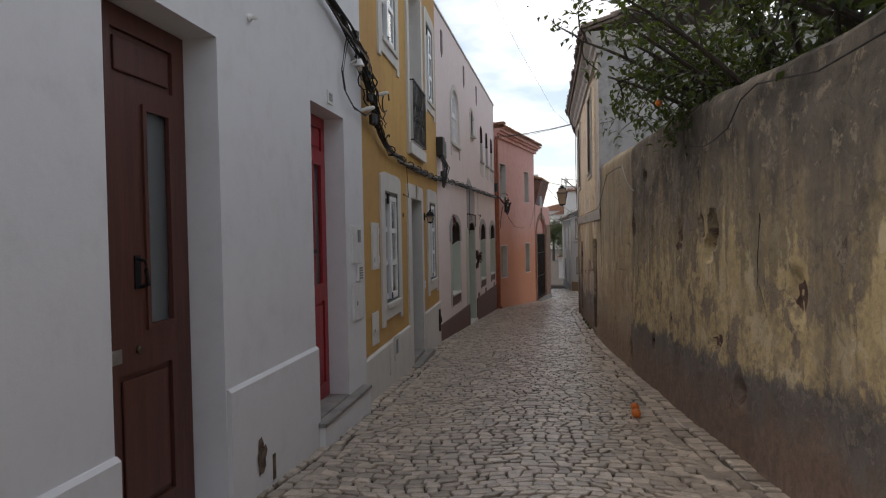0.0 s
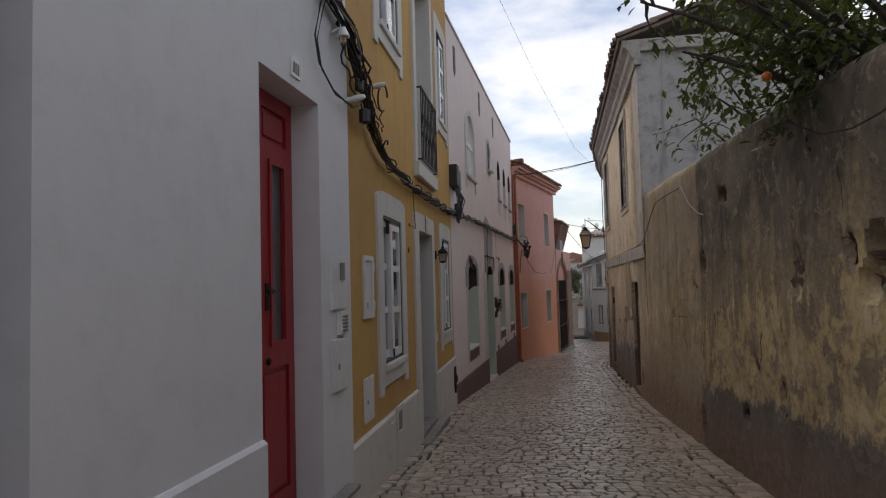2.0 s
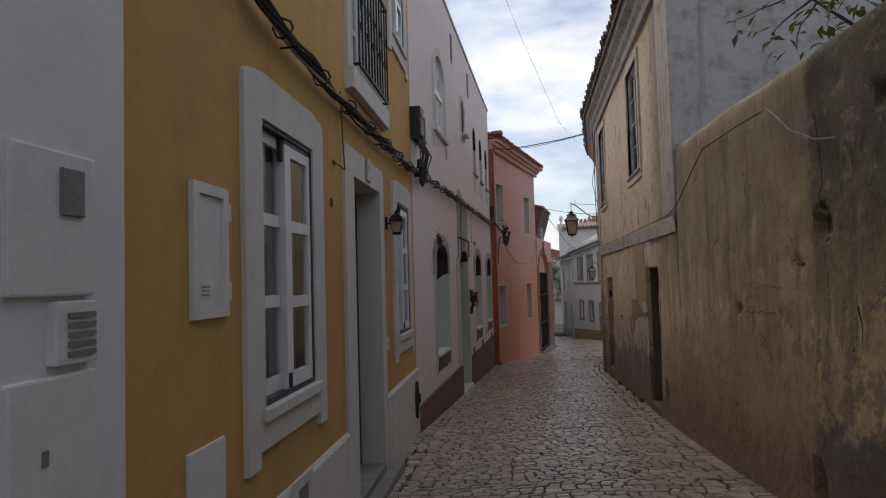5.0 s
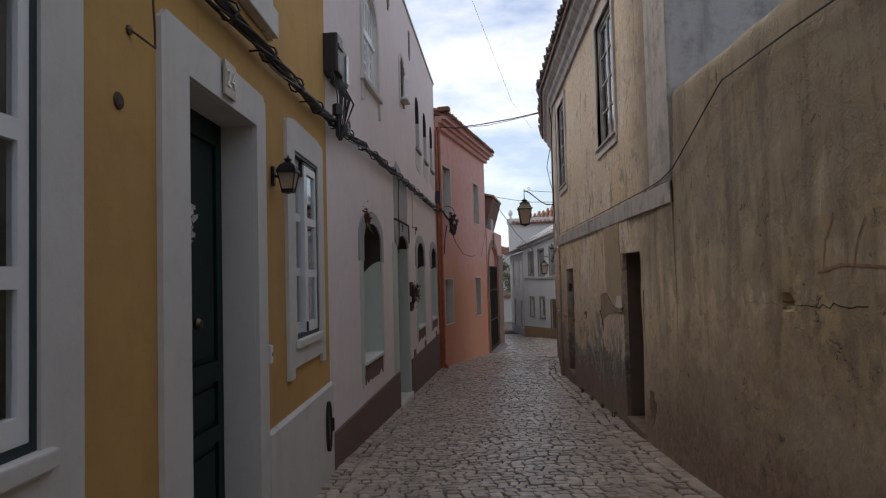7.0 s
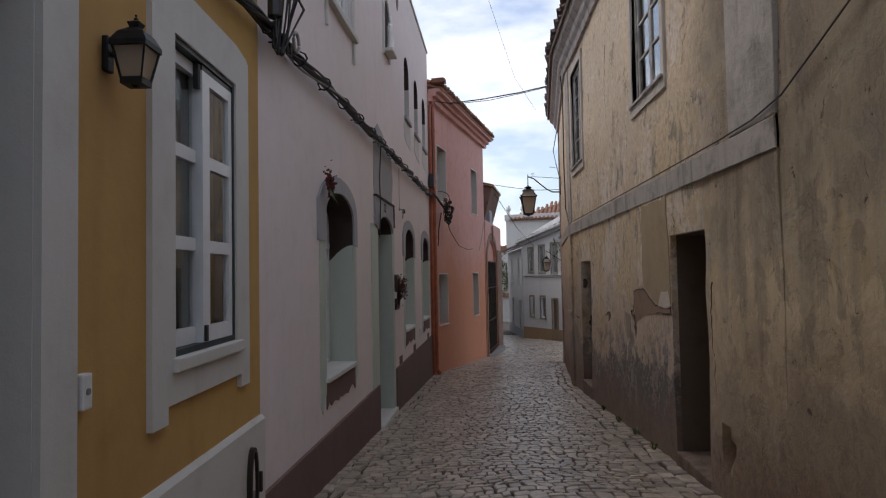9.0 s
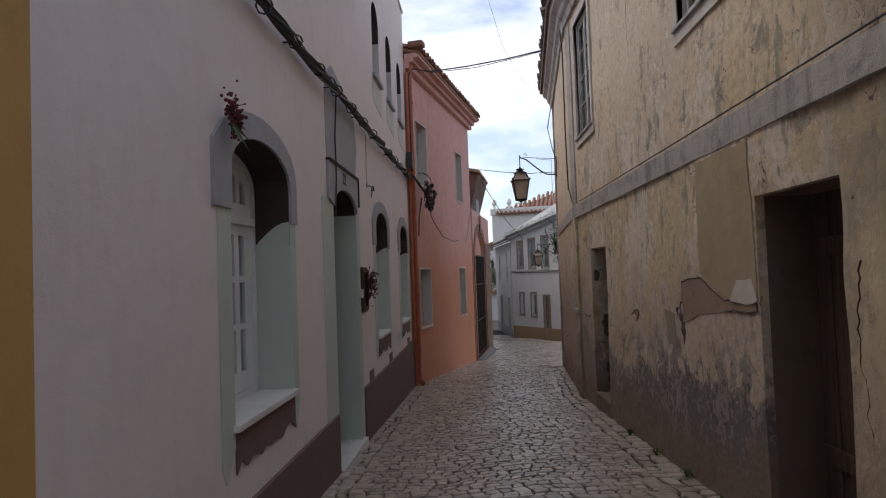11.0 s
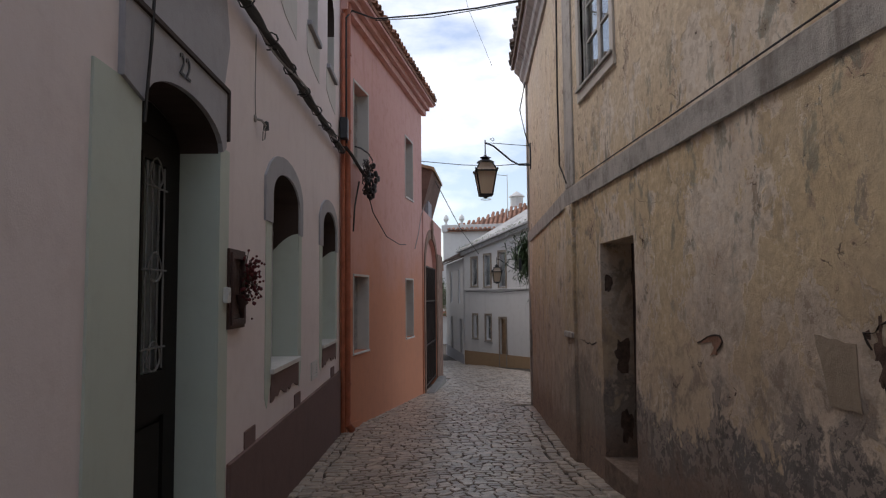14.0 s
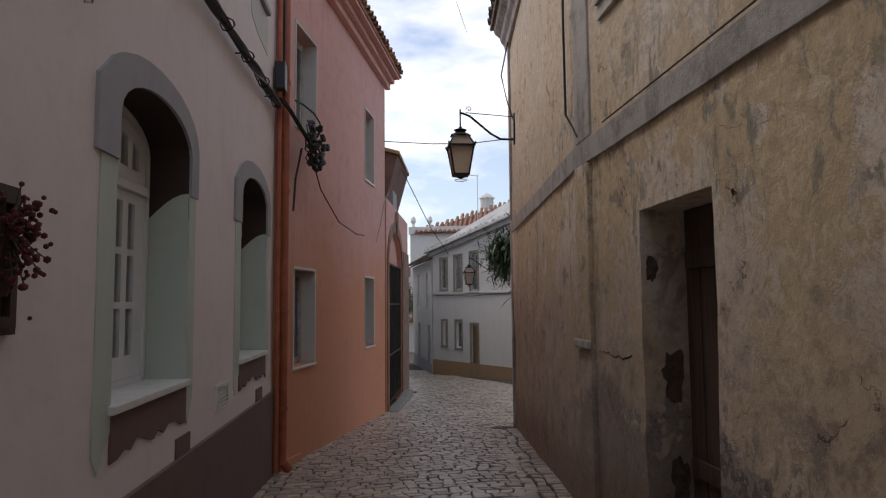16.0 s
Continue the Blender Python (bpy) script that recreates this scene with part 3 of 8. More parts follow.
def panel_door(h, s0, s1, z0, z1, d, mat, label, panels, name="door", thick=0.06):
    """A door leaf with raised or sunk panels given as (x0, x1, z0, z1) in the leaf."""
    bm = bmesh.new()
    wall_mesh(bm, s0, s1, z0, z1, thick, [(s0 + p[0], s0 + p[1], z0 + p[2], z0 + p[3], None) for p in panels])
    for v in bm.verts:
        v.co.y += d
    door = part(name, bm, mat, h, label)
    for p in panels:
        glazed = len(p) > 4
        bm = bmesh.new()
        x0, x1, a, b = s0 + p[0], s0 + p[1], z0 + p[2], z0 + p[3]
        if glazed:
            box(bm, x0 - 0.004, x1 + 0.004, d + 0.025, d + 0.033, a - 0.004, b + 0.004)
            part("pane", bm, FROST, door, "frosted glass pane")
            bm = bmesh.new()
            ring(bm, rect(x0 - 0.02, x1 + 0.02, a - 0.02, b + 0.02), rect(x0 + 0.012, x1 - 0.012, a + 0.012, b - 0.012), d - 0.014, d + 0.006)
            part("moulding", bm, mat, door)
        else:
            box(bm, x0 + 0.003, x1 - 0.003, d + 0.022, d + 0.05, a + 0.003, b - 0.003)
            e = 0.035
            if x1 - x0 > 3 * e:
                box(bm, x0 + e, x1 - e, d + 0.006, d + 0.022, a + e, b - e, bevel=0.01)
            part("panel", bm, mat, door)
    return door


# ---- white house ----
white_house = house("house", F_WHITE, "white plastered house with a brown and a red door", sW(6.92), 4.9, 7.0, WHITE,
                    [(sW(2.7), sW(3.75), -0.1, 2.72, None), (sW(5.35), sW(6.27), -0.07, 2.66, None)])
# ---- yellow house ----
YW1, YW2 = (sY(8.13), sY(8.975), 0.63, 2.075), (sY(12.035), sY(12.85), 0.655, 2.11)
YD = (sY(10.07), sY(11.09), -0.46, 2.08)
YU1, YU2 = (sY(8.17), sY(9.05), 4.03, 5.6), (sY(12.02), sY(12.85), 4.02, 5.45)
YUD = (sY(10.1), sY(11.3), 2.95, 5.6)
yellow_house = house("house", F_YELLOW, "yellow plastered town house with white window surrounds", sY(13.36), 7.6, 8.0, YELLOW,
                     [(*q, None) for q in (YW1, YW2, YD, YU1, YU2, YUD)])
# ---- pink house ----
PA = [(sP(15.03), sP(16.2), 0.09, 1.82, 1.58), (sP(20.215), sP(21.375), 0.09, 1.82, 1.58), (sP(22.86), sP(24.03), 0.09, 1.82, 1.58)]
PD = (sP(17.66), sP(18.80), -0.93, 1.82, 1.62)
PW = (sP(15.25), sP(16.22), 3.66, 4.95, 4.55)
PN = (sP(18.34), sP(18.78), 4.25, 5.02, 4.82)
PT = [(sP(y), sP(y + 0.62), 3.78, 4.9, 4.62) for y in (20.48, 21.86, 23.25)]
PS = [(sP(y) - 0.1, sP(y) + 0.1, 5.34, 5.9, 5.82) for y in (14.17, 17.3, 19.75)]
pink_house = house("house", F_PINK, "pale pink plastered house with arched windows and brown plinth", sP(24.49), 6.22, 8.0, PINK, PA + [PD, PW] + PT, 0.42)
# ---- orange house and its gate wall ----
OW = [(sO(25.1), sO(25.9), 2.84, 4.17, None), (sO(25.1), sO(25.9), -0.2, 1.02, None), (sO(28.72), sO(29.42), 2.84, 4.15, None), (sO(28.72), sO(29.42), -0.2, 1.04, None)]
orange_house = house("house", F_ORANGE, "orange-pink plastered house with tiled eaves", sO(30.45), 5.3, 7.0, ORANGE, OW, 0.3)
GG = (sG(30.75), sG(33.55), -2.0, 2.2, 1.45)
gate_wall = thing("gate_wall", F_GATE, "orange plastered yard wall with an arched gateway", "wall")
bm = bmesh.new()
wall_mesh(bm, 0, sG(35.2), -3.2, 2.78, 0.4, [GG])
part("wall", bm, ORANGE, gate_wall)
bm = bmesh.new()
box(bm, sG(35.2) - 0.4, sG(35.2), 0.4, 5.0, -3.2, 2.78)
part("side_wall", bm, ORANGE, gate_wall)

# ---- right side: garden wall and old house, one worn face ----
def garden_x(y):
    return float(np.interp(y, [-6, 2, 4, 6.5, 9.6, 12, 13.3], [2.0, 1.75, 1.58, 1.38, 1.22, 1.12, 1.08]))


def relief(x, y, z, amount=0.02):
    p = Vector((x, y, z))
    return amount * (noise.noise(p * 0.7) + 0.5 * noise.noise(p * 2.3) + 0.25 * noise.noise(p * 6.1))


# pits where render has fallen: place along the street, height, half sizes, depth
GAPS = [(6.0, 1.5, 0.13, 0.15, 0.09), (6.12, 1.33, 0.11, 0.1, 0.09), (6.33, 1.53, 0.06, 0.1, 0.05), (9.86, -0.28, 0.07, 0.2, 0.11), (8.4, 0.13, 0.06, 0.1, 0.08), (8.84, 2.19, 0.15, 0.06, 0.07),
        (9.68, 1.54, 0.10, 0.10, 0.06), (5.38, 0.24, 0.10, 0.09, 0.05), (4.46, 1.06, 0.12, 0.15, 0.04), (7.12, 1.42, 0.13, 0.2, 0.03), (7.47, 0.44, 0.05, 0.15, 0.05),
        (8.1, 0.62, 0.12, 0.08, 0.03), (11.29, 0.88, 0.11, 0.025, 0.07), (14.3, -0.37, 0.08, 0.15, 0.16), (7.6, 2.5, 0.2, 0.07, 0.05), (5.9, 0.55, 0.14, 0.09, 0.025),
        (17.2, 0.4, 0.1, 0.25, 0.02), (18.5, 0.1, 0.05, 0.04, 0.03), (17.9, 0.0, 0.05, 0.05, 0.03), (19.9, 1.1, 0.05, 0.06, 0.02), (10.05, 1.28, 0.1, 0.06, 0.03), (19.3, 1.55, 0.07, 0.05, 0.02)]


def worn(x, y, z):
    """Waves and pits of an old face: the depth at a point of it."""
    d = relief(x, y, z, float(np.interp(y, [9.0, 12.8], [0.036, 0.022])))
    for gy_, gz, ry, rz, deep in GAPS:
        q = ((y - gy_) / ry) ** 2 + ((z - gz) / rz) ** 2 + 0.7 * noise.noise(Vector((y * 5, z * 5, gy_)))
        if q < 1.15 and abs(y - gy_) < 1.0:
            d += deep * min(1.0, max(0.0, (1.15 - q) * 2.5))
    return d


def garden_top(y):
    return float(np.interp(y, [-6, 4, 7, 10.5, 13.3], [2.75, 2.6, 2.73, 2.78, 2.84]))


bm = bmesh.new()
rows = []
ys = [-6 + 0.25 * k for k in range(36)] + [3 + 0.05 * k for k in range(207)]
for y in ys:
    x0, zt, zb = garden_x(y), garden_top(y), ground_z(y) - 0.4
    line = []
    n = 60
    for k in range(n + 1):
        z = zb + (zt - 0.12 - zb) * k / n
        line.append((x0 + worn(x0, y, z) + 0.02 * (z / 2.5), y, z))
    for a in (20, 45, 70, 90, 110, 135, 160):
        c, s = math.cos(radians(a)), math.sin(radians(a))
        line.append((x0 + 0.24 - 0.22 * c + relief(x0, y, zt + c, 0.03), y, zt - 0.12 + 0.14 * s + relief(2, y, zt + c, 0.03)))
    line += [(x0 + 0.46, y, zt - 0.12), (x0 + 0.46, y, zb)]
    rows.append([bm.verts.new(p) for p in line])
for a, b in zip(rows, rows[1:]):
    for k in range(len(a) - 1):
        bm.faces.new((a[k], a[k + 1], b[k + 1], b[k]))
bm.faces.new(rows[0])
bm.faces.new(rows[-1])
garden_wall = solo("garden_wall", bm, OLD, "tall old garden wall with worn yellow and grey render", "wall", smooth=True, kind="structure")

RD1 = (sR(15.63), sR(14.68), -0.72, 1.34, None)
RD3 = (sR(21.06), sR(20.11), -0.9, 1.2, None)
RW1 = (sR(16.86), sR(15.68), 2.92, 4.72, None)
RW2 = (sR(21.62), sR(20.52), 2.95, 4.72, None)
EAVE_R = 5.25


def face_right(x, z):
    p = F_RIGHT @ Vector((x, 0, z))
    fade = min(1.0, (x + 0.001) / 0.5) if x < 0.5 else 1.0
    return worn(p.x, p.y, z) * fade


def face_right2(x, z):
    p = F_RIGHT2 @ Vector((x, 0, z))
    fade = min(1.0, max(0.0, (5.42 - x) / 0.5))
    return worn(p.x, p.y, z) * fade


old_house = thing("house", F_RIGHT, "old two-storey house with peeling yellow render", "house")
bm = bmesh.new()
wall_mesh(bm, 0, sR(13.3), -3.2, EAVE_R, 0.5, [RD1, RD3, RW1, RW2], 0.09, face_right)
part("wall", bm, OLD, old_house, smooth=True)
bm = bmesh.new()
box(bm, sR(13.3) - 0.4, sR(13.3), 0.5, 8.0, -3.2, EAVE_R)
part("gable_wall", bm, GABLE, old_house, "weathered greyish white side wall")
bm = bmesh.new()
box(bm, sR(13.3) + 0.001, sR(13.3) + 0.014, 0.0, 0.52, 2.7, EAVE_R)
part("gable_render", bm, GABLE, old_house)
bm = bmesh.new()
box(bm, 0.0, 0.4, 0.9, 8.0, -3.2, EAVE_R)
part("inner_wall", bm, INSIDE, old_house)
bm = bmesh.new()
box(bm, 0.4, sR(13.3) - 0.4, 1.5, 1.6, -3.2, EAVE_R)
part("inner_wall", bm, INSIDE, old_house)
bm = bmesh.new()
to_wing = F_RIGHT.inverted() @ F_RIGHT2
wall_mesh(bm, 0, (Vector((1.62, 27.8)) - Vector((1.08, 22.4))).length, -3.2, EAVE_R, 0.5, [], 0.09, face_right2)
bm.transform(to_wing)
part("wing_wall", bm, OLD, old_house, smooth=True)
bm = bmesh.new()
box(bm, 0.0, 0.4, 0.5, 8.0, -3.2, EAVE_R)
bm.transform(to_wing)
part("end_wall", bm, GABLE, old_house)


# unseen plain walls added to close the street behind and block sky light
for x0, x1, y0, y1, top in ((-9.0, -1.95, -30.0, -6.01, 5.6), (2.0, 2.5, -30.0, -6.01, 3.4), (6.0, 12.0, -30.0, -8.0, 6.5), (-9.0, 12.0, -34.0, -30.0, 7.5)):
    solo("wall_behind", boxed(x0, x1, y0, y1, -1.0, top), WHITE if x0 < 0 else GABLE, "unseen plain wall added behind to block sky light", "wall", kind="structure")

# unseen plain block added behind the gate wall to keep sun off the bend
solo("wall_beyond", boxed(-9.0, -0.35, 35.5, 52.0, -3.2, 4.6), FARWHITE, "unseen plain white block added to shade the bend", "wall", kind="structure")

# ---- far houses ----
FAR_HOLES = [(sF(41.68), sF(41.34), -2.25, -0.28, None), (sF(43.27), sF(43.02), -1.14, -0.17, None), (sF(42.5), sF(42.2), -1.2, -0.17, None),
             (sF(43.34), sF(42.99), 1.1, 2.3, None), (sF(42.55), sF(42.17), 1.05, 2.38, None), (sF(41.69), sF(41.31), 1.0, 2.45, None)]


def far_top(s):
    """The eave of the far house climbs with the cross street."""
    return 2.62 + 0.185 * s


far_house = thing("house", F_FAR, "white two-storey house with ochre plinth down the street", "house")
bm = bmesh.new()
wall_mesh(bm, 0, 8.5, -3.2, 2.6, 0.3, FAR_HOLES)
prism(bm, [(0, 2.6), (8.5, 2.6), (8.5, far_top(8.5)), (0, far_top(0))], 0.0, 0.3)
bmesh.ops.remove_doubles(bm, verts=bm.verts[:], dist=0.001)
part("wall", bm, FARWHITE, far_house)
for s0, s1 in ((0.0, 0.3), (8.2, 8.5)):
    part("side_wall", boxed(s0, s1, 0.3, 7.0, -3.2, 2.6), FARWHITE, far_house)
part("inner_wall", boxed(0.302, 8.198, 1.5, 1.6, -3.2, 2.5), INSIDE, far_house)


# ======== white house: plinth, doors, step, boxes ========
def slab(parent, name, mat, s0, s1, z0, z1, d0, d1, label="", bevel=0.0):
    bm = bmesh.new()
    box(bm, s0, s1, d0, d1, z0, z1, bevel=bevel)
    return part(name, bm, mat, parent, label)


for y0, y1, z in ((-6.0, 2.7, 0.52), (3.76, 5.34, 0.57)):
    bm = bmesh.new()
    prism_pts = [(0.0, -0.6), (-0.032, -0.6), (-0.032, z - 0.02), (-0.012, z), (0.0, z)]
    a = [bm.verts.new((sW(y0), d, zz)) for d, zz in prism_pts]
    b = [bm.verts.new((sW(y1), d, zz)) for d, zz in prism_pts]
    bm.faces.new(a)
    bm.faces.new(b)
    for i in range(5):
        bm.faces.new((a[i], b[i], b[(i + 1) % 5], a[(i + 1) % 5]))
    part("plinth", bm, WHITE, white_house)

brown_door = panel_door(white_house, sW(2.703), sW(3.747), -0.1, 2.715, 0.22, BROWNDOOR, "dark brown wooden door with a tall frosted pane",
                        [(0.04, 0.24, 0.15, 0.85), (0.04, 0.24, 1.08, 2.33), (0.36, 0.84, 0.15, 0.9), (0.62, 0.86, 1.13, 2.32, "pane"), (0.36, 0.92, 2.45, 2.7)])
slab(brown_door, "door_post", BROWNDOOR, sW(2.975), sW(3.01), -0.1, 2.7, 0.195, 0.219)
slab(brown_door, "letter_plate", STEEL, sW(2.86), sW(3.035), 0.875, 0.95, 0.182, 0.194, "metal letter plate", 0.006)
slab(brown_door, "letter_flap", STEEL, sW(2.875), sW(3.02), 0.888, 0.937, 0.177, 0.1815, "", 0.002)
part("handle", tubed([F_WHITE.inverted() @ Vector(p) for p in ((-2.165, 3.23, 1.40), (-2.12, 3.23, 1.39), (-2.115, 3.23, 1.34), (-2.115, 3.25, 1.26), (-2.16, 3.25, 1.25))], 0.011, 8), IRON, brown_door, "dark iron door handle", True)
slab(brown_door, "handle_plate", IRON, sW(3.205), sW(3.255), 1.24, 1.42, 0.212, 0.2195)
part("lock", lathed([(0.022, 0), (0.022, 0.012), (0.012, 0.02)], 12), BRASS, brown_door, "round brass lock").matrix_local = Matrix.Translation((sW(3.22), 0.219, 0.915)) @ pose(0, 0, 0, 90)

red_door = panel_door(white_house, sW(5.353), sW(6.267), -0.07, 2.655, 0.2, REDDOOR, "red painted wooden door with a narrow frosted pane",
                      [(0.08, 0.28, 0.15, 2.45), (0.42, 0.82, 0.15, 0.95), (0.55, 0.765, 1.11, 2.27, "pane"), (0.45, 0.82, 2.4, 2.62)])
slab(red_door, "door_post", REDDOOR, sW(5.68), sW(5.72), -0.07, 2.64, 0.175, 0.199)
slab(red_door, "handle_plate", IRON, sW(5.82), sW(5.87), 1.25, 1.42, 0.192, 0.1995)
part("handle", tubed([(sW(5.845), 0.195, 1.37), (sW(5.845), 0.15, 1.37), (sW(5.80), 0.14, 1.365), (sW(5.76), 0.145, 1.36)], 0.011, 8), IRON, red_door, "black door handle", True)
part("lock", lathed([(0.024, 0), (0.024, 0.012), (0.013, 0.02)], 12), IRON, red_door).matrix_local = Matrix.Translation((sW(5.85), 0.199, 0.93)) @ pose(0, 0, 0, 90)
slab(white_house, "door_sill", STEP, sW(5.34), sW(6.28), -0.5, -0.066, -0.001, 0.3)
step = thing("door_step", F_WHITE, "white plastered step with a grey stone tread", "step")
part("riser", boxed(sW(5.3), sW(6.74), -0.09, -0.003, -0.75, -0.112, bevel=0.01), WHITE, step)
part("tread", boxed(sW(5.28), sW(6.75), -0.105, -0.003, -0.11, -0.074, bevel=0.008), STEP, step, "worn grey stone tread")


def number_plate(m, s, z, text, label, tilt=0.0, w=0.13, h=0.16, mat=CERAMIC, size=0.12, ink=INK):
    """A house number on a tile, or straight on the wall where the tile has no width."""
    t = thing("house_number", at(m, s, z), label, "house number")
    if w:
        part("tile", boxed(-w / 2, w / 2, -0.014, 0.002, -h / 2, h / 2, bevel=0.004), mat, t)
    cu = bpy.data.curves.new("digits", "FONT")
    cu.body, cu.size, cu.extrude, cu.align_x, cu.align_y = text, size, 0.002, "CENTER", "CENTER"
    cu.materials.append(ink)
    letters = new("letters", cu)
    bpy.context.view_layer.update()
    me = bpy.data.meshes.new_from_object(letters.evaluated_get(bpy.context.evaluated_depsgraph_get()))
    bpy.data.objects.remove(letters)
    ob = new("digits", me)
    ob.parent = t
    ob.matrix_local = Matrix.Translation((0, -0.018, 0)) @ pose(0, 0, 0, 90)
    return t


def bars_plate(m, s, z, label):
    """A small tile whose number cannot be read."""
    t = thing("house_number", at(m, s, z), label, "house number")
    part("tile", boxed(-0.075, 0.075, -0.012, 0.002, -0.06, 0.06, bevel=0.004), CERAMIC, t)
    for x in (-0.035, 0.0, 0.035):
        part("digit_bar", boxed(x - 0.009, x + 0.009, -0.016, -0.012, -0.035, 0.035), GREYPART, t)
    return t


bars_plate(F_WHITE, sW(5.86), 2.78, "small white number tile above the red door")

t = thing("meter_cabinet", at(F_WHITE, sW(6.595), 1.415), "white plastic meter cabinet with a grey window", "cabinet")
part("body", boxed(-0.16, 0.155, -0.022, 0.01, -0.195, 0.195, bevel=0.008), WHITEBOX, t)
part("window", boxed(0.01, 0.1, -0.032, -0.015, 0.02, 0.15, bevel=0.004), GREYPART, t, "grey cover window")
t = thing("intercom", at(F_WHITE, sW(6.665), 1.12), "grey door intercom with a ribbed speaker", "intercom")
part("body", boxed(-0.08, 0.085, -0.03, 0.01, -0.085, 0.085, bevel=0.006), WHITEBOX, t)
for k in range(5):
    part("speaker_rib", boxed(-0.04, 0.07, -0.036, -0.029, -0.065 + 0.026 * k, -0.05 + 0.026 * k), GREYPART, t)
t = thing("meter_cabinet", at(F_WHITE, sW(6.6), 0.828), "plain white meter cabinet with a small lock", "cabinet")
part("body", boxed(-0.165, 0.16, -0.022, 0.01, -0.193, 0.182, bevel=0.008), WHITEBOX, t)
part("lock", boxed(-0.06, -0.04, -0.028, -0.021, -0.04, 0.0), GREYPART, t)
t = thing("wall_hook", at(F_WHITE, sW(4.2), 2.98), "small white insulator hook on the wall", "hook")
part("plate", lathed([(0.03, 0), (0.03, 0.01), (0.012, 0.03), (0.02, 0.06), (0.0, 0.07)], 10), CERAMIC, t, smooth=True).matrix_local = pose(0, 0, 0, 90)
# broken hole in the plinth
HOLE = simple("brown_broken_plaster", (0.16, 0.11, 0.08), 0.95, 0.0, 0.6, 18.0, 1.0)
bm = bmesh.new()
rings = []
for f, d in ((1.0, -0.036), (0.85, -0.045), (0.62, -0.037), (0.0, -0.034)):
    rings.append([bm.verts.new((0.075 * f * (0.85 + 0.5 * noise.noise(Vector((math.cos(a) * 1.6, math.sin(a) * 1.6, 2.0)))) * math.cos(a), d + 0.004 * noise.noise(Vector((a * 3, f, 1))), 0.13 * f * (0.85 + 0.6 * noise.noise(Vector((math.cos(a) * 1.6, math.sin(a) * 1.6, 2.0)))) * math.sin(a))) for a in np.linspace(0, 6.283, 25)[:-1]])
for a, b in zip(rings, rings[1:]):
    for k in range(24):
        bm.faces.new((a[k], a[(k + 1) % 24], b[(k + 1) % 24], b[k]))
bmesh.ops.remove_doubles(bm, verts=bm.verts[:], dist=0.0005)
solo("wall_hole", bm, HOLE, "broken brown hole in the white plinth", "patch", at(F_WHITE, sW(4.16), 0.02))
solo("wall_hole", boxed(-0.02, 0.025, -0.038, -0.03, -0.1, 0.08, bevel=0.003), HOLE, "narrow brown scar in the white plinth", "patch", at(F_WHITE, sW(4.36), -0.1))

# ======== yellow house ========
def eared(s0, s1, z0, z1, out, foot, band):
    """A raised surround: chamfered shoulders, feet that drop below the apron."""
    def make(bm):
        zb, zt = z0 - band, z1 + 0.235
        for pts in ([(s0 - out, zb), (s0, zb), (s0, z1), (s0, zt), (s0 - out + 0.04, zt - 0.03), (s0 - out, zt - 0.06)],
                    [(s1, zb), (s1 + out, zb), (s1 + out, zt - 0.06), (s1 + out - 0.04, zt - 0.03), (s1, zt)],
                    [(s0, z1), (s1, z1), (s1, zt), (s0, zt)],
                    [(s0, zb), (s1, zb), (s1, z0), (s0, z0)]):
            prism(bm, pts, -0.026, 0.0)
        for a, b in ((s0 - out, s0 - out + 0.15), (s1 + out - 0.15, s1 + out)):
            prism(bm, rect(a, b, zb - foot, zb), -0.026, 0.0)
        bmesh.ops.remove_doubles(bm, verts=bm.verts[:], dist=0.0005)
    return make


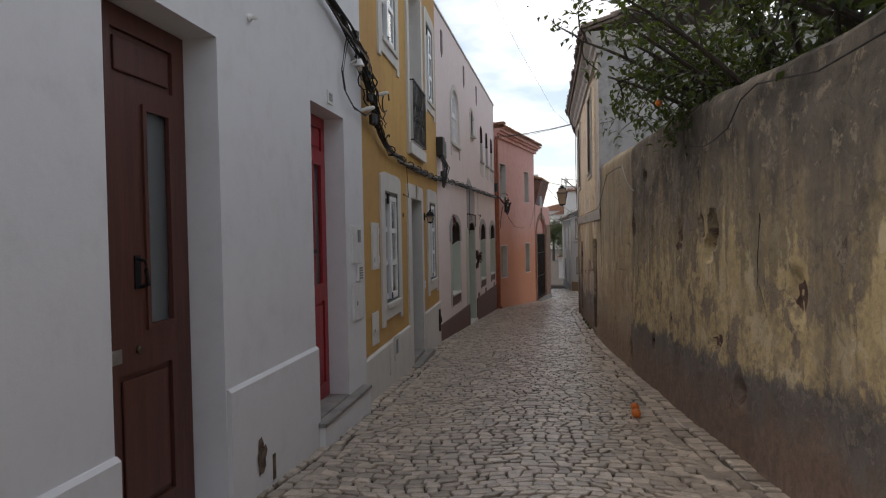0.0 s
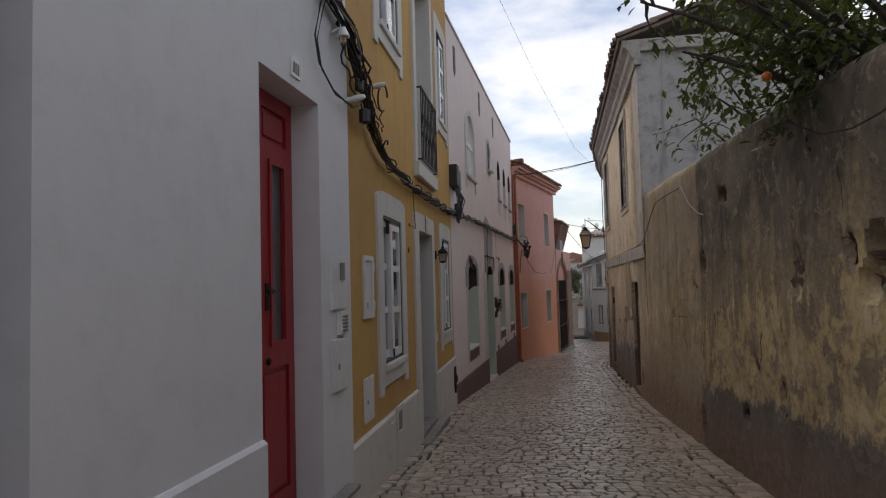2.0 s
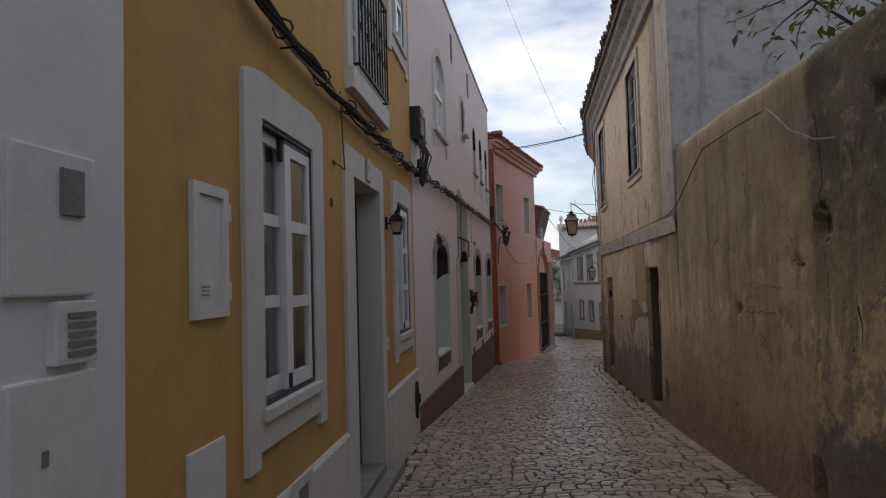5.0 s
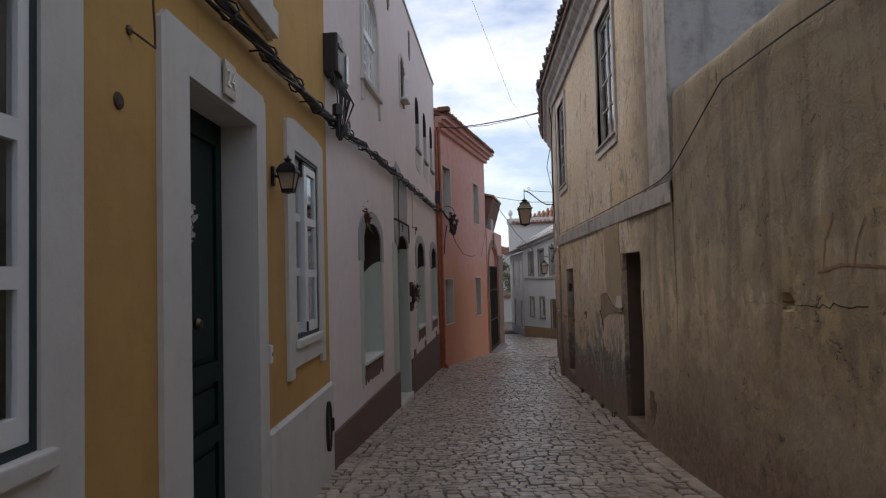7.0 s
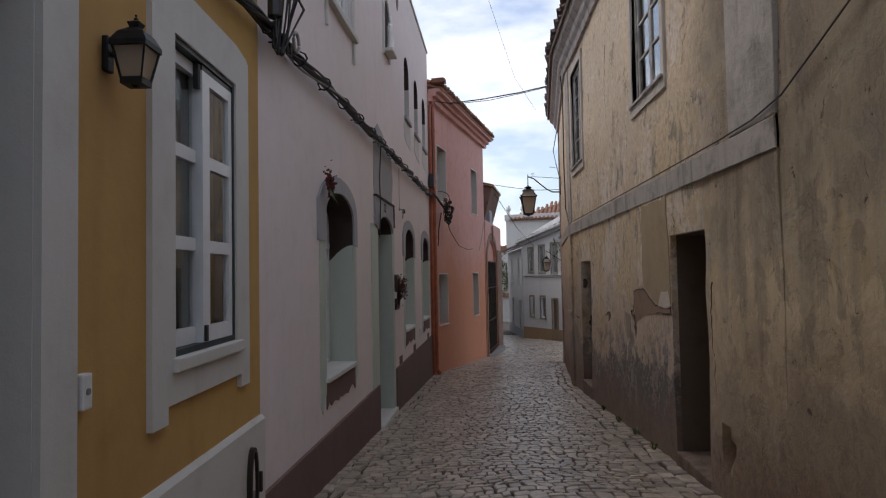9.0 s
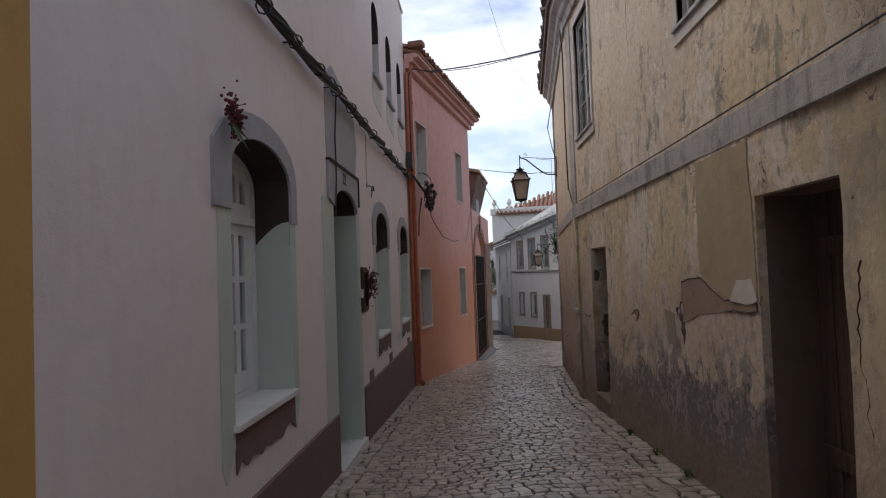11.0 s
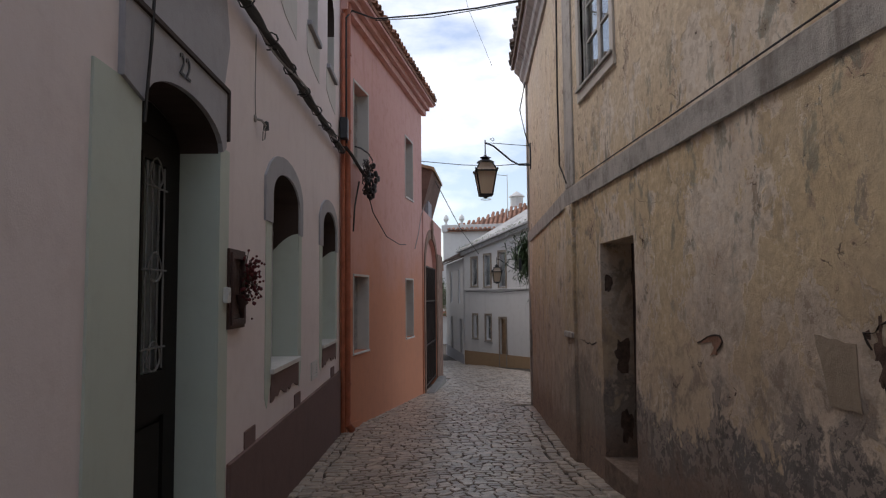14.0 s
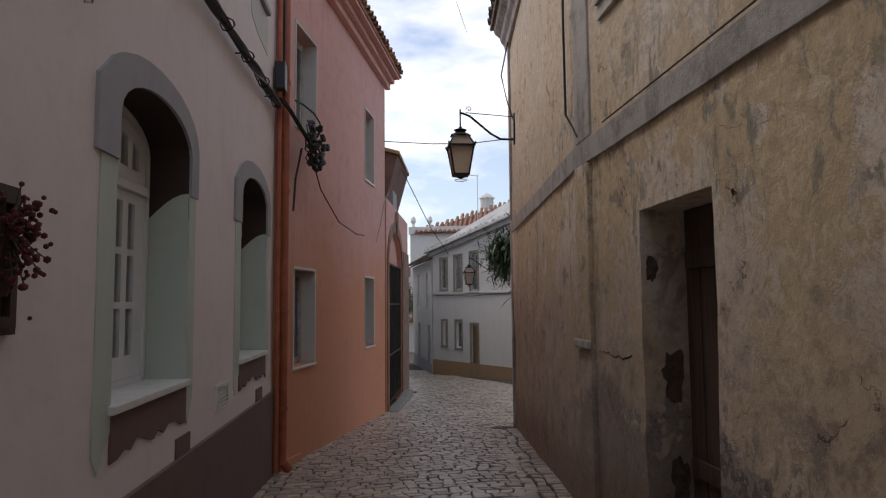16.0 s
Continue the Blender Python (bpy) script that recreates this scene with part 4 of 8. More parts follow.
def sliding_window(h, q, label, curtain=None):
    """Two sliding sashes in a dark green frame: one runs behind, one in front."""
    s0, s1, z0, z1 = q
    bm = bmesh.new()
    eared(s0, s1, z0, z1, 0.225, 0.075, 0.2)(bm)
    w = part("window", bm, CREAM, h, label)
    bm = bmesh.new()
    ring(bm, rect(s0 + 0.001, s1 - 0.001, z0 + 0.001, z1 - 0.001), rect(s0 + 0.026, s1 - 0.026, z0 + 0.03, z1 - 0.026), -0.014, 0.1)
    part("outer_frame", bm, DARKGREEN, w, "dark green outer frame")
    a0, a1, b0, b1 = s0 + 0.027, s1 - 0.027, z0 + 0.031, z1 - 0.027
    c = a0 + (a1 - a0) * 0.44
    for x0, x1, y, z_hi, left, right in ((a0, c + 0.06, 0.03, b1 - 0.002, 0.03, 0.055), (c, a1, -0.008, b1 - 0.03, 0.095, 0.05)):
        bm = bmesh.new()
        bar, low, top = 0.064, 0.08, 0.06
        ph = (z_hi - b0 - low - top - 2 * bar) / 3
        holes = [(x0 + left, x1 - right, b0 + low + r * (ph + bar), b0 + low + r * (ph + bar) + ph, None) for r in range(3)]
        wall_mesh(bm, x0, x1, b0, z_hi, 0.036, holes)
        for v in bm.verts:
            v.co.y += y
        part("sash", bm, WHITEPVC, w)
        for g in holes:
            p = part("pane", boxed(g[0] - 0.004, g[1] + 0.004, y + 0.016, y + 0.021, g[2] - 0.004, g[3] + 0.004), PANE, w)
            p.visible_shadow = False
    part("track", boxed(c, a1, -0.006, 0.028, b1 - 0.026, b1 - 0.004), BLACKBOX, w, "dark upper sliding track")
    part("latch", boxed(c + 0.008, c + 0.04, -0.022, -0.009, b0 + 0.004, b0 + 0.085, bevel=0.004), BLACKBOX, w, "black sash latch")
    # this upper black block paints the dark gap above the rear sash's edge
    part("latch", boxed(c - 0.032, c - 0.002, 0.0, 0.029, b1 - 0.13, b1 - 0.005, bevel=0.004), BLACKBOX, w)
    if curtain:
        n = 28
        bm = bmesh.new()
        rows = [[bm.verts.new((a0 + (a1 - a0) * k / n, 0.17 + f * math.sin(k * 1.9 + g), z)) for k in range(n + 1)] for z, f, g in ((b1, 0.018, 0.0), ((b0 + b1) / 2, 0.022, 0.2), (b0, 0.028, 0.4))]
        for u, v in zip(rows, rows[1:]):
            for k in range(n):
                bm.faces.new((u[k], u[k + 1], v[k + 1], v[k]))
        part("curtain", bm, curtain, w, "beige net curtain behind the panes", True)
    part("sill", boxed(s0 - 0.03, s1 + 0.05, -0.055, 0.02, z0 - 0.062, z0 - 0.0005, bevel=0.008), CREAM, w)
    return w


sliding_window(yellow_house, YW1, "white sliding window with six panes and raised surround", CURTAIN)
sliding_window(yellow_house, YW2, "white sliding window with six panes beside a lantern", CURTAIN)
for q in (YU1, YU2):
    sliding_window(yellow_house, q, "white upper window in a raised surround")

# green door in its surround
bm = bmesh.new()
o = (YD[0] - 0.29, YD[1] + 0.19, -0.9, 2.30)
ring(bm, [(o[0], -0.75), (o[0], o[3] - 0.05), (o[0] + 0.05, o[3]), (o[1] - 0.05, o[3]), (o[1], o[3] - 0.05), (o[1], -0.85)],
     [(YD[0], -0.75), (YD[0], YD[3] - 0.04), (YD[0], YD[3]), (YD[1], YD[3]), (YD[1], YD[3] - 0.04), (YD[1], -0.85)], -0.026, 0.0, False)
part("door_surround", bm, CREAM, yellow_house, "whitish raised door surround")
slab(yellow_house, "door_lining", CREAM, YD[1] - 0.004, YD[1] - 0.0005, -0.46, YD[3], 0.0, 0.2)
slab(yellow_house, "door_lining", CREAM, YD[0] + 0.0005, YD[0] + 0.004, -0.46, YD[3], 0.0, 0.2)
slab(yellow_house, "door_lining", CREAM, YD[0] + 0.004, YD[1] - 0.004, YD[3] - 0.004, YD[3] - 0.0005, 0.0, 0.2)
mid = sY(10.51) - YD[0]
wide = YD[1] - YD[0]
green_door = panel_door(yellow_house, YD[0] + 0.004, YD[1] - 0.004, -0.46, 2.085, 0.2, GREENDOOR, "dark green double door with raised panels",
                        [(0.08, mid - 0.06, 0.14, 0.62), (0.08, mid - 0.06, 0.72, 0.98), (0.08, mid - 0.06, 1.1, 2.4), (mid + 0.07, wide - 0.1, 0.14, 0.62), (mid + 0.07, wide - 0.1, 0.72, 0.98), (mid + 0.07, wide - 0.1, 1.1, 2.4)])
slab(green_door, "meeting_strip", GREENDOOR, YD[0] + mid - 0.025, YD[0] + mid + 0.025, -0.44, 2.07, 0.175, 0.2, bevel=0.008)
for y in (10.33, 10.44, 10.575):
    k = part("knob", lathed([(0.02, 0), (0.012, 0.02), (0.03, 0.035), (0.034, 0.05), (0.024, 0.066), (0.0, 0.07)], 14), BRASS, green_door, "round brass door knob", True)
    k.matrix_local = Matrix.Translation((sY(y), 0.196, 0.885)) @ pose(0, 0, 0, 90)
slab(yellow_house, "door_sill", STEP, YD[0], YD[1], -0.9, -0.454, -0.034, 0.3)
solo("door_step", boxed(YD[0] - 0.3, YD[1] + 0.3, -0.16, -0.037, -1.0, -0.5, bevel=0.015), STEP, "low pale stone step below the green door", "step", F_YELLOW)
number_plate(F_YELLOW, sY(10.57), 2.205, "24", "cream ceramic number tile above the green door", w=0.17, h=0.19, size=0.14, mat=simple("tan_glazed_tile", (0.40, 0.35, 0.27), 0.35, 0.0, 0.2, 10.0, 0.05), ink=CERAMIC).matrix_world = at(F_YELLOW, sY(10.57), 2.205, -0.034)

# wreath of white flowers on the green door
rng = random.Random(5)
wreath = thing("wreath", at(F_YELLOW, sY(10.29), 1.40, 0.19), "round wreath of white paper flowers with green leaves", "wreath")
bm = bmesh.new()
for k in range(130):
    a = rng.uniform(0, 2 * math.pi)
    r = rng.uniform(0.09, 0.175)
    c = Vector((r * math.cos(a), -rng.uniform(0.0, 0.06), r * math.sin(a)))
    for j in range(5):
        d = Vector((rng.gauss(0, 1), rng.gauss(-0.6, 0.6), rng.gauss(0, 1))).normalized()
        u = d.cross(Vector((0.2, 0.9, 0.3))).normalized()
        p = [c, c + d * 0.022 + u * 0.021, c + d * 0.048, c + d * 0.022 - u * 0.021]
        bm.faces.new([bm.verts.new(v) for v in p])
part("flowers", bm, PETAL, wreath, "white paper flowers")
wreath.children[0]["kind"] = "stuff"
bm = bmesh.new()
for k in range(26):
    a = rng.uniform(0, 2 * math.pi)
    c = Vector((0.09 * math.cos(a), -0.04, 0.09 * math.sin(a)))
    d = Vector((rng.gauss(0, 1), -0.4, rng.gauss(0, 1))).normalized()
    u = d.cross(Vector((0, 1, 0.1))).normalized()
    bm.faces.new([bm.verts.new(v) for v in (c, c + d * 0.03 + u * 0.012, c + d * 0.06, c + d * 0.03 - u * 0.012)])
part("leaves", bm, LEAF, wreath, "green leaves in the middle")

# plinth of the yellow house, with vent and covers
for y0, y1 in ((6.93, 9.775), (11.285, 13.36)):
    bm = bmesh.new()
    prof = [(0.0, -1.2), (-0.03, -1.2), (-0.03, 0.11), (-0.012, 0.135), (0.0, 0.135)]
    a = [bm.verts.new((sY(y0), d, zz)) for d, zz in prof]
    b = [bm.verts.new((sY(y1), d, zz)) for d, zz in prof]
    bm.faces.new(a)
    bm.faces.new(b)
    for k in range(5):
        bm.faces.new((a[k], b[k], b[(k + 1) % 5], a[(k + 1) % 5]))
    part("plinth", bm, CREAM, yellow_house, "cream painted plinth")
v = thing("wall_vent", at(F_YELLOW, sY(8.64), 0.0, -0.03), "small square vent in the cream plinth", "vent")
part("frame", (lambda b: (ring(b, rect(-0.16, 0.16, -0.16, 0.16), rect(-0.1, 0.1, -0.1, 0.1), -0.015, 0.0), b)[1])(bmesh.new()), CREAM, v)
part("grille", boxed(-0.1, 0.1, -0.004, 0.0, -0.1, 0.1), GREYPART, v)
solo("inspection_cover", boxed(-0.12, 0.12, -0.012, 0.0, -0.17, 0.17, bevel=0.005), CREAM, "flush cream cover in the plinth", "cover", at(F_YELLOW, sY(8.3), -0.12, -0.03))
oval = thing("oval_cover", at(F_YELLOW, sY(13.06), -0.225, -0.031), "oval dark-rimmed iron cover with a white face, low on the plinth", "cover")
bm = bmesh.new()
egg = lambda f: [(0.075 * f * math.cos(a), 0.225 * (1 - (1 - f) * 0.4) * math.sin(a)) for a in np.linspace(0, 2 * math.pi, 25)[:-1]]
ring(bm, egg(1.0), egg(0.7), -0.03, 0.0)
part("rim", bm, GATEIRON, oval, "dark iron rim")
bm = bmesh.new()
prism(bm, egg(0.69), -0.012, 0.0)
part("face", bm, CREAM, oval)
part("hinge", boxed(0.07, 0.1, -0.045, 0.0, -0.06, 0.06, bevel=0.006), GATEIRON, oval)
part("lock", boxed(-0.02, 0.025, -0.02, -0.0125, -0.12, -0.03, bevel=0.004), GREYPART, oval)

t = thing("meter_cabinet", at(F_YELLOW, sY(7.6), 1.385), "framed white meter cabinet with a small label", "cabinet")
bm = bmesh.new()
ring(bm, rect(-0.19, 0.13, -0.28, 0.27), rect(-0.14, 0.085, -0.235, 0.225), -0.022, 0.0)
part("frame", bm, WHITEBOX, t)
part("door", boxed(-0.139, 0.084, -0.009, 0.0, -0.234, 0.224), WHITEBOX, t)
part("label", boxed(-0.11, -0.04, -0.0125, -0.0085, -0.2, -0.14), CERAMIC, t, "small printed label")
for k in range(3):
    part("label_bar", boxed(-0.105, -0.045, -0.0145, -0.012, -0.155 - 0.016 * k, -0.149 - 0.016 * k), GREYPART, t)
for z in (-0.17, 0.17):
    part("hinge", boxed(0.128, 0.145, -0.028, -0.002, z - 0.04, z + 0.04, bevel=0.004), WHITEBOX, t)
t = thing("meter_cabinet", at(F_YELLOW, sY(7.53), 0.41), "small white cover plate low on the yellow wall", "cabinet")
part("body", boxed(-0.16, 0.16, -0.014, 0.0, -0.19, 0.19, bevel=0.004), WHITEBOX, t)
part("lock", boxed(-0.1, -0.08, -0.026, -0.019, -0.03, 0.0), GREYPART, t)
t = thing("doorbell", at(F_YELLOW, sY(11.325), 0.632, 0.0), "small white door bell", "doorbell")
part("body", boxed(-0.03, 0.03, -0.035, 0.0, -0.06, 0.06, bevel=0.008), WHITEBOX, t)
part("button", lathed([(0.012, 0), (0.012, 0.006)], 10), GREYPART, t).matrix_local = Matrix.Translation((0, -0.034, 0.0)) @ pose(0, 0, 0, 90)


def pane_of(bm, a, zt, b, zb):
    """One flat pane of a lantern, wider at one end, with thickness."""
    c = [(-a * 0.95, -a, zt), (a * 0.95, -a, zt), (b * 0.95, -b, zb), (-b * 0.95, -b, zb)]
    f = [bm.verts.new(v) for v in c]
    g = [bm.verts.new((v[0] * 0.97, v[1] * 0.97, v[2])) for v in c]
    bm.faces.new(f)
    bm.faces.new(g[::-1])
    for i in range(4):
        bm.faces.new((f[i], g[i], g[(i + 1) % 4], f[(i + 1) % 4]))


def lantern_body(t, w, h, mat=IRON, glass_roof=False):
    """A four-sided lantern hanging from z = 0 down to -h, wider at the head; the big ones have glass in the roof too."""
    a, b = w / 2, w * 0.30
    zs, zb = -h * 0.36, -h * 0.92
    q = math.sqrt(2)
    if glass_roof:
        part("roof", lathed([(0.03 * q * w, 0.0), (0.2 * w * q, -h * 0.04), (0.12 * w * q, -h * 0.08), (0.3 * w * q, -h * 0.14), (0.32 * w * q, -h * 0.16)], 8, turn=math.pi / 8), mat, t)
        part("rim", lathed([(0.52 * w * q, zs), (0.55 * w * q, zs), (0.55 * w * q, zs - 0.025), (0.5 * w * q, zs - 0.025)], 4, turn=math.pi / 4), mat, t)
        for k in range(4):
            bm = bmesh.new()
            pane_of(bm, w * 0.28, -h * 0.15, w * 0.48, zs)
            p = part("roof_pane", bm, LAMPGLASS, t)
            p.matrix_local = pose(0, 0, 0, 0, 0, 90 * k)
            p.visible_shadow = False
        for sx, sy in ((1, 1), (1, -1), (-1, 1), (-1, -1)):
            part("hip_bar", tubed([(sx * w * 0.28, sy * w * 0.28, -h * 0.15), (sx * w * 0.5, sy * w * 0.5, zs)], 0.01 * w / 0.3, 4), mat, t)
            part("corner_knob", lathed([(0.012, 0), (0.016, 0.02), (0.004, 0.045)], 6, (sx * w * 0.54, sy * w * 0.54, zs)), mat, t)
    else:
        part("roof", lathed([(0.03 * q * w, 0.0), (0.2 * w * q, -h * 0.05), (0.14 * w * q, -h * 0.12), (0.36 * w * q, -h * 0.2), (0.40 * w * q, -h * 0.22), (0.56 * w * q, zs), (0.56 * w * q, zs - 0.02)], 4, turn=math.pi / 4), mat, t)
    part("finial", lathed([(0.0, 0.09 * h), (0.04 * w, 0.07 * h), (0.02 * w, 0.04 * h), (0.07 * w, 0.02 * h), (0.07 * w, -0.02 * h)][::-1], 10), mat, t, smooth=True)
    zt = zs - 0.02
    for sx, sy in ((1, 1), (1, -1), (-1, 1), (-1, -1)):
        part("post", tubed([(sx * a * 0.98, sy * a * 0.98, zt), (sx * b, sy * b, zb)], 0.012 * w / 0.3, 4), mat, t)
    part("base", lathed([(b * q * 1.12, zb + 0.012), (b * q * 1.12, zb - 0.012), (b * 0.5, zb - 0.05 * h), (b * 0.25, -h)], 4, turn=math.pi / 4), mat, t)
    for k in range(4):
        bm = bmesh.new()
        pane_of(bm, a * 0.95, zt, b * 0.96, zb + 0.01)
        p = part("pane", bm, LAMPGLASS, t)
        p.matrix_local = pose(0, 0, 0, 0, 0, 90 * k)
        p.visible_shadow = False


wall_lantern = thing("wall_lantern", at(F_YELLOW, sY(11.49), 1.948, -0.115), "black iron wall lantern with milky panes", "lantern")
lantern_body(wall_lantern, 0.118, 0.25)
part("arm", tubed([(0, 0.1, -0.12), (0, 0.07, -0.13), (0, 0.05, -0.1)], 0.012, 6), IRON, wall_lantern)
part("wall_plate", boxed(-0.025, 0.025, 0.092, 0.115, -0.19, -0.06, bevel=0.006), IRON, wall_lantern)

# balcony of the upper door
slab(yellow_house, "door_surround", CREAM, YUD[0] - 0.17, YUD[0], 2.75, 5.8, -0.035, 0.0)
slab(yellow_house, "door_surround", CREAM, YUD[1], YUD[1] + 0.17, 2.75, 5.8, -0.035, 0.0)
slab(yellow_house, "balcony_sill", CREAM, YUD[0] - 0.16, YUD[1] + 0.16, 2.76, 2.94, -0.075, 0.0, "whitish stone balcony sill", 0.01)
slab(yellow_house, "door_lining", CREAM, YUD[1] - 0.004, YUD[1] - 0.0005, 2.95, YUD[3], 0.0, 0.28)
slab(yellow_house, "door_lining", CREAM, YUD[0] + 0.0005, YUD[0] + 0.004, 2.95, YUD[3], 0.0, 0.28)
sash_window(yellow_house, YUD[0] + 0.005, YUD[1] - 0.005, 2.955, YUD[3], 0.2, 2, 4, WHITEPVC, name="balcony_door", label="white glazed balcony door")
rail = thing("balcony_railing", at(F_YELLOW, 0), "black wrought iron balcony railing with scrolls", "railing")
r0, r1, rz0, rz1 = YUD[0] - 0.02, YUD[1] + 0.02, 2.97, 3.92
for z in (rz0 + 0.02, rz1):
    part("rail", boxed(r0, r1, -0.1, -0.075, z - 0.012, z + 0.012), IRON, rail)
for z in (rz0 + 0.02, rz1):
    for x in (r0, r1 - 0.02):
        part("bracket", boxed(x, x + 0.02, -0.075, 0.0, z - 0.01, z + 0.01), IRON, rail)
n = 11
for k in range(n):
    x = r0 + 0.01 + (r1 - r0 - 0.02) * k / (n - 1)
    part("baluster", boxed(x - 0.007, x + 0.007, -0.095, -0.081, rz0 + 0.03, rz1 - 0.012), IRON, rail)
for k in range(5):
    x = r0 + 0.12 + (r1 - r0 - 0.24) * k / 4
    for sgn in (-1, 1):
        pts = [(x + sgn * 0.05 * math.cos(a * 0.45) * (1 - a / 16), -0.088, (rz0 + rz1) / 2 + sgn * (0.09 + 0.075 * math.sin(a * 0.45))) for a in range(13)]
        part("scroll", tubed(pts, 0.007, 5), IRON, rail)

# electricity boxes on the corner of the yellow and the pink house
t = thing("junction_box", at(F_PINK, 0.07, 3.3), "black cable junction box on the wall corner", "junction box")
part("body", boxed(-0.13, 0.1, -0.16, -0.001, -0.19, 0.2, bevel=0.02), BLACKBOX, t)
part("clip", boxed(-0.1, 0.07, -0.172, -0.158, 0.06, 0.1), GREYPART, t)
t = thing("junction_box", at(F_PINK, 0.36, 3.27), "black and grey cable junction box on the pink wall", "junction box")
part("body", boxed(-0.13, 0.14, -0.13, -0.001, -0.18, 0.19, bevel=0.02), BLACKBOX, t)
part("cover", boxed(0.03, 0.125, -0.145, -0.128, -0.15, 0.15, bevel=0.008), STEEL, t, "grey metal cover")

# ======== pink house ========
def drip_band(s0, s1, z0, z1, bottom, depth=0.008):
    """A strip of paint whose lower edge drips."""
    bm = bmesh.new()
    n = 14
    rr = random.Random(int(s0 * 100))
    pts = [(s0, z1), (s1, z1)]
    for k in range(n + 1):
        x = s1 - (s1 - s0) * k / n
        pts.append((x, z0 - (bottom * rr.random() if k not in (0, n) else bottom)))
    prism(bm, pts, -depth, 0.0)
    return bm


for s0, s1 in ((0.0, PD[0] - 0.06), (PD[1] + 0.25, sP(24.49))):
    part("plinth", boxed(s0, s1, -0.03, 0.0, -2.2, -0.385, bevel=0.006), BROWN, pink_house, "dark brown painted plinth")
for s0 in (sP(19.45), sP(21.2), sP(23.6)):
    part("paint_patch", boxed(s0, s0 + 0.28, -0.012, 0.0, -0.384, -0.26), BROWN, pink_house)


def casement(h, s0, s1, z0, spring, top, d, label):
    """An arched white casement pair: arched head with small lights, two leaves of six panes."""
    bm = bmesh.new()
    ring(bm, arch(s0, s1, z0, spring, top), arch(s0 + 0.05, s1 - 0.05, z0 + 0.05, spring, top - 0.05), d, d + 0.07, False)
    box(bm, s0 + 0.05, s1 - 0.05, d, d + 0.07, z0, z0 + 0.05)
    w = part("window", bm, WHITEPVC, h, label)
    zh = spring - 0.245
    part("transom", boxed(s0 + 0.051, s1 - 0.051, d - 0.02, d + 0.07, zh - 0.03, zh + 0.03, bevel=0.006), WHITEPVC, w)
    # head: a board with five small lights under the arch
    bm = bmesh.new()
    c = (s0 + s1) / 2
    a = (s1 - s0) / 2 - 0.055
    wide = (s1 - s0) / 1.17
    lights = [(c + (k * 0.18 - 0.055) * wide, c + (k * 0.18 + 0.055) * wide) for k in (-2, -1, 0, 1, 2)]
    def crown(x):
        return spring + (top - 0.06 - spring) * math.sqrt(max(0.0, 1 - ((x - c) / (a + 0.01)) ** 2))
    xs = sorted({s0 + 0.06, s1 - 0.06, *[v for l in lights for v in l]})
    for x0, x1 in zip(xs, xs[1:]):
        m0 = (x0 + x1) / 2
        lit = any(l[0] < m0 < l[1] for l in lights)
        t0, t1 = crown(x0), crown(x1)
        if lit:
            lo, h0, h1 = zh + 0.12, t0 - 0.1, t1 - 0.1
            prism(bm, [(x0, zh + 0.03), (x1, zh + 0.03), (x1, lo), (x0, lo)], d + 0.01, d + 0.05)
            prism(bm, [(x0, h0), (x1, h1), (x1, t1), (x0, t0)], d + 0.01, d + 0.05)
            sub = bmesh.new()
            prism(sub, [(x0, lo), (x1, lo), (x1, h1), (x0, h0)], d + 0.03, d + 0.034)
            p = part("pane", sub, PANE, w)
            p.visible_shadow = False
        else:
            prism(bm, [(x0, zh + 0.03), (x1, zh + 0.03), (x1, t1), (x0, t0)], d + 0.01, d + 0.05)
    bmesh.ops.remove_doubles(bm, verts=bm.verts[:], dist=0.0005)
    part("head_board", bm, WHITEPVC, w)
    for x0, x1, sign in ((s0 + 0.052, c - 0.002, -1), (c + 0.002, s1 - 0.052, 1)):
        z_lo, z_hi = z0 + 0.052, zh - 0.032
        g0, g1 = z0 + 0.19, z_hi - 0.07
        ph = (g1 - g0 - 0.084) / 3
        holes = []
        for near in (0.085 * wide, 0.27 * wide):
            xa, xb = sorted((c + sign * near, c + sign * (near + 0.102 * wide)))
            for ri in range(3):
                za = g0 + ri * (ph + 0.042)
                holes.append((xa, xb, za, za + ph, None))
        bm = bmesh.new()
        wall_mesh(bm, x0, x1, z_lo, z_hi, 0.04, holes)
        for v in bm.verts:
            v.co.y += d + 0.012
        part("casement", bm, WHITEPVC, w)
        for q in holes:
            p = part("pane", boxed(q[0] - 0.003, q[1] + 0.003, d + 0.03, d + 0.034, q[2] - 0.003, q[3] + 0.003), PANE, w)
            p.visible_shadow = False
    part("meeting_strip", boxed(c - 0.02, c + 0.02, d - 0.006, d + 0.011, z0 + 0.055, zh - 0.034, bevel=0.004), WHITEPVC, w)
    return w


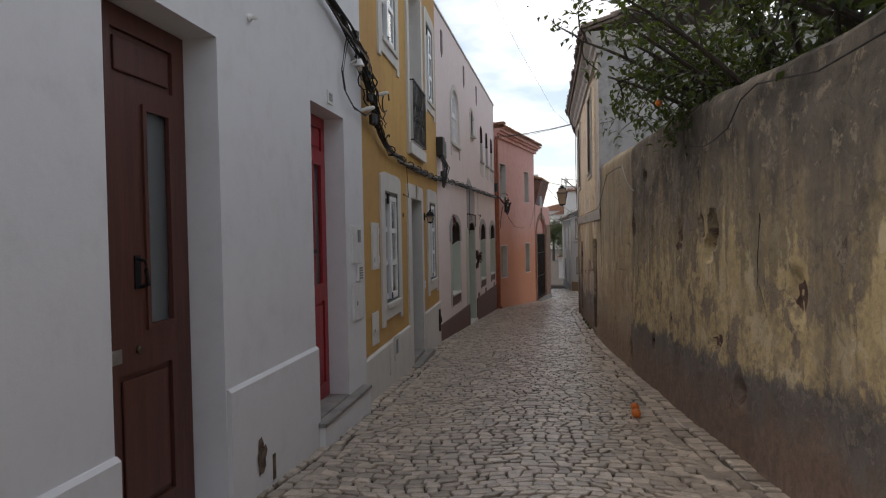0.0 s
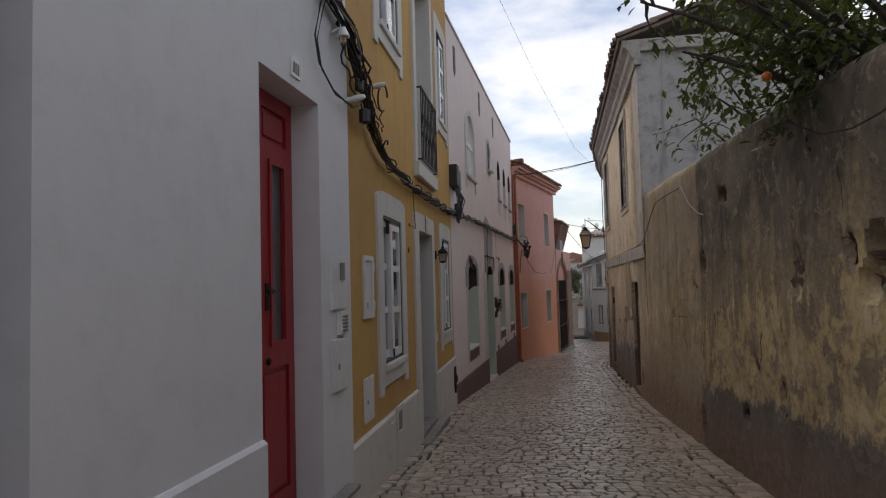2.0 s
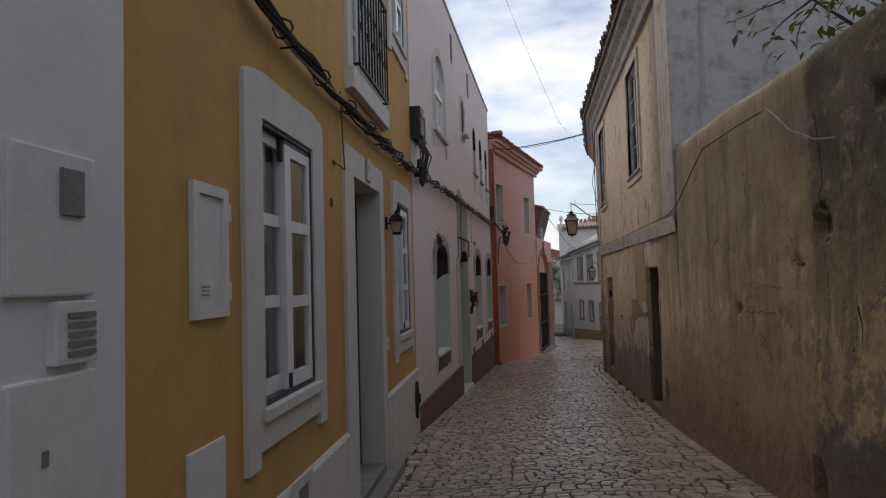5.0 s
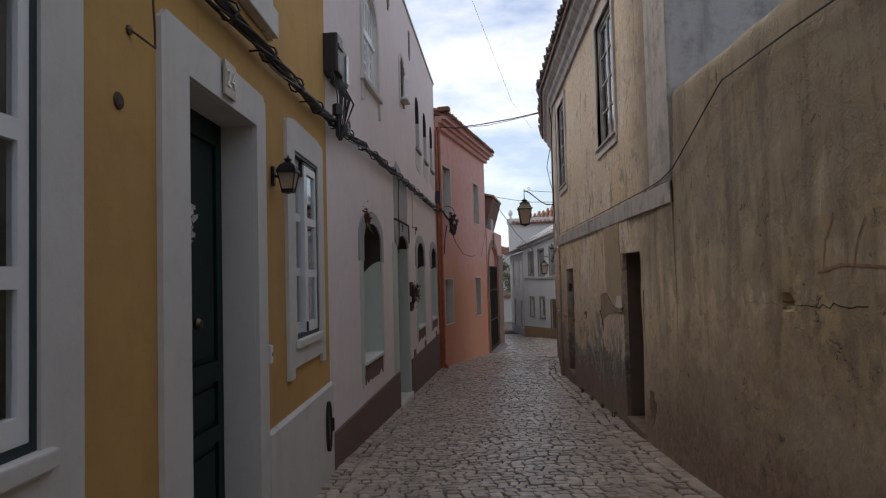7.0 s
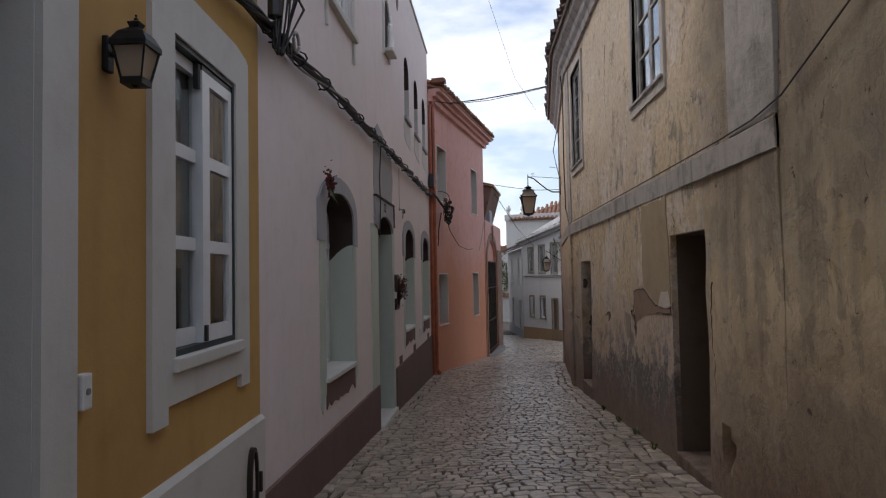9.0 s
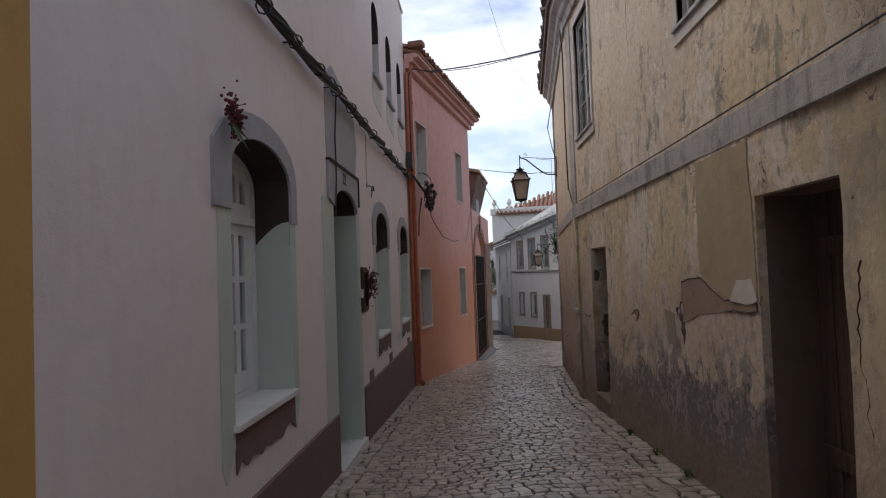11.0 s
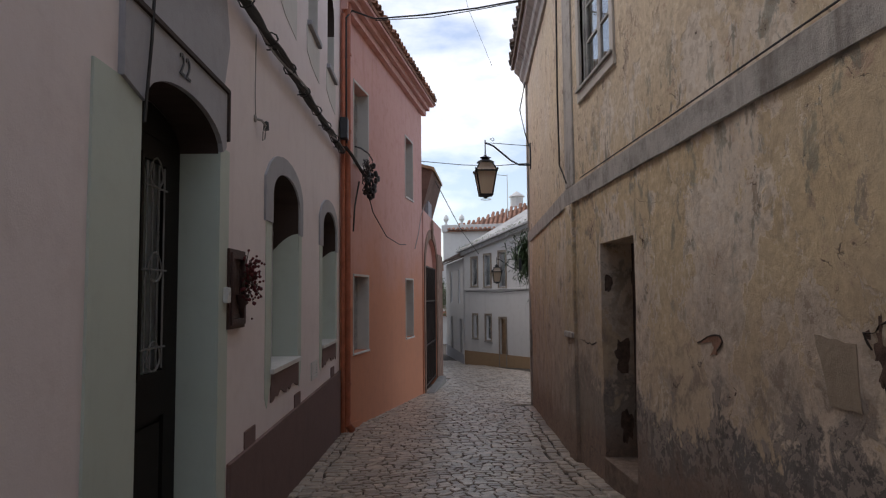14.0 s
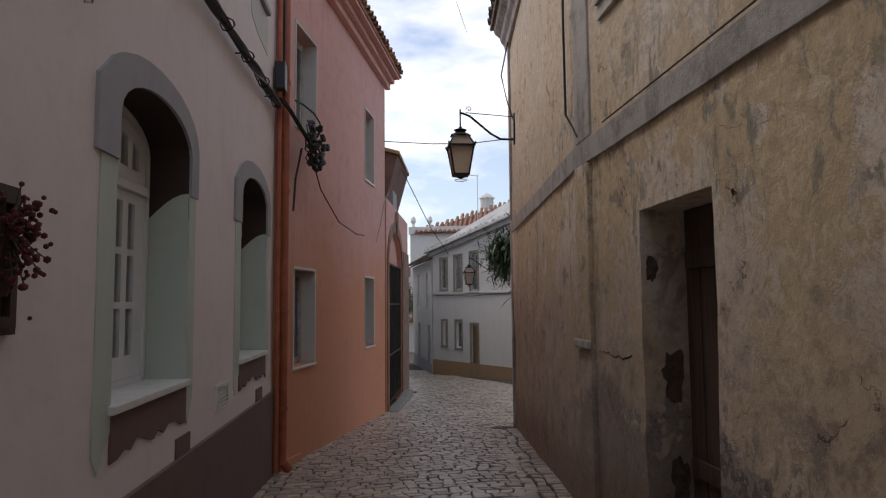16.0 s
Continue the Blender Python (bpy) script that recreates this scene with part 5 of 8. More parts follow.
for k, (q, lab) in enumerate(zip(PA, ("arched white casement window with a marble sill", "arched white casement window above a dripping paint patch", "arched white casement window at the house corner"))):
    s0, s1, z0, top, spring = q
    casement(pink_house, s0, s1, z0, spring, top, 0.26, lab)
    # raised grey head round the arch
    bm = bmesh.new()
    o0, o1, half = s0 - 0.255, s1 + 0.155, (s1 - s0 + 0.41) / 2
    mid_s = (o0 + o1) / 2
    outer = [(o0, 1.325), (o0, 1.69)] + [(mid_s - half * math.cos(a) * (1.0 if a > 1.57 else 0.97), 1.60 + 0.37 * math.sin(a) ** 0.85) for a in np.linspace(0.35, math.pi - 0.1, 12)] + [(o1, 1.58), (o1, 1.325)]
    base = arch(s0, s1, 1.325, spring, top, len(outer) - 3)
    ring(bm, outer, base, -0.02, 0.0, False)
    part("arch_surround", bm, GREY, pink_house, "grey raised surround over the arch")
    # lining: dark paint plus the soffit's shade put into the colour
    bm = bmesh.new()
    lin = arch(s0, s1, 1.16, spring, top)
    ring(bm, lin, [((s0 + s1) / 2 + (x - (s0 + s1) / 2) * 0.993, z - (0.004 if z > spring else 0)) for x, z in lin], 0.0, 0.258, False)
    part("arch_lining", bm, DARKGREY, pink_house, "dark arch lining with the recess's shade in its colour")
    for a, b in ((s0 + 0.001, s0 + 0.008), (s1 - 0.008, s1 - 0.001)):
        bm = bmesh.new()
        side = [(0.001, z0), (0.257, z0), (0.257, 1.17)] + [(0.257 - 0.256 * f, 1.17 + 0.17 * math.sin(f * math.pi / 2)) for f in (0.2, 0.4, 0.6, 0.8, 1.0)]
        flat = [[bm.verts.new((x, d, h)) for d, h in side] for x in (a, b)]
        bm.faces.new(flat[0])
        bm.faces.new(flat[1][::-1])
        for k in range(len(side)):
            bm.faces.new((flat[0][k], flat[1][k], flat[1][(k + 1) % len(side)], flat[0][(k + 1) % len(side)]))
        part("jamb_paint", bm, PALEGREEN, pink_house)
    for a, b in ((s0 - 0.19, s0), (s1, s1 + 0.14)):
        bm = bmesh.new()
        prism(bm, [(a, 1.323), (a, z0 - 0.2), ((a + b) / 2 - 0.03, z0 - 0.29), ((a + b) / 2 + 0.02, z0 - 0.2), (b, z0 - 0.12), (b, 1.323)], -0.007, 0.0)
        part("jamb_paint", bm, PALEGREEN, pink_house)
    part("sill", boxed(s0 - 0.03, s1 + 0.01, -0.04, 0.26, z0 - 0.03, z0 + 0.012, bevel=0.006), MARBLE, pink_house, "pale marble window sill")
    part("paint_patch", drip_band(s0 + 0.002, s1 - 0.002, z0 - 0.2, z0 - 0.036, 0.07, 0.012), BROWN, pink_house, "brown paint patch with drips")

# door 22
slab(pink_house, "jamb_paint", PALEGREEN, PD[0] - 0.44, PD[0], -1.3, 1.66, -0.012, 0.0)
slab(pink_house, "jamb_paint", PALEGREEN, PD[1], PD[1] + 0.19, -1.3, 1.66, -0.014, 0.0)
slab(pink_house, "jamb_paint", PALEGREEN, PD[1] - 0.003, PD[1], -0.93, 1.62, 0.0, 0.3)
slab(pink_house, "jamb_paint", PALEGREEN, PD[0], PD[0] + 0.003, -0.93, 1.62, 0.0, 0.3)
bm = bmesh.new()
o = arch(PD[0], PD[1], 1.61, PD[4], PD[3], 12)
ring(bm, [(PD[0] - 0.22, 1.662), (PD[0] - 0.22, 2.02)] + [(PD[0] - 0.22 + (PD[1] - PD[0] + 0.29) * k / (len(o) - 5), 2.02) for k in range(1, len(o) - 4)] + [(PD[1] + 0.07, 2.01), (PD[1] + 0.07, 1.662)], o, -0.03, 0.0, False)
part("door_surround", bm, GREY, pink_house, "grey flat arch surround")
# door arch lining, again with the recess's shade in its tone
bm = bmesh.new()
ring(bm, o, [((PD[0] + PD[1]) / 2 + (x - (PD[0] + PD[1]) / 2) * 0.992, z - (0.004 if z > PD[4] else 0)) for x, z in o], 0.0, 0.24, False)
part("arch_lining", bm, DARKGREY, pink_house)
slab(pink_house, "drip_moulding", DARKGREY, PD[0] - 0.22, PD[1] + 0.1, 2.022, 2.048, -0.045, 0.0)
slab(pink_house, "drip_moulding", DARKGREY, PD[1] + 0.075, PD[1] + 0.1, 1.71, 2.02, -0.045, -0.0)
bm = bmesh.new()
prism(bm, [(PD[0] - 0.2, 2.05), (PD[1] + 0.08, 2.05), (PD[1] + 0.2, 2.4), (PD[1] + 0.1, 2.72), (PD[0] + 0.5, 2.96), (PD[0] + 0.1, 3.02), (PD[0] - 0.12, 2.9), (PD[0] - 0.22, 2.7)], -0.006, 0.0)
part("paint_patch", bm, GREY, pink_house, "bare grey patch above the door")
black_door = panel_door(pink_house, PD[0] + 0.004, PD[1] - 0.004, -0.93, 1.62, 0.24, BLACKDOOR, "nearly black wooden door with an iron grille",
                        [(0.2, 0.95, 0.15, 0.95), (0.58, 0.9, 1.2, 2.42, "pane")])
bm = bmesh.new()
o = arch(PD[0] + 0.005, PD[1] - 0.005, 1.62, 1.622, PD[3] - 0.006)
prism(bm, o[1:-1], 0.24, 0.3)
part("fanlight", bm, BLACKDOOR, black_door)
for k in range(4):
    x = PD[0] + 0.62 + 0.08 * k
    part("grille_bar", tubed([(x, 0.222, 0.3), (x, 0.222, 1.46)], 0.006, 5), GREYPART, black_door)
for z in (0.42, 1.33, 0.86):
    part("grille_bar", tubed([(PD[0] + 0.58, 0.221, z), (PD[0] + 0.9, 0.221, z)], 0.006, 5), GREYPART, black_door)
for z in (0.36, 0.86, 1.4):
    for sgn in (-1, 1):
        part("grille_scroll", tubed([(PD[0] + 0.74 + sgn * 0.09 * math.sin(a * 0.5), 0.219, z + 0.1 * math.cos(a * 0.5) * (1 - a / 20)) for a in range(10)], 0.005, 5), GREYPART, black_door)
part("lock", lathed([(0.02, 0), (0.02, 0.01), (0.01, 0.016)], 10), BRASS, black_door).matrix_local = Matrix.Translation((PD[0] + 0.5, 0.239, 0.4)) @ pose(0, 0, 0, 90)
slab(pink_house, "door_sill", MARBLE, PD[0] - 0.05, PD[1] + 0.12, -1.25, -0.924, -0.06, 0.42)
number_plate(F_PINK, sP(18.12), 1.925, "22", "dark number painted over the arched door", w=0, size=0.17).matrix_world = at(F_PINK, sP(18.12), 1.925, -0.018)
t = thing("doorbell", at(F_PINK, sP(18.915), 0.715, -0.014), "small white door bell beside the black door", "doorbell")
part("body", boxed(-0.035, 0.035, -0.035, 0.0, -0.05, 0.05, bevel=0.01), WHITEBOX, t)
part("button", lathed([(0.014, 0), (0.014, 0.006)], 10), CERAMIC, t).matrix_local = Matrix.Translation((0, -0.034, 0.01)) @ pose(0, 0, 0, 90)

# framed plaque with dried flowers
plaque = thing("wall_plaque", at(F_PINK, sP(19.15), 0.757), "dark framed plaque with dried red flowers", "plaque")
bm = bmesh.new()
ring(bm, rect(-0.185, 0.185, -0.265, 0.265), rect(-0.16, 0.16, -0.24, 0.24), -0.03, 0.0)
ring(bm, rect(-0.16, 0.16, -0.24, 0.24), rect(-0.12, 0.12, -0.2, 0.2), -0.045, 0.0)
part("frame", bm, REDWOOD, plaque, "dark red stained wooden frame")
part("panel", boxed(-0.119, 0.119, -0.016, 0.0, -0.199, 0.199), simple("dull_brown_relief", (0.12, 0.072, 0.06), 0.7, 0.0, 0.5, 9.0, 0.5), plaque, "dull brown relief panel")
part("inner_bead", (lambda b: (ring(b, rect(-0.105, 0.105, -0.185, 0.185), rect(-0.09, 0.09, -0.17, 0.17), -0.022, -0.0155), b)[1])(bmesh.new()), REDWOOD, plaque)
part("flower_holder", lathed([(0.02, -0.09), (0.035, -0.05), (0.05, 0.0), (0.044, 0.004)], 12, (0.05, -0.05, -0.04)), REDWOOD, plaque, smooth=True)


def flower_bunch(parent, centre, spread, count, seed):
    rr = random.Random(seed)
    bm, bm2 = bmesh.new(), bmesh.new()
    for k in range(count):
        d = Vector((rr.gauss(0.2, 0.7), -abs(rr.gauss(0.5, 0.4)), rr.gauss(0.1, 0.9)))
        p = Vector(centre) + Vector([a * b for a, b in zip(d, spread)])
        r = rr.uniform(0.006, 0.015)
        bmesh.ops.create_icosphere(bm, subdivisions=1, radius=r, matrix=Matrix.Translation(p))
        if k % 3 == 0:
            tube(bm2, [Vector(centre), (Vector(centre) + p) / 2 + Vector((0, 0, 0.02)), p], 0.003, 4)
    b = part("berries", bm, REDBERRY, parent, "dried dark red berries")
    b["kind"] = "stuff"
    s = part("stems", bm2, BARK, parent)
    s["kind"] = "stuff"


flower_bunch(plaque, (0.06, -0.06, 0.06), (0.07, 0.09, 0.085), 150, 3)
bunch = thing("dried_bouquet", at(F_PINK, sP(14.9), 1.83, -0.05), "bunch of dried red berries above the arched window", "flowers")
flower_bunch(bunch, (0.0, -0.01, 0.0), (0.06, 0.055, 0.06), 110, 8)
for k, (x, z) in enumerate(((0.16, -0.05), (0.12, -0.11), (-0.04, -0.16), (0.03, -0.2))):
    tip = Vector((x, -0.05 - 0.02 * k, z))
    side = tip.cross(Vector((0, 1, 0))).normalized() * 0.018
    bm = bmesh.new()
    f = [bm.verts.new(v) for v in (Vector((0, -0.02, 0)), tip * 0.5 + side, tip, tip * 0.5 - side)]
    g = [bm.verts.new(v.co + Vector((0, 0.003, 0))) for v in f]
    bm.faces.new(f)
    bm.faces.new(g[::-1])
    for i in range(4):
        bm.faces.new((f[i], g[i], g[(i + 1) % 4], f[(i + 1) % 4]))
    part("leaf", bm, PALM, bunch, "long dull green leaf")

# upper floor: arched window, niche with a small statue, three little arches, slits
s0, s1, z0, top, spring = PW
bm = bmesh.new()
ring(bm, arch(s0 - 0.12, s1 + 0.12, z0, spring, top + 0.12), arch(s0, s1, z0, spring, top), -0.025, 0.0, False)
part("arch_surround", bm, CREAM, pink_house, "whitish moulded arch surround")
casement(pink_house, s0, s1, z0, spring, top, 0.03, "arched white upper window")
part("sill", boxed(s0 - 0.16, s1 + 0.16, -0.06, 0.1, z0 - 0.07, z0 - 0.002, bevel=0.01), CREAM, pink_house)
for x in (s0 - 0.12, s1 + 0.08):
    part("sill_bracket", boxed(x, x + 0.04, -0.03, 0.0, z0 - 0.32, z0 - 0.072, bevel=0.008), CREAM, pink_house)
bm = bmesh.new()
ring(bm, arch(PN[0] - 0.05, PN[1] + 0.05, PN[2] - 0.1, PN[4], PN[3] + 0.05), arch(PN[0] + 0.02, PN[1] - 0.02, PN[2] - 0.05, PN[4], PN[3] - 0.02), -0.03, 0.0, False)
part("niche_frame", bm, CREAM, pink_house)
# no recess is cut: a flat dark sheet gives the niche's shade
bm = bmesh.new()
prism(bm, arch(PN[0] + 0.02, PN[1] - 0.02, PN[2] - 0.05, PN[4], PN[3] - 0.02), -0.006, 0.0)
part("niche_back", bm, DARKGREY, pink_house, "flat dark sheet for the niche's shade")
part("niche_shelf", boxed(PN[0] + 0.02, PN[1] - 0.02, -0.14, -0.006, PN[2] - 0.05, PN[2] + 0.0, bevel=0.01), CREAM, pink_house)
solo("statue", lathed([(0.0, 0.56), (0.05, 0.53), (0.06, 0.47), (0.035, 0.42), (0.09, 0.36), (0.085, 0.2), (0.11, 0.02), (0.12, 0.0)][::-1], 12), CERAMIC, "small white draped statue on a niche shelf", "statue", at(F_PINK, (PN[0] + PN[1]) / 2, PN[2] + 0.0, -0.07) @ Matrix.Diagonal((1, 0.55, 1, 1)), smooth=True)
for q in PT:
    for a, b in ((q[0], q[0] + 0.003), (q[1] - 0.003, q[1])):
        slab(pink_house, "jamb_paint", CREAM, a, b, q[2], q[4] - 0.22, 0.0, 0.36)
    # upper part of the reveal coloured dark to stand for its shadow
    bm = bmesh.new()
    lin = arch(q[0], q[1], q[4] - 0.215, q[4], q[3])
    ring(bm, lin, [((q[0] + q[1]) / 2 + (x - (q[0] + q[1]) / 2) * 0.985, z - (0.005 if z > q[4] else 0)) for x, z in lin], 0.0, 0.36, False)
    part("arch_lining", bm, DARKGREY, pink_house, "dark arch head holding the opening's shade in its colour")
    part("recess_back", (lambda b: (prism(b, arch(q[0], q[1], q[2], q[4], q[3]), 0.36, 0.4), b)[1])(bmesh.new()), BLACKDOOR, pink_house, "plain near-black back of the opening")
    part("sill", boxed(q[0] - 0.06, q[1] + 0.06, -0.05, 0.3, q[2] - 0.06, q[2] - 0.002, bevel=0.008), GREY, pink_house)
    bm = bmesh.new()
    prism(bm, [(q[0] - 0.1, q[2] - 0.07), (q[1] + 0.12, q[2] - 0.07), (q[1] + 0.1, q[2] - 0.48), (q[0] + 0.2, q[2] - 0.44), (q[0] - 0.08, q[2] - 0.36)], -0.006, 0.0)
    part("bare_patch", bm, CREAM, pink_house, "unpainted patch under the opening")
for q in PS:
    bm = bmesh.new()
    prism(bm, [(q[0], q[3]), (q[0], q[2] + 0.12), ((q[0] + q[1]) / 2, q[2]), (q[1], q[2] + 0.12), (q[1], q[3]), ((q[0] + q[1]) / 2, q[3] + 0.03)], -0.012, 0.0)
    part("parapet_slot", bm, simple("grey_brown_slot_paint", (0.17, 0.13, 0.125), 0.9) if q is PS[0] else bpy.data.materials["grey_brown_slot_paint"], pink_house, "shield-shaped grey slot below the parapet")
part("parapet_cap", boxed(0.0, sP(24.49), -0.03, 0.44, 6.222, 6.27, bevel=0.01), CREAM, pink_house)
# thin trace of a pipe between the storeys
t = thing("wall_light", at(F_PINK, sP(19.65), 2.07), "small broken wall light with a loop of loose wire", "light")
part("wall_plate", lathed([(0.03, 0), (0.028, 0.012), (0.01, 0.018)], 10), PALECABLE, t).matrix_local = pose(0, 0, 0, 90)
part("arm", tubed([(0, 0, 0), (0.02, -0.05, -0.01), (0.1, -0.06, -0.03)], 0.01, 6), PALECABLE, t)
part("socket", lathed([(0.024, -0.03), (0.02, 0.03), (0.008, 0.04)], 10, (0.12, -0.06, -0.03)), BLACKBOX, t)
part("wire", tubed([(0.1, -0.06, -0.04), (0.06, -0.05, -0.09), (0.09, -0.04, -0.15), (0.16, -0.04, -0.12), (0.15, -0.05, -0.04)], 0.005, 5), PALECABLE, t, smooth=True)
part("wire", tubed([(0, -0.008, 0.01), (-0.02, -0.008, 0.2), (-0.01, -0.008, 0.45), (-0.015, -0.01, 0.66)], 0.004, 5), PALECABLE, t)

# small fittings on the fronts
v = thing("wall_vent", at(F_PINK, sP(22.3), -0.14), "small white louvred vent on the pink wall", "vent")
vf = bmesh.new()
ring(vf, rect(-0.19, 0.19, -0.1, 0.1), rect(-0.165, 0.165, -0.075, 0.075), -0.014, 0.0)
part("frame", vf, WHITEBOX, v)
for k in range(5):
    part("slat", boxed(-0.165, 0.165, -0.01, -0.002, -0.07 + 0.03 * k, -0.052 + 0.03 * k), WHITEBOX, v)
t = thing("wall_hook", at(F_YELLOW, sY(9.55), 2.1), "rusty iron hook with a hanging wire end", "hook")
part("plate", lathed([(0.022, 0), (0.02, 0.01), (0.008, 0.014)], 8), BRASS, t).matrix_local = pose(0, 0, 0, 90)
part("wire", tubed([(0.0, -0.01, 0.0), (0.05, -0.05, -0.03), (0.1, -0.06, -0.04), (0.12, -0.05, 0.05), (0.11, -0.04, 0.3), (0.12, -0.03, 0.55)], 0.005, 5), OLDWOOD, t)
t = thing("wall_fitting", at(F_YELLOW, sY(9.47), 1.8), "small round plugged fixing in the yellow wall", "fitting")
part("plate", lathed([(0.035, 0), (0.032, 0.008), (0.015, 0.012)], 10), OLDWOOD, t).matrix_local = pose(0, 0, 0, 90)


# ======== orange house ========
for q in OW:
    bm = bmesh.new()
    ring(bm, rect(q[0] - 0.035, q[1] + 0.035, q[2] - 0.035, q[3] + 0.035), rect(q[0], q[1], q[2], q[3]), -0.012, 0.0)
    part("window_edge", bm, CREAM, orange_house, "narrow pale window edging")
    w = sash_window(orange_house, q[0] + 0.001, q[1] - 0.001, q[2] + 0.001, q[3] - 0.001, 0.2, 2, 1, GREYWOOD, rim=0.05, label="plain window set deep in the orange wall")
    for a, b in ((q[0], q[0] + 0.003), (q[1] - 0.003, q[1])):
        slab(orange_house, "jamb_paint", CREAM, a, b, q[2], q[3], 0.0, 0.185)
    part("sill", boxed(q[0] - 0.04, q[1] + 0.04, -0.03, 0.185, q[2] - 0.03, q[2] - 0.0005, bevel=0.005), MARBLE, orange_house)


def half_tile(bm, p, along, side, up, length, r):
    """One barrel tile: a half round, slightly tapered, with thickness."""
    n = 5
    rows = []
    for k, rr in ((0.0, r), (1.0, r * 0.86)):
        for th in (0.0, 0.014):
            rows.append([bm.verts.new(p + along * (length * k) + side * ((rr - th) * math.cos(math.pi * i / n)) + up * ((rr - th) * math.sin(math.pi * i / n))) for i in range(n + 1)])
    o0, i0, o1, i1 = rows
    for i in range(n):
        bm.faces.new((o0[i], o0[i + 1], o1[i + 1], o1[i]))
        bm.faces.new((i0[i], i0[i + 1], i1[i + 1], i1[i]))
        bm.faces.new((o0[i], o0[i + 1], i0[i + 1], i0[i]))


def tile_roof(parent, m, s0, s1, eave_d, eave_z, rise, courses, mat, pitch_w=0.22, length=0.36, name="roof_tiles", jitter=0.012, seed=1, hip=0.0):
    """Courses of barrel tiles up from an eave along a facade; the roof slab under them."""
    rr = random.Random(seed)
    run = math.sqrt(1 - rise * rise)
    along, side, up = Vector((0, run, rise)), Vector((1, 0, 0)), Vector((0, -rise, run))
    bm = bmesh.new()
    n = int((s1 - s0) / pitch_w)
    for c in range(courses):
        for k in range(n):
            if (k + 0.5) * (s1 - s0) / n < c * length * 0.82 * hip:
                continue
            p = Vector((s0 + (k + 0.5) * (s1 - s0) / n + rr.uniform(-jitter, jitter), eave_d + rr.uniform(-1.5, 1.5) * jitter, eave_z + rr.uniform(-jitter, jitter) * 0.6)) + along * (c * length * 0.82) + up * 0.012
            half_tile(bm, p, along, side, up, length, pitch_w * 0.4)
    t = part(name, bm, mat, parent)
    t["kind"] = "stuff"
    bm = bmesh.new()
    total = courses * length * 0.82
    a = [Vector((s, eave_d + 0.03, eave_z - 0.03)) for s in (s0, s1)]
    b = [p + along * total for p in a]
    b[0] = b[0] + side * (total * hip)
    lo = [p + up * -0.05 for p in (a[0], a[1], b[1], b[0])]
    hi = [a[0], a[1], b[1], b[0]]
    vl, vh = [bm.verts.new(p) for p in lo], [bm.verts.new(p) for p in hi]
    bm.faces.new(vl)
    bm.faces.new(vh)
    for k in range(4):
        bm.faces.new((vl[k], vl[(k + 1) % 4], vh[(k + 1) % 4], vh[k]))
    part("roof_slab", bm, mat, parent)


tile_roof(orange_house, F_ORANGE, -0.02, sO(30.45) + 0.22, -0.36, 5.44, 0.30, 9, TILE, 0.2, 0.4, seed=2)
bm = bmesh.new()
for k, (d, z0, z1) in enumerate(((-0.10, 5.10, 5.22), (-0.19, 5.22, 5.31), (-0.30, 5.31, 5.395))):
    box(bm, -0.01, sO(30.45) + 0.12, d, 0.0, z0 + 0.0005, z1 - 0.0005)
bmesh.ops.remove_doubles(bm, verts=bm.verts[:], dist=0.001)
part("cornice", bm, ORANGE, orange_house, "stepped orange cornice under the tiles")
part("hip_tile", boxed(-0.1, 0.14, -0.42, -0.1, 5.5, 5.62, bevel=0.04), TILE, orange_house)
# downpipe at the joint of the two houses
pipe = thing("downpipe", at(F_ORANGE, 0.02, 0), "terracotta-painted rain downpipe with a shoe", "downpipe")
part("pipe", tubed([(0.05, -0.07, 5.3), (0.05, -0.07, -1.05), (0.05, -0.08, -1.2), (0.12, -0.13, -1.29)], 0.055, 10), PIPE, pipe, smooth=True)
part("pipe", tubed([(-0.08, -0.05, 5.0), (-0.08, -0.05, -1.28)], 0.032, 8), PIPE, pipe, smooth=True)
for z in (4.4, 3.2, 1.9, 0.5, -0.6):
    part("bracket", lathed([(0.062, -0.02), (0.066, -0.02), (0.066, 0.02), (0.062, 0.02)], 10, (0.05, -0.07, z)), PIPE, pipe)
bm = bmesh.new()
prism(bm, [(0.15, -1.34), (0.9, -1.38), (0.9, -1.28), (0.15, -1.22)], -0.03, 0.0)
part("foot_patch", bm, ORANGE, orange_house)

# ======== gateway ========
g0, g1, gz0, gtop, gspring = GG
bm = bmesh.new()
o = arch(g0 - 0.2, g1 + 0.2, -1.9, gspring, gtop + 0.24)
ring(bm, o, arch(g0, g1, -1.9, gspring, gtop), -0.03, 0.0, False)
part("stone_surround", bm, simple("worn_reddish_stone", (0.27, 0.17, 0.125), 0.9, 0.0, 0.5, 4.0, 0.8), gate_wall, "worn reddish stone arch round the gate")
part("keystone", boxed((g0 + g1) / 2 - 0.12, (g0 + g1) / 2 + 0.12, -0.07, -0.031, gtop, gtop + 0.5, bevel=0.02), bpy.data.materials["worn_reddish_stone"], gate_wall)
part("end_pier", boxed(g1 + 0.3, sG(35.2) + 0.02, -0.03, 0.0, -2.2, 1.9, bevel=0.01), bpy.data.materials["worn_reddish_stone"], gate_wall)
gate = thing("iron_gate", at(F_GATE, 0, 0, 0.035), "tall dark iron bar gate in an archway", "gate")
n = 22
def crown_g(x):
    c, a = (g0 + g1) / 2, (g1 - g0) / 2
    return gspring + (gtop - gspring) * math.sqrt(max(0.0, 1 - ((x - c) / a) ** 2))
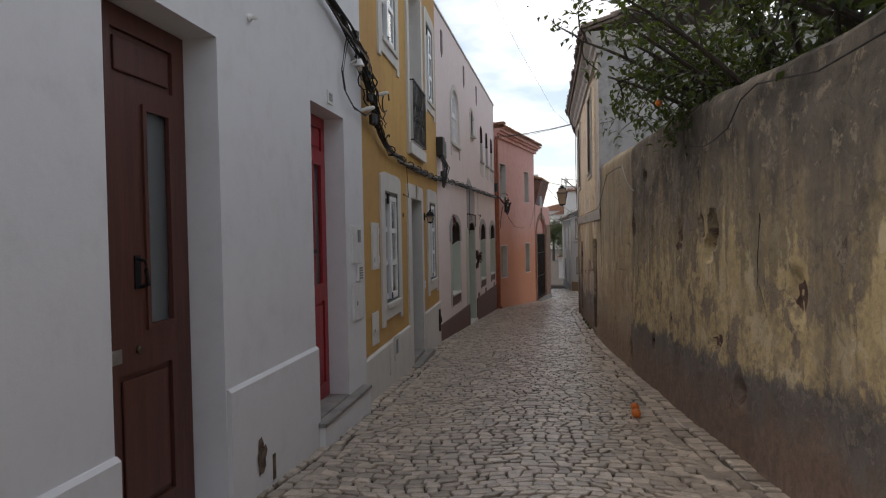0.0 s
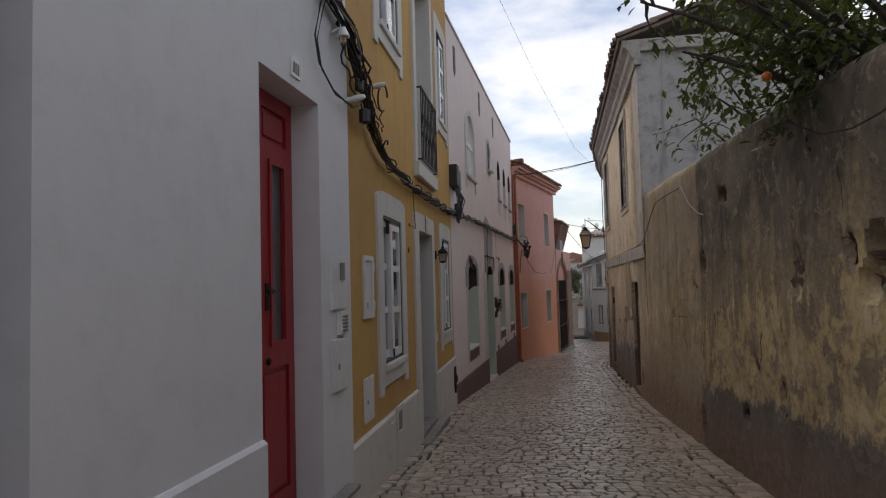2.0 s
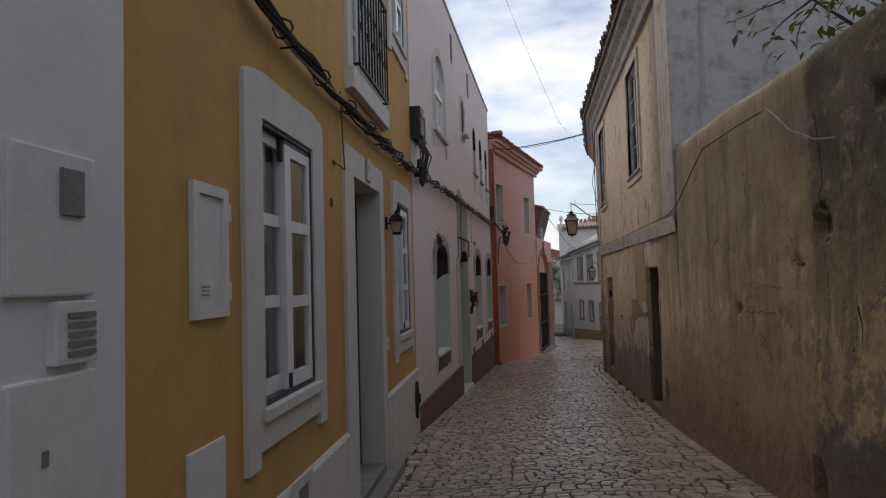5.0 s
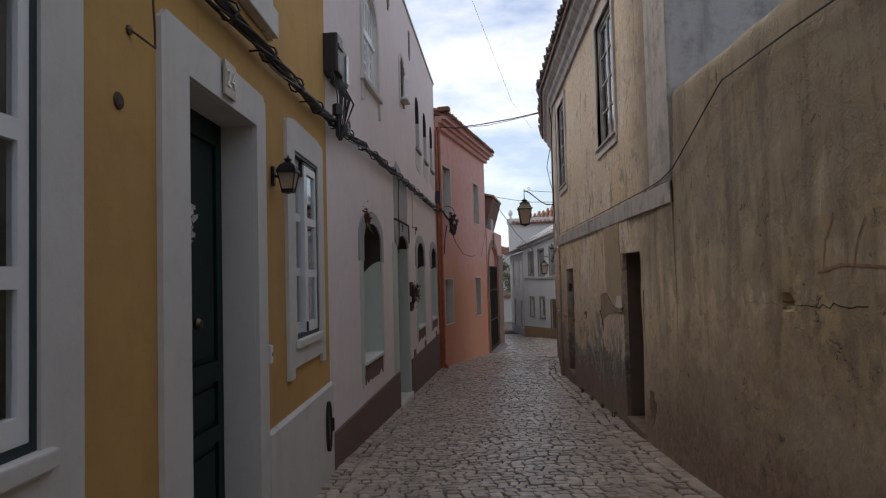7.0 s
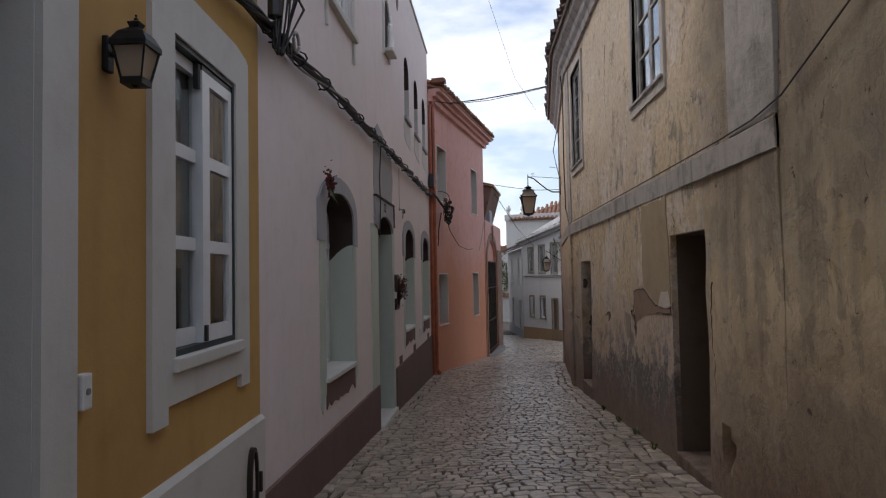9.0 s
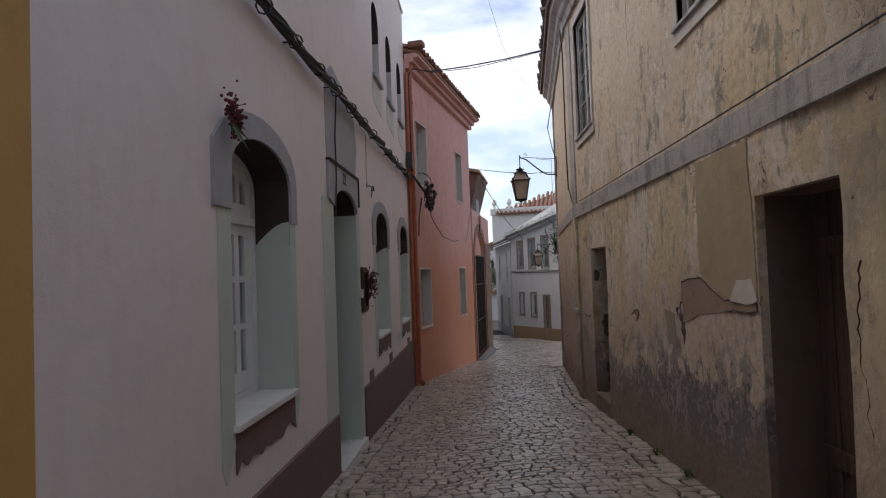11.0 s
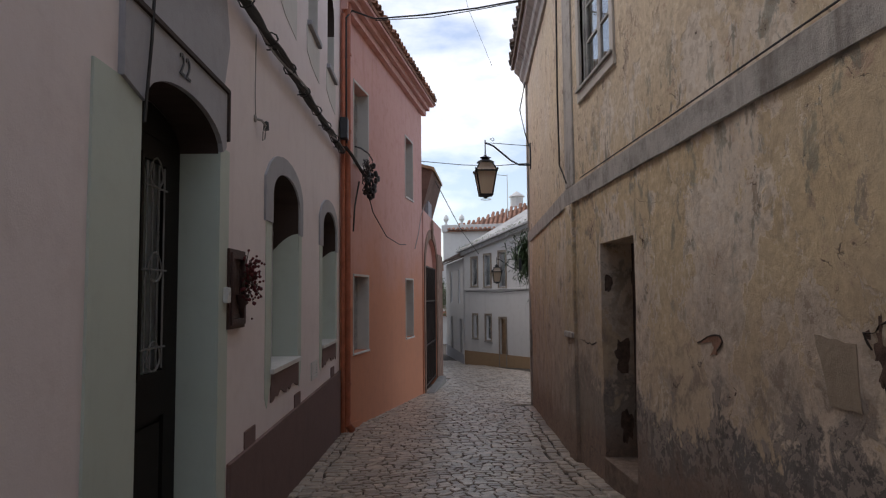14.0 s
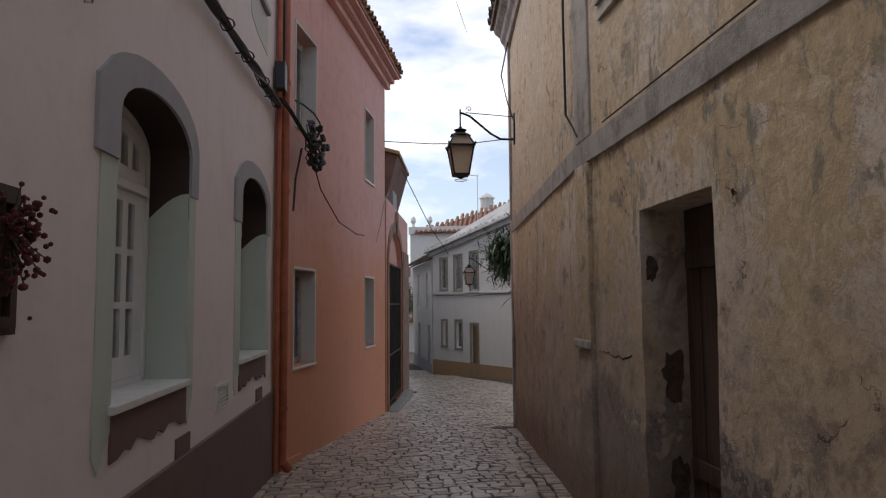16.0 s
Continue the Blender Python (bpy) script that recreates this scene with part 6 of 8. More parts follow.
for k in range(n + 1):
    x = g0 + 0.04 + (g1 - g0 - 0.08) * k / n
    part("bar", boxed(x - 0.014, x + 0.014, -0.014, 0.014, -1.62, min(1.44, crown_g(x) - 0.05)), GATEIRON, gate)
for z in (-1.55, -0.55, 0.55, 1.43):
    part("cross_rail", boxed(g0 + 0.02, g1 - 0.02, -0.022, 0.022, z - 0.02, z + 0.02), GATEIRON, gate)
# black sheet stands in for the unlit space behind the bars
part("sheet", boxed(g0 + 0.02, g1 - 0.02, 0.024, 0.03, -1.6, 1.4), simple("gateway_shade_sheet", (0.012, 0.009, 0.008), 0.85, 0.0, 0.4, 6.0, 0.3), gate, "near-black sheet for the dark gateway behind the bars")
bm = bmesh.new()
prism(bm, arch(g0 + 0.01, g1 - 0.01, 1.45, gspring + 0.002, gtop - 0.01)[1:-1], 0.1, 0.24)
part("tympanum", bm, ORANGE, gate_wall)
solo("door_step", boxed(g0 - 0.2, g1 + 0.3, -0.24, -0.032, -2.2, -1.62, bevel=0.02), STEP, "pale stone threshold below the iron gate", "step", F_GATE)
part("chimney_block", boxed(sG(32.6), sG(33.4), 0.1, 0.38, 2.783, 3.3, bevel=0.01), GREY, gate_wall, "grey block on top of the yard wall")

# covered terrace behind the gate wall: a sloping roof end on a post
lean = thing("terrace_roof", Matrix.Identity(4), "tan concrete canopy over an orange terrace wall", "roof")
bm = bmesh.new()
prof = [(-0.72, 4.2), (-0.17, 4.06), (-0.2, 3.94), (-0.5, 2.85), (-0.72, 2.85)]
a = [bm.verts.new((x, 32.2, z)) for x, z in prof]
b = [bm.verts.new((x + 0.35, 34.4, z - 0.05)) for x, z in prof]
bm.faces.new(a)
bm.faces.new(b)
for k in range(5):
    bm.faces.new((a[k], a[(k + 1) % 5], b[(k + 1) % 5], b[k]))
part("canopy", bm, simple("brown_soffit_plaster", (0.17, 0.10, 0.075), 0.9, 0.0, 0.3, 3.0, 0.3), lean, "brown canopy end")
bm = bmesh.new()
v = [bm.verts.new(p) for p in ((-0.76, 32.1, 4.22), (-0.13, 32.1, 4.065), (0.22, 34.5, 4.01), (-0.4, 34.5, 4.17))]
w = [bm.verts.new(p.co + Vector((0, 0, 0.08))) for p in v]
bm.faces.new(v)
bm.faces.new(w)
for k in range(4):
    bm.faces.new((v[k], v[(k + 1) % 4], w[(k + 1) % 4], w[k]))
part("roof_slab", bm, FAROCHRE, lean)
bm = bmesh.new()
box(bm, -3.0, -0.62, 30.6, 34.3, 2.0, 4.15)
part("back_wall", bm, ORANGE, lean)

# ======== old house on the other side ========
end = sR(13.3)
# stone string course and corner pilasters, following the two faces
for name, m, s0, s1 in (("string_course", Matrix.Identity(4), 0.0, end), ("string_course", to_wing, 0.05, 5.41)):
    bm = bmesh.new()
    n = max(2, int((s1 - s0) / 0.12))
    rows = []
    for k in range(n + 1):
        s = s0 + (s1 - s0) * k / n
        dz = 0.012 * noise.noise(Vector((s * 1.7, 3.1, 0)))
        dd = 0.006 * noise.noise(Vector((s * 4.0, 1.1, 5)))
        rows.append([bm.verts.new((s, d, z)) for d, z in ((0.06, 1.745 + dz), (-0.022 + dd, 1.75 + dz), (-0.027 + dd, 1.94 + dz), (-0.01, 1.955 + dz), (0.06, 1.955 + dz))])
    for a, b in zip(rows, rows[1:]):
        for k in range(5):
            bm.faces.new((a[k], a[(k + 1) % 5], b[(k + 1) % 5], b[k]))
    bm.faces.new(rows[0])
    bm.faces.new(rows[-1])
    bm.transform(m)
    part(name, bm, BAND, old_house, "weathered grey string course")
slab(old_house, "corner_pilaster", BAND, end - 0.75, end + 0.012, 1.957, 5.0, -0.02, 0.05, "grey weathered corner pilaster", 0.01)
slab(old_house, "corner_pilaster", BAND, 0.02, 0.4, 1.957, 5.0, -0.02, 0.05, "grey weathered pilaster", 0.01)
slab(old_house, "lower_pilaster", OLD, 0.02, 0.36, -2.0, 1.744, -0.035, 0.05, "", 0.012)
slab(old_house, "pilaster_ledge", BAND, 0.0, 0.38, 0.2, 0.27, -0.07, -0.036, "", 0.012)
bm = bmesh.new()
box(bm, 0.0, 0.14, -0.03, 0.02, -2.2, 5.0, bevel=0.01)
bm.transform(to_wing)
part("end_pilaster", bm, BAND, old_house)

# cornice below the tiles, both faces and the gable
for m, s0, s1, mat in ((Matrix.Identity(4), -0.02, end + 0.1, BAND), (to_wing, -0.12, 5.45, BAND)):
    bm = bmesh.new()
    prof = [(0.05, 4.98), (-0.05, 4.98), (-0.07, 5.08), (-0.12, 5.14), (-0.14, 5.22), (-0.23, 5.3), (-0.25, 5.4), (0.05, 5.4)]
    a = [bm.verts.new((s0, d, z)) for d, z in prof]
    b = [bm.verts.new((s1, d, z)) for d, z in prof]
    bm.faces.new(a)
    bm.faces.new(b)
    for k in range(len(prof)):
        bm.faces.new((a[k], b[k], b[(k + 1) % len(prof)], a[(k + 1) % len(prof)]))
    bm.transform(m)
    part("cornice", bm, mat, old_house, "moulded weathered cornice")
bm = bmesh.new()
box(bm, end - 0.02, end + 0.1, 0.051, 8.0, 5.2, 5.4, bevel=0.01)
part("gable_cornice", bm, BAND, old_house)
wing = new("wing_roof")
wing.parent, wing.matrix_local = old_house, to_wing
tile_roof(old_house, F_RIGHT, -0.05, end + 0.14, -0.34, 5.46, 0.30, 12, OLDTILE, 0.23, 0.4, seed=4, jitter=0.02)
tile_roof(wing, F_RIGHT2, -0.2, 5.4, -0.34, 5.46, 0.30, 12, OLDTILE, 0.23, 0.4, seed=5, jitter=0.02)
for o in list(wing.children):
    o.parent, o.matrix_local = old_house, to_wing
bpy.data.objects.remove(wing)


WINDOWSTONE = plaster("pale_window_stone", (0.56, 0.525, 0.47), (0.33, 0.29, 0.25), 0.6, 0.4, 0.9, 0.5)


def old_window(q, label):
    bm = bmesh.new()
    s0, s1, z0, z1 = q[:4]
    ring(bm, rect(s0 - 0.1, s1 + 0.1, z0 - 0.14, z1 + 0.12), rect(s0, s1, z0, z1), -0.025, 0.06)
    w = part("window", bm, WINDOWSTONE, old_house, label)
    bm = bmesh.new()
    ring(bm, rect(s0 + 0.001, s1 - 0.001, z0 + 0.001, z1 - 0.001), rect(s0 + 0.06, s1 - 0.06, z0 + 0.06, z1 - 0.06), 0.03, 0.1)
    part("outer_frame", bm, GREYWOOD, w)
    c = (s0 + s1) / 2
    part("shutter", boxed(s0 + 0.07, s1 - 0.07, 0.105, 0.125, z0 + 0.07, z1 - 0.07), CURTAIN, w, "pale inner shutter behind the panes")
    for x0, x1 in ((s0 + 0.062, c - 0.002), (c + 0.002, s1 - 0.062)):
        za, zb = z0 + 0.062, z1 - 0.062
        rows, bar, rim = 4, 0.025, 0.045
        ph = (zb - za - 2 * rim - (rows - 1) * bar) / rows
        holes = [(x0 + rim, x1 - rim, za + rim + r * (ph + bar), za + rim + r * (ph + bar) + ph, None) for r in range(rows)]
        bm = bmesh.new()
        wall_mesh(bm, x0, x1, za, zb, 0.035, holes)
        for v in bm.verts:
            v.co.y += 0.045
        part("casement", bm, GREYWOOD, w)
        for h in holes:
            p = part("pane", boxed(h[0] - 0.003, h[1] + 0.003, 0.06, 0.064, h[2] - 0.003, h[3] + 0.003), PANE, w)
            p.visible_shadow = False
    part("sill", boxed(s0 - 0.08, s1 + 0.08, -0.05, 0.03, z0 - 0.03, z0 - 0.0005, bevel=0.006), GREYWOOD, w)


old_window(RW1, "old paned casement window with peeling grey frame")
old_window(RW2, "old paned casement window near the corner pilaster")
for q, d, lab in ((RD1, 0.36, "dark weathered plank door in a deep opening"), (RD3, 0.31, "dark weathered plank door in a walled niche")):
    n = 5
    door = None
    for k in range(n):
        x0, x1 = q[0] + (q[1] - q[0]) * k / n, q[0] + (q[1] - q[0]) * (k + 1) / n
        bm = boxed(x0 + 0.003, x1 - 0.003, d + 0.004 * (k % 2), d + 0.05, q[2], q[3], bevel=0.006)
        if door is None:
            door = part("door", bm, OLDWOOD, old_house, lab)
        else:
            part("plank", bm, OLDWOOD, door)
    for z in (q[2] + 0.35, q[3] - 0.4):
        part("ledge", boxed(q[0] + 0.03, q[1] - 0.03, d - 0.02, d, z, z + 0.12, bevel=0.008), OLDWOOD, door)
OLDSTEP = simple("earthy_brown_sill", (0.19, 0.135, 0.10), 0.92, 0.0, 0.5, 8.0, 0.8)
slab(old_house, "door_sill", OLDSTEP, RD1[0] + 0.007, RD1[1] - 0.007, -1.2, -0.712, -0.012, 0.5, "", 0.015)
slab(old_house, "door_sill", OLDSTEP, RD3[0] + 0.002, RD3[1] - 0.002, -1.5, -0.885, -0.015, 0.3, "", 0.01)


# dark brown slabs on jambs and head, starting 6 cm inside the doorway
JAMB = plaster("dark_brown_jamb_lining", (0.15, 0.11, 0.085), (0.08, 0.06, 0.05), 0.6, 0.5, 0.93, 0.4)
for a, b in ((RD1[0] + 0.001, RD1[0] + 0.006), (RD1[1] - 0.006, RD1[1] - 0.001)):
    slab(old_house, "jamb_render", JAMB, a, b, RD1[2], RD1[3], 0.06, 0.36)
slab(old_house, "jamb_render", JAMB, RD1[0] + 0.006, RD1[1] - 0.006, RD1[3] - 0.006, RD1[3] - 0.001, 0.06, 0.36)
NICHE = simple("brown_niche_rubble", (0.125, 0.083, 0.062), 0.95, 0.0, 0.6, 14.0, 1.0)
for dc, zc, rd_, rz, ph in ((0.2, 0.08, 0.085, 0.2, 1.0), (0.07, 0.8, 0.05, 0.1, 5.0), (0.22, -0.6, 0.07, 0.2, 9.0)):
    bm = bmesh.new()
    hub = bm.verts.new((RD3[0] + 0.002, dc, zc))
    rim = []
    for k in range(26):
        a = 2 * math.pi * k / 26
        f = 0.85 + 0.55 * noise.noise(Vector((math.cos(a) * 1.9, math.sin(a) * 1.9, ph)))
        rim.append((bm.verts.new((RD3[0] + 0.009, dc + rd_ * f * math.cos(a), zc + rz * f * math.sin(a))), bm.verts.new((RD3[0] + 0.005, dc + rd_ * f * 0.6 * math.cos(a), zc + rz * f * 0.6 * math.sin(a)))))
    for (a0, a1), (b0, b1) in zip(rim, rim[1:] + rim[:1]):
        bm.faces.new((a0, b0, b1, a1))
        bm.faces.new((a1, b1, hub))
    part("broken_render", bm, NICHE, old_house)


# dark colour for the shadow lines along broken render edges
EDGE_SHADE = simple("dark_edge_shade", (0.10, 0.07, 0.055), 0.95, 0.0, 0.5, 14.0, 0.6)


def peel(name, pts, d0, mat, label, seed, shade_r=0.0):
    """A lifted or lost coat of render with a ragged edge, straight on the old face."""
    rr = random.Random(seed)
    out = []
    for (xa, za), (xb, zb) in zip(pts, pts[1:] + pts[:1]):
        n = max(2, int(math.hypot(xb - xa, zb - za) / 0.05))
        for k in range(n):
            f = k / n
            x_, z_ = xa + (xb - xa) * f, za + (zb - za) * f
            wave = Vector((x_ * 4.0, z_ * 4.0, seed * 3.7))
            out.append((x_ + 0.02 * noise.noise(wave) + rr.uniform(-0.006, 0.006), z_ + 0.02 * noise.noise(wave + Vector((7, 3, 1))) + rr.uniform(-0.006, 0.006)))
    bm = bmesh.new()
    bot = []
    c = Vector((sum(p[0] for p in out) / len(out), 0, sum(p[1] for p in out) / len(out)))
    f = [bm.verts.new((x, face_right(x, z) - d0, z)) for x, z in out]
    g = [bm.verts.new((x, face_right(x, z) + 0.02, z)) for x, z in out]
    tri = bmesh.ops.triangle_fill(bm, use_beauty=True, edges=[bm.edges.new((f[k], f[(k + 1) % len(f)])) for k in range(len(f))])
    for k in range(len(f)):
        bm.faces.new((f[k], f[(k + 1) % len(f)], g[(k + 1) % len(f)], g[k]))
    part(name, bm, mat, old_house, label)
    edge = [(x, face_right(x, z) - d0 * 0.8, z) for x, z in out]
    cut = len(edge) // 6
    # a thin dark tube draws the edge's shadow round part of the outline
    if shade_r:
        part("torn_edge", tubed(edge[:4 * cut], shade_r, 5), EDGE_SHADE, old_house, "dark line for the shadow along the render's edge")


BARE = plaster("bare_brown_render", (0.33, 0.235, 0.175), (0.22, 0.15, 0.11), 0.6, 0.7, 0.95, 0.3)
GREYCOAT = plaster("greenish_grey_coat", (0.41, 0.32, 0.20), (0.30, 0.23, 0.145), 0.5, 0.4, 0.93, 0.3)
peel("bare_patch", [(sR(y), z) for y, z in ((17.08, 0.77), (16.63, 0.815), (16.43, 0.72), (16.2, 0.64), (15.66, 0.635), (15.66, 0.59), (16.4, 0.55), (16.81, 0.5), (17.09, 0.41), (17.12, 0.6))], 0.006, BARE, "lost render showing brown mortar", 1, 0.006)
peel("lime_patch", [(sR(y), z) for y, z in ((16.09, 0.64), (15.94, 0.787), (15.715, 0.795), (15.66, 0.66), (15.72, 0.638))], 0.014, plaster("pale_lime_patch", (0.62, 0.56, 0.49), (0.45, 0.39, 0.33), 0.5, 0.5, 0.93, 0.3), "pale lime patch in the render", 6)
peel("grey_coat", [(sR(16.6), 1.72), (sR(15.66), 1.72), (sR(15.66), 0.66), (sR(16.1), 0.66), (sR(16.62), 0.84)], 0.010, GREYCOAT, "greenish grey later coat of render", 2)
peel("grey_coat", [(sR(17.62), 0.5), (sR(17.35), 0.48), (sR(17.32), 0.2), (sR(17.55), 0.18)], 0.005, plaster("grey_brown_coat", (0.34, 0.27, 0.20), (0.22, 0.17, 0.125), 0.6, 0.5, 0.93, 0.3), "", 3)
peel("bare_patch", [(sR(y), z) for y, z in ((18.9, 0.392), (18.7, 0.432), (18.577, 0.44), (18.555, 0.4), (18.62, 0.34), (18.646, 0.312), (18.74, 0.308), (18.674, 0.346), (18.7, 0.387))], 0.005, simple("raw_brick_render", (0.33, 0.18, 0.12), 0.95, 0.0, 0.4, 9.0, 0.6), "small break showing raw reddish render", 4, 0.006)

# ======== scars of the old walls ========
def old_face(y, z):
    """The worn face's x at a place along the street."""
    if y < 13.3:
        x = garden_x(y)
        return x + worn(x, y, z) + 0.008 * z
    return 1.08 + worn(1.08, y, z)


RUBBLE = simple("brown_rubble_core", (0.125, 0.075, 0.055), 0.95, 0.0, 0.6, 14.0, 1.0)
DEEP = simple("dark_crack", (0.045, 0.034, 0.028), 0.95, 0.0, 0.4, 14.0, 0.4)
rng = random.Random(40)
for gy_, gz, ry, rz, deep in GAPS:
    bm = bmesh.new()
    n = 22
    ph = rng.uniform(0, 9)
    rings = []
    for f in (1.0, 0.66, 0.33):
        rings.append([])
        for k in range(n):
            a = 2 * math.pi * k / n
            r = f * (0.85 + 0.42 * noise.noise(Vector((math.cos(a) * 1.6, math.sin(a) * 1.6, ph))))
            y_, z_ = gy_ + ry * r * math.cos(a), gz + rz * r * math.sin(a)
            rings[-1].append(bm.verts.new((old_face(y_, z_) - 0.003 + (0.006 if f == 1.0 else 0.012 * noise.noise(Vector((y_ * 20, z_ * 20, 0)))), y_, z_)))
    mid_v = bm.verts.new((old_face(gy_, gz) - 0.003, gy_, gz))
    for a, b in zip(rings, rings[1:]):
        for k in range(n):
            bm.faces.new((a[k], a[(k + 1) % n], b[(k + 1) % n], b[k]))
    for k in range(n):
        bm.faces.new((rings[-1][k], rings[-1][(k + 1) % n], mid_v))
    if gy_ < 13.3:
        part("broken_render", bm, RUBBLE if deep < 0.08 or gz > 1 else DEEP, garden_wall, "broken render showing brown rubble", True)
    else:
        bm.transform(F_RIGHT.inverted())
        part("broken_render", bm, DEEP if deep > 0.1 else RUBBLE, old_house, "broken render showing brown rubble", True)


def crack(pts, r, seed):
    q = random.Random(seed)
    out = []
    for (ya, za), (yb, zb) in zip(pts, pts[1:]):
        n = max(2, int(math.hypot(yb - ya, zb - za) / 0.04))
        for k in range(n):
            f = k / n
            y_, z_ = ya + (yb - ya) * f + q.gauss(0, 0.008), za + (zb - za) * f + q.gauss(0, 0.008)
            out.append((old_face(y_, z_) + 0.002, y_, z_))
    bm = tubed(out, r, 4, r * 0.4)
    if pts[0][0] < 13.3:
        part("crack", bm, DEEP, garden_wall)
    else:
        bm.transform(F_RIGHT.inverted())
        part("crack", bm, DEEP, old_house)


for k, (pts, r) in enumerate((
        ([(9.7, 2.3), (9.66, 1.9), (9.72, 1.5), (9.6, 1.0), (9.7, 0.5), (9.62, 0.1)], 0.006), ([(9.25, 1.0), (9.22, 0.7)], 0.008), ([(6.45, 2.1), (6.4, 1.75)], 0.008),
        ([(8.9, 2.3), (8.85, 1.9), (8.95, 1.6)], 0.007), ([(10.5, 0.9), (11.3, 0.88), (11.9, 0.87)], 0.006), ([(13.9, 3.9), (14.0, 3.2), (13.95, 2.7), (14.1, 2.3)], 0.009),
        ([(14.5, 4.6), (14.55, 3.8), (14.5, 3.0)], 0.005), ([(17.08, 0.77), (17.08, 0.6), (17.3, 0.53), (17.22, 0.4), (17.2, 0.24)], 0.011), ([(21.25, 0.19), (21.6, 0.17), (22.0, 0.2)], 0.010),
        ([(18.4, 4.2), (18.5, 3.5), (18.45, 3.0)], 0.006), ([(20.0, 1.5), (19.7, 1.4), (19.4, 1.45), (19.2, 1.3)], 0.003), ([(14.55, 0.9), (14.6, 0.4), (14.5, 0.0)], 0.008),
        ([(7.9, 0.9), (7.95, 0.5)], 0.009), ([(5.0, 1.6), (5.05, 1.1), (4.9, 0.8)], 0.008), ([(17.5, 1.65), (17.45, 1.2), (17.55, 0.9)], 0.003))):
    crack(pts, r, k)
SCRAWL = simple("faded_red_spray", (0.36, 0.20, 0.14), 0.9, 0.0, 0.5, 9.0, 0.1)
for pts in ([(10.9, 1.0), (10.86, 1.25), (10.75, 1.4), (10.68, 1.2), (10.62, 1.05), (10.55, 1.25), (10.48, 1.36), (10.42, 1.15), (10.38, 1.0)], [(10.95, 1.08), (10.7, 1.12), (10.3, 1.1)]):
    bm = bmesh.new()
    last = None
    for (ya, za), (yb, zb) in zip(pts, pts[1:]):
        for k in range(10):
            y_, z_ = ya + (yb - ya) * k / 9, za + (zb - za) * k / 9
            now = [bm.verts.new((old_face(y_, z_ + h) - 0.004, y_ + h * 0.4, z_ + h)) for h in (-0.007, 0.007)]
            if last:
                bm.faces.new((last[0], last[1], now[1], now[0]))
            last = now
    part("spray_mark", bm, SCRAWL, garden_wall, "faded red spray scrawl")

# ======== street lamps ========
def bracket_lamp(x, y, z_mount, out_dir, reach, size, label):
    """A lantern hung from an iron wall bracket."""
    d = Vector(out_dir).normalized()
    head = Vector((x, y, 0)) + d * reach
    lamp = thing("street_lamp", Matrix.Translation((head.x, head.y, z_mount + 0.2 * size)), label, "street lamp", "lanterns on wall brackets")
    lantern_body(lamp, 0.40 * size, 0.85 * size, glass_roof=True)
    back = -d * reach
    up = 0.26 * size
    part("bracket", tubed([(back.x, back.y, -0.2 * size), (back.x * 0.72, back.y * 0.72, -0.19 * size), (back.x * 0.55, back.y * 0.55, -0.1 * size), (back.x * 0.18, back.y * 0.18, up * 0.75), (back.x * 0.08, back.y * 0.08, up * 0.92), (0, 0, up)], 0.018 * size, 8), IRON, lamp, smooth=True)
    part("hanger", tubed([(0, 0, up + 0.06), (0, 0, 0.04)], 0.012 * size, 6), IRON, lamp)
    part("tie_rod", tubed([(back.x, back.y, 0.18 * size), (back.x * 0.1, back.y * 0.1, up)], 0.007 * size, 5), IRON, lamp)
    c = back * 0.16
    part("scroll", tubed([(c.x + d.x * 0.045 * math.cos(a * 0.6) * (1 - a / 16), c.y + d.y * 0.045 * math.cos(a * 0.6) * (1 - a / 16), up + 0.06 + 0.045 * math.sin(a * 0.6) * (1 - a / 16)) for a in range(12)], 0.006 * size, 5), IRON, lamp)
    part("wall_plate", boxed(back.x - 0.04, back.x + 0.04, back.y - 0.04, back.y + 0.04, -0.28 * size, 0.24 * size, bevel=0.008), IRON, lamp)
    part("ring", tubed([(0.1 * size * math.cos(a), 0.1 * size * math.sin(a), -0.87 * size) for a in np.linspace(0, 2 * math.pi, 13)], 0.006, 5), STEEL, lamp)


bracket_lamp(1.57, 27.1, 3.2, (-1, 0.1, 0), 0.90, 0.98, "black iron street lamp with milky panes on a bracket")
bracket_lamp(2.86, 36.2, 1.55, (-1, 0.25, 0), 0.78, 0.75, "smaller black street lamp on a bracket further down")

# ======== cables along the left fronts ========
def left_x(y):
    return float(np.interp(y, [-6, 6.9, 6.95, 13.36, 13.4, 24.49, 24.5, 30.45], [-1.95, -1.95, -1.99, -2.19, -2.2, -1.857, -1.836, -0.5]))


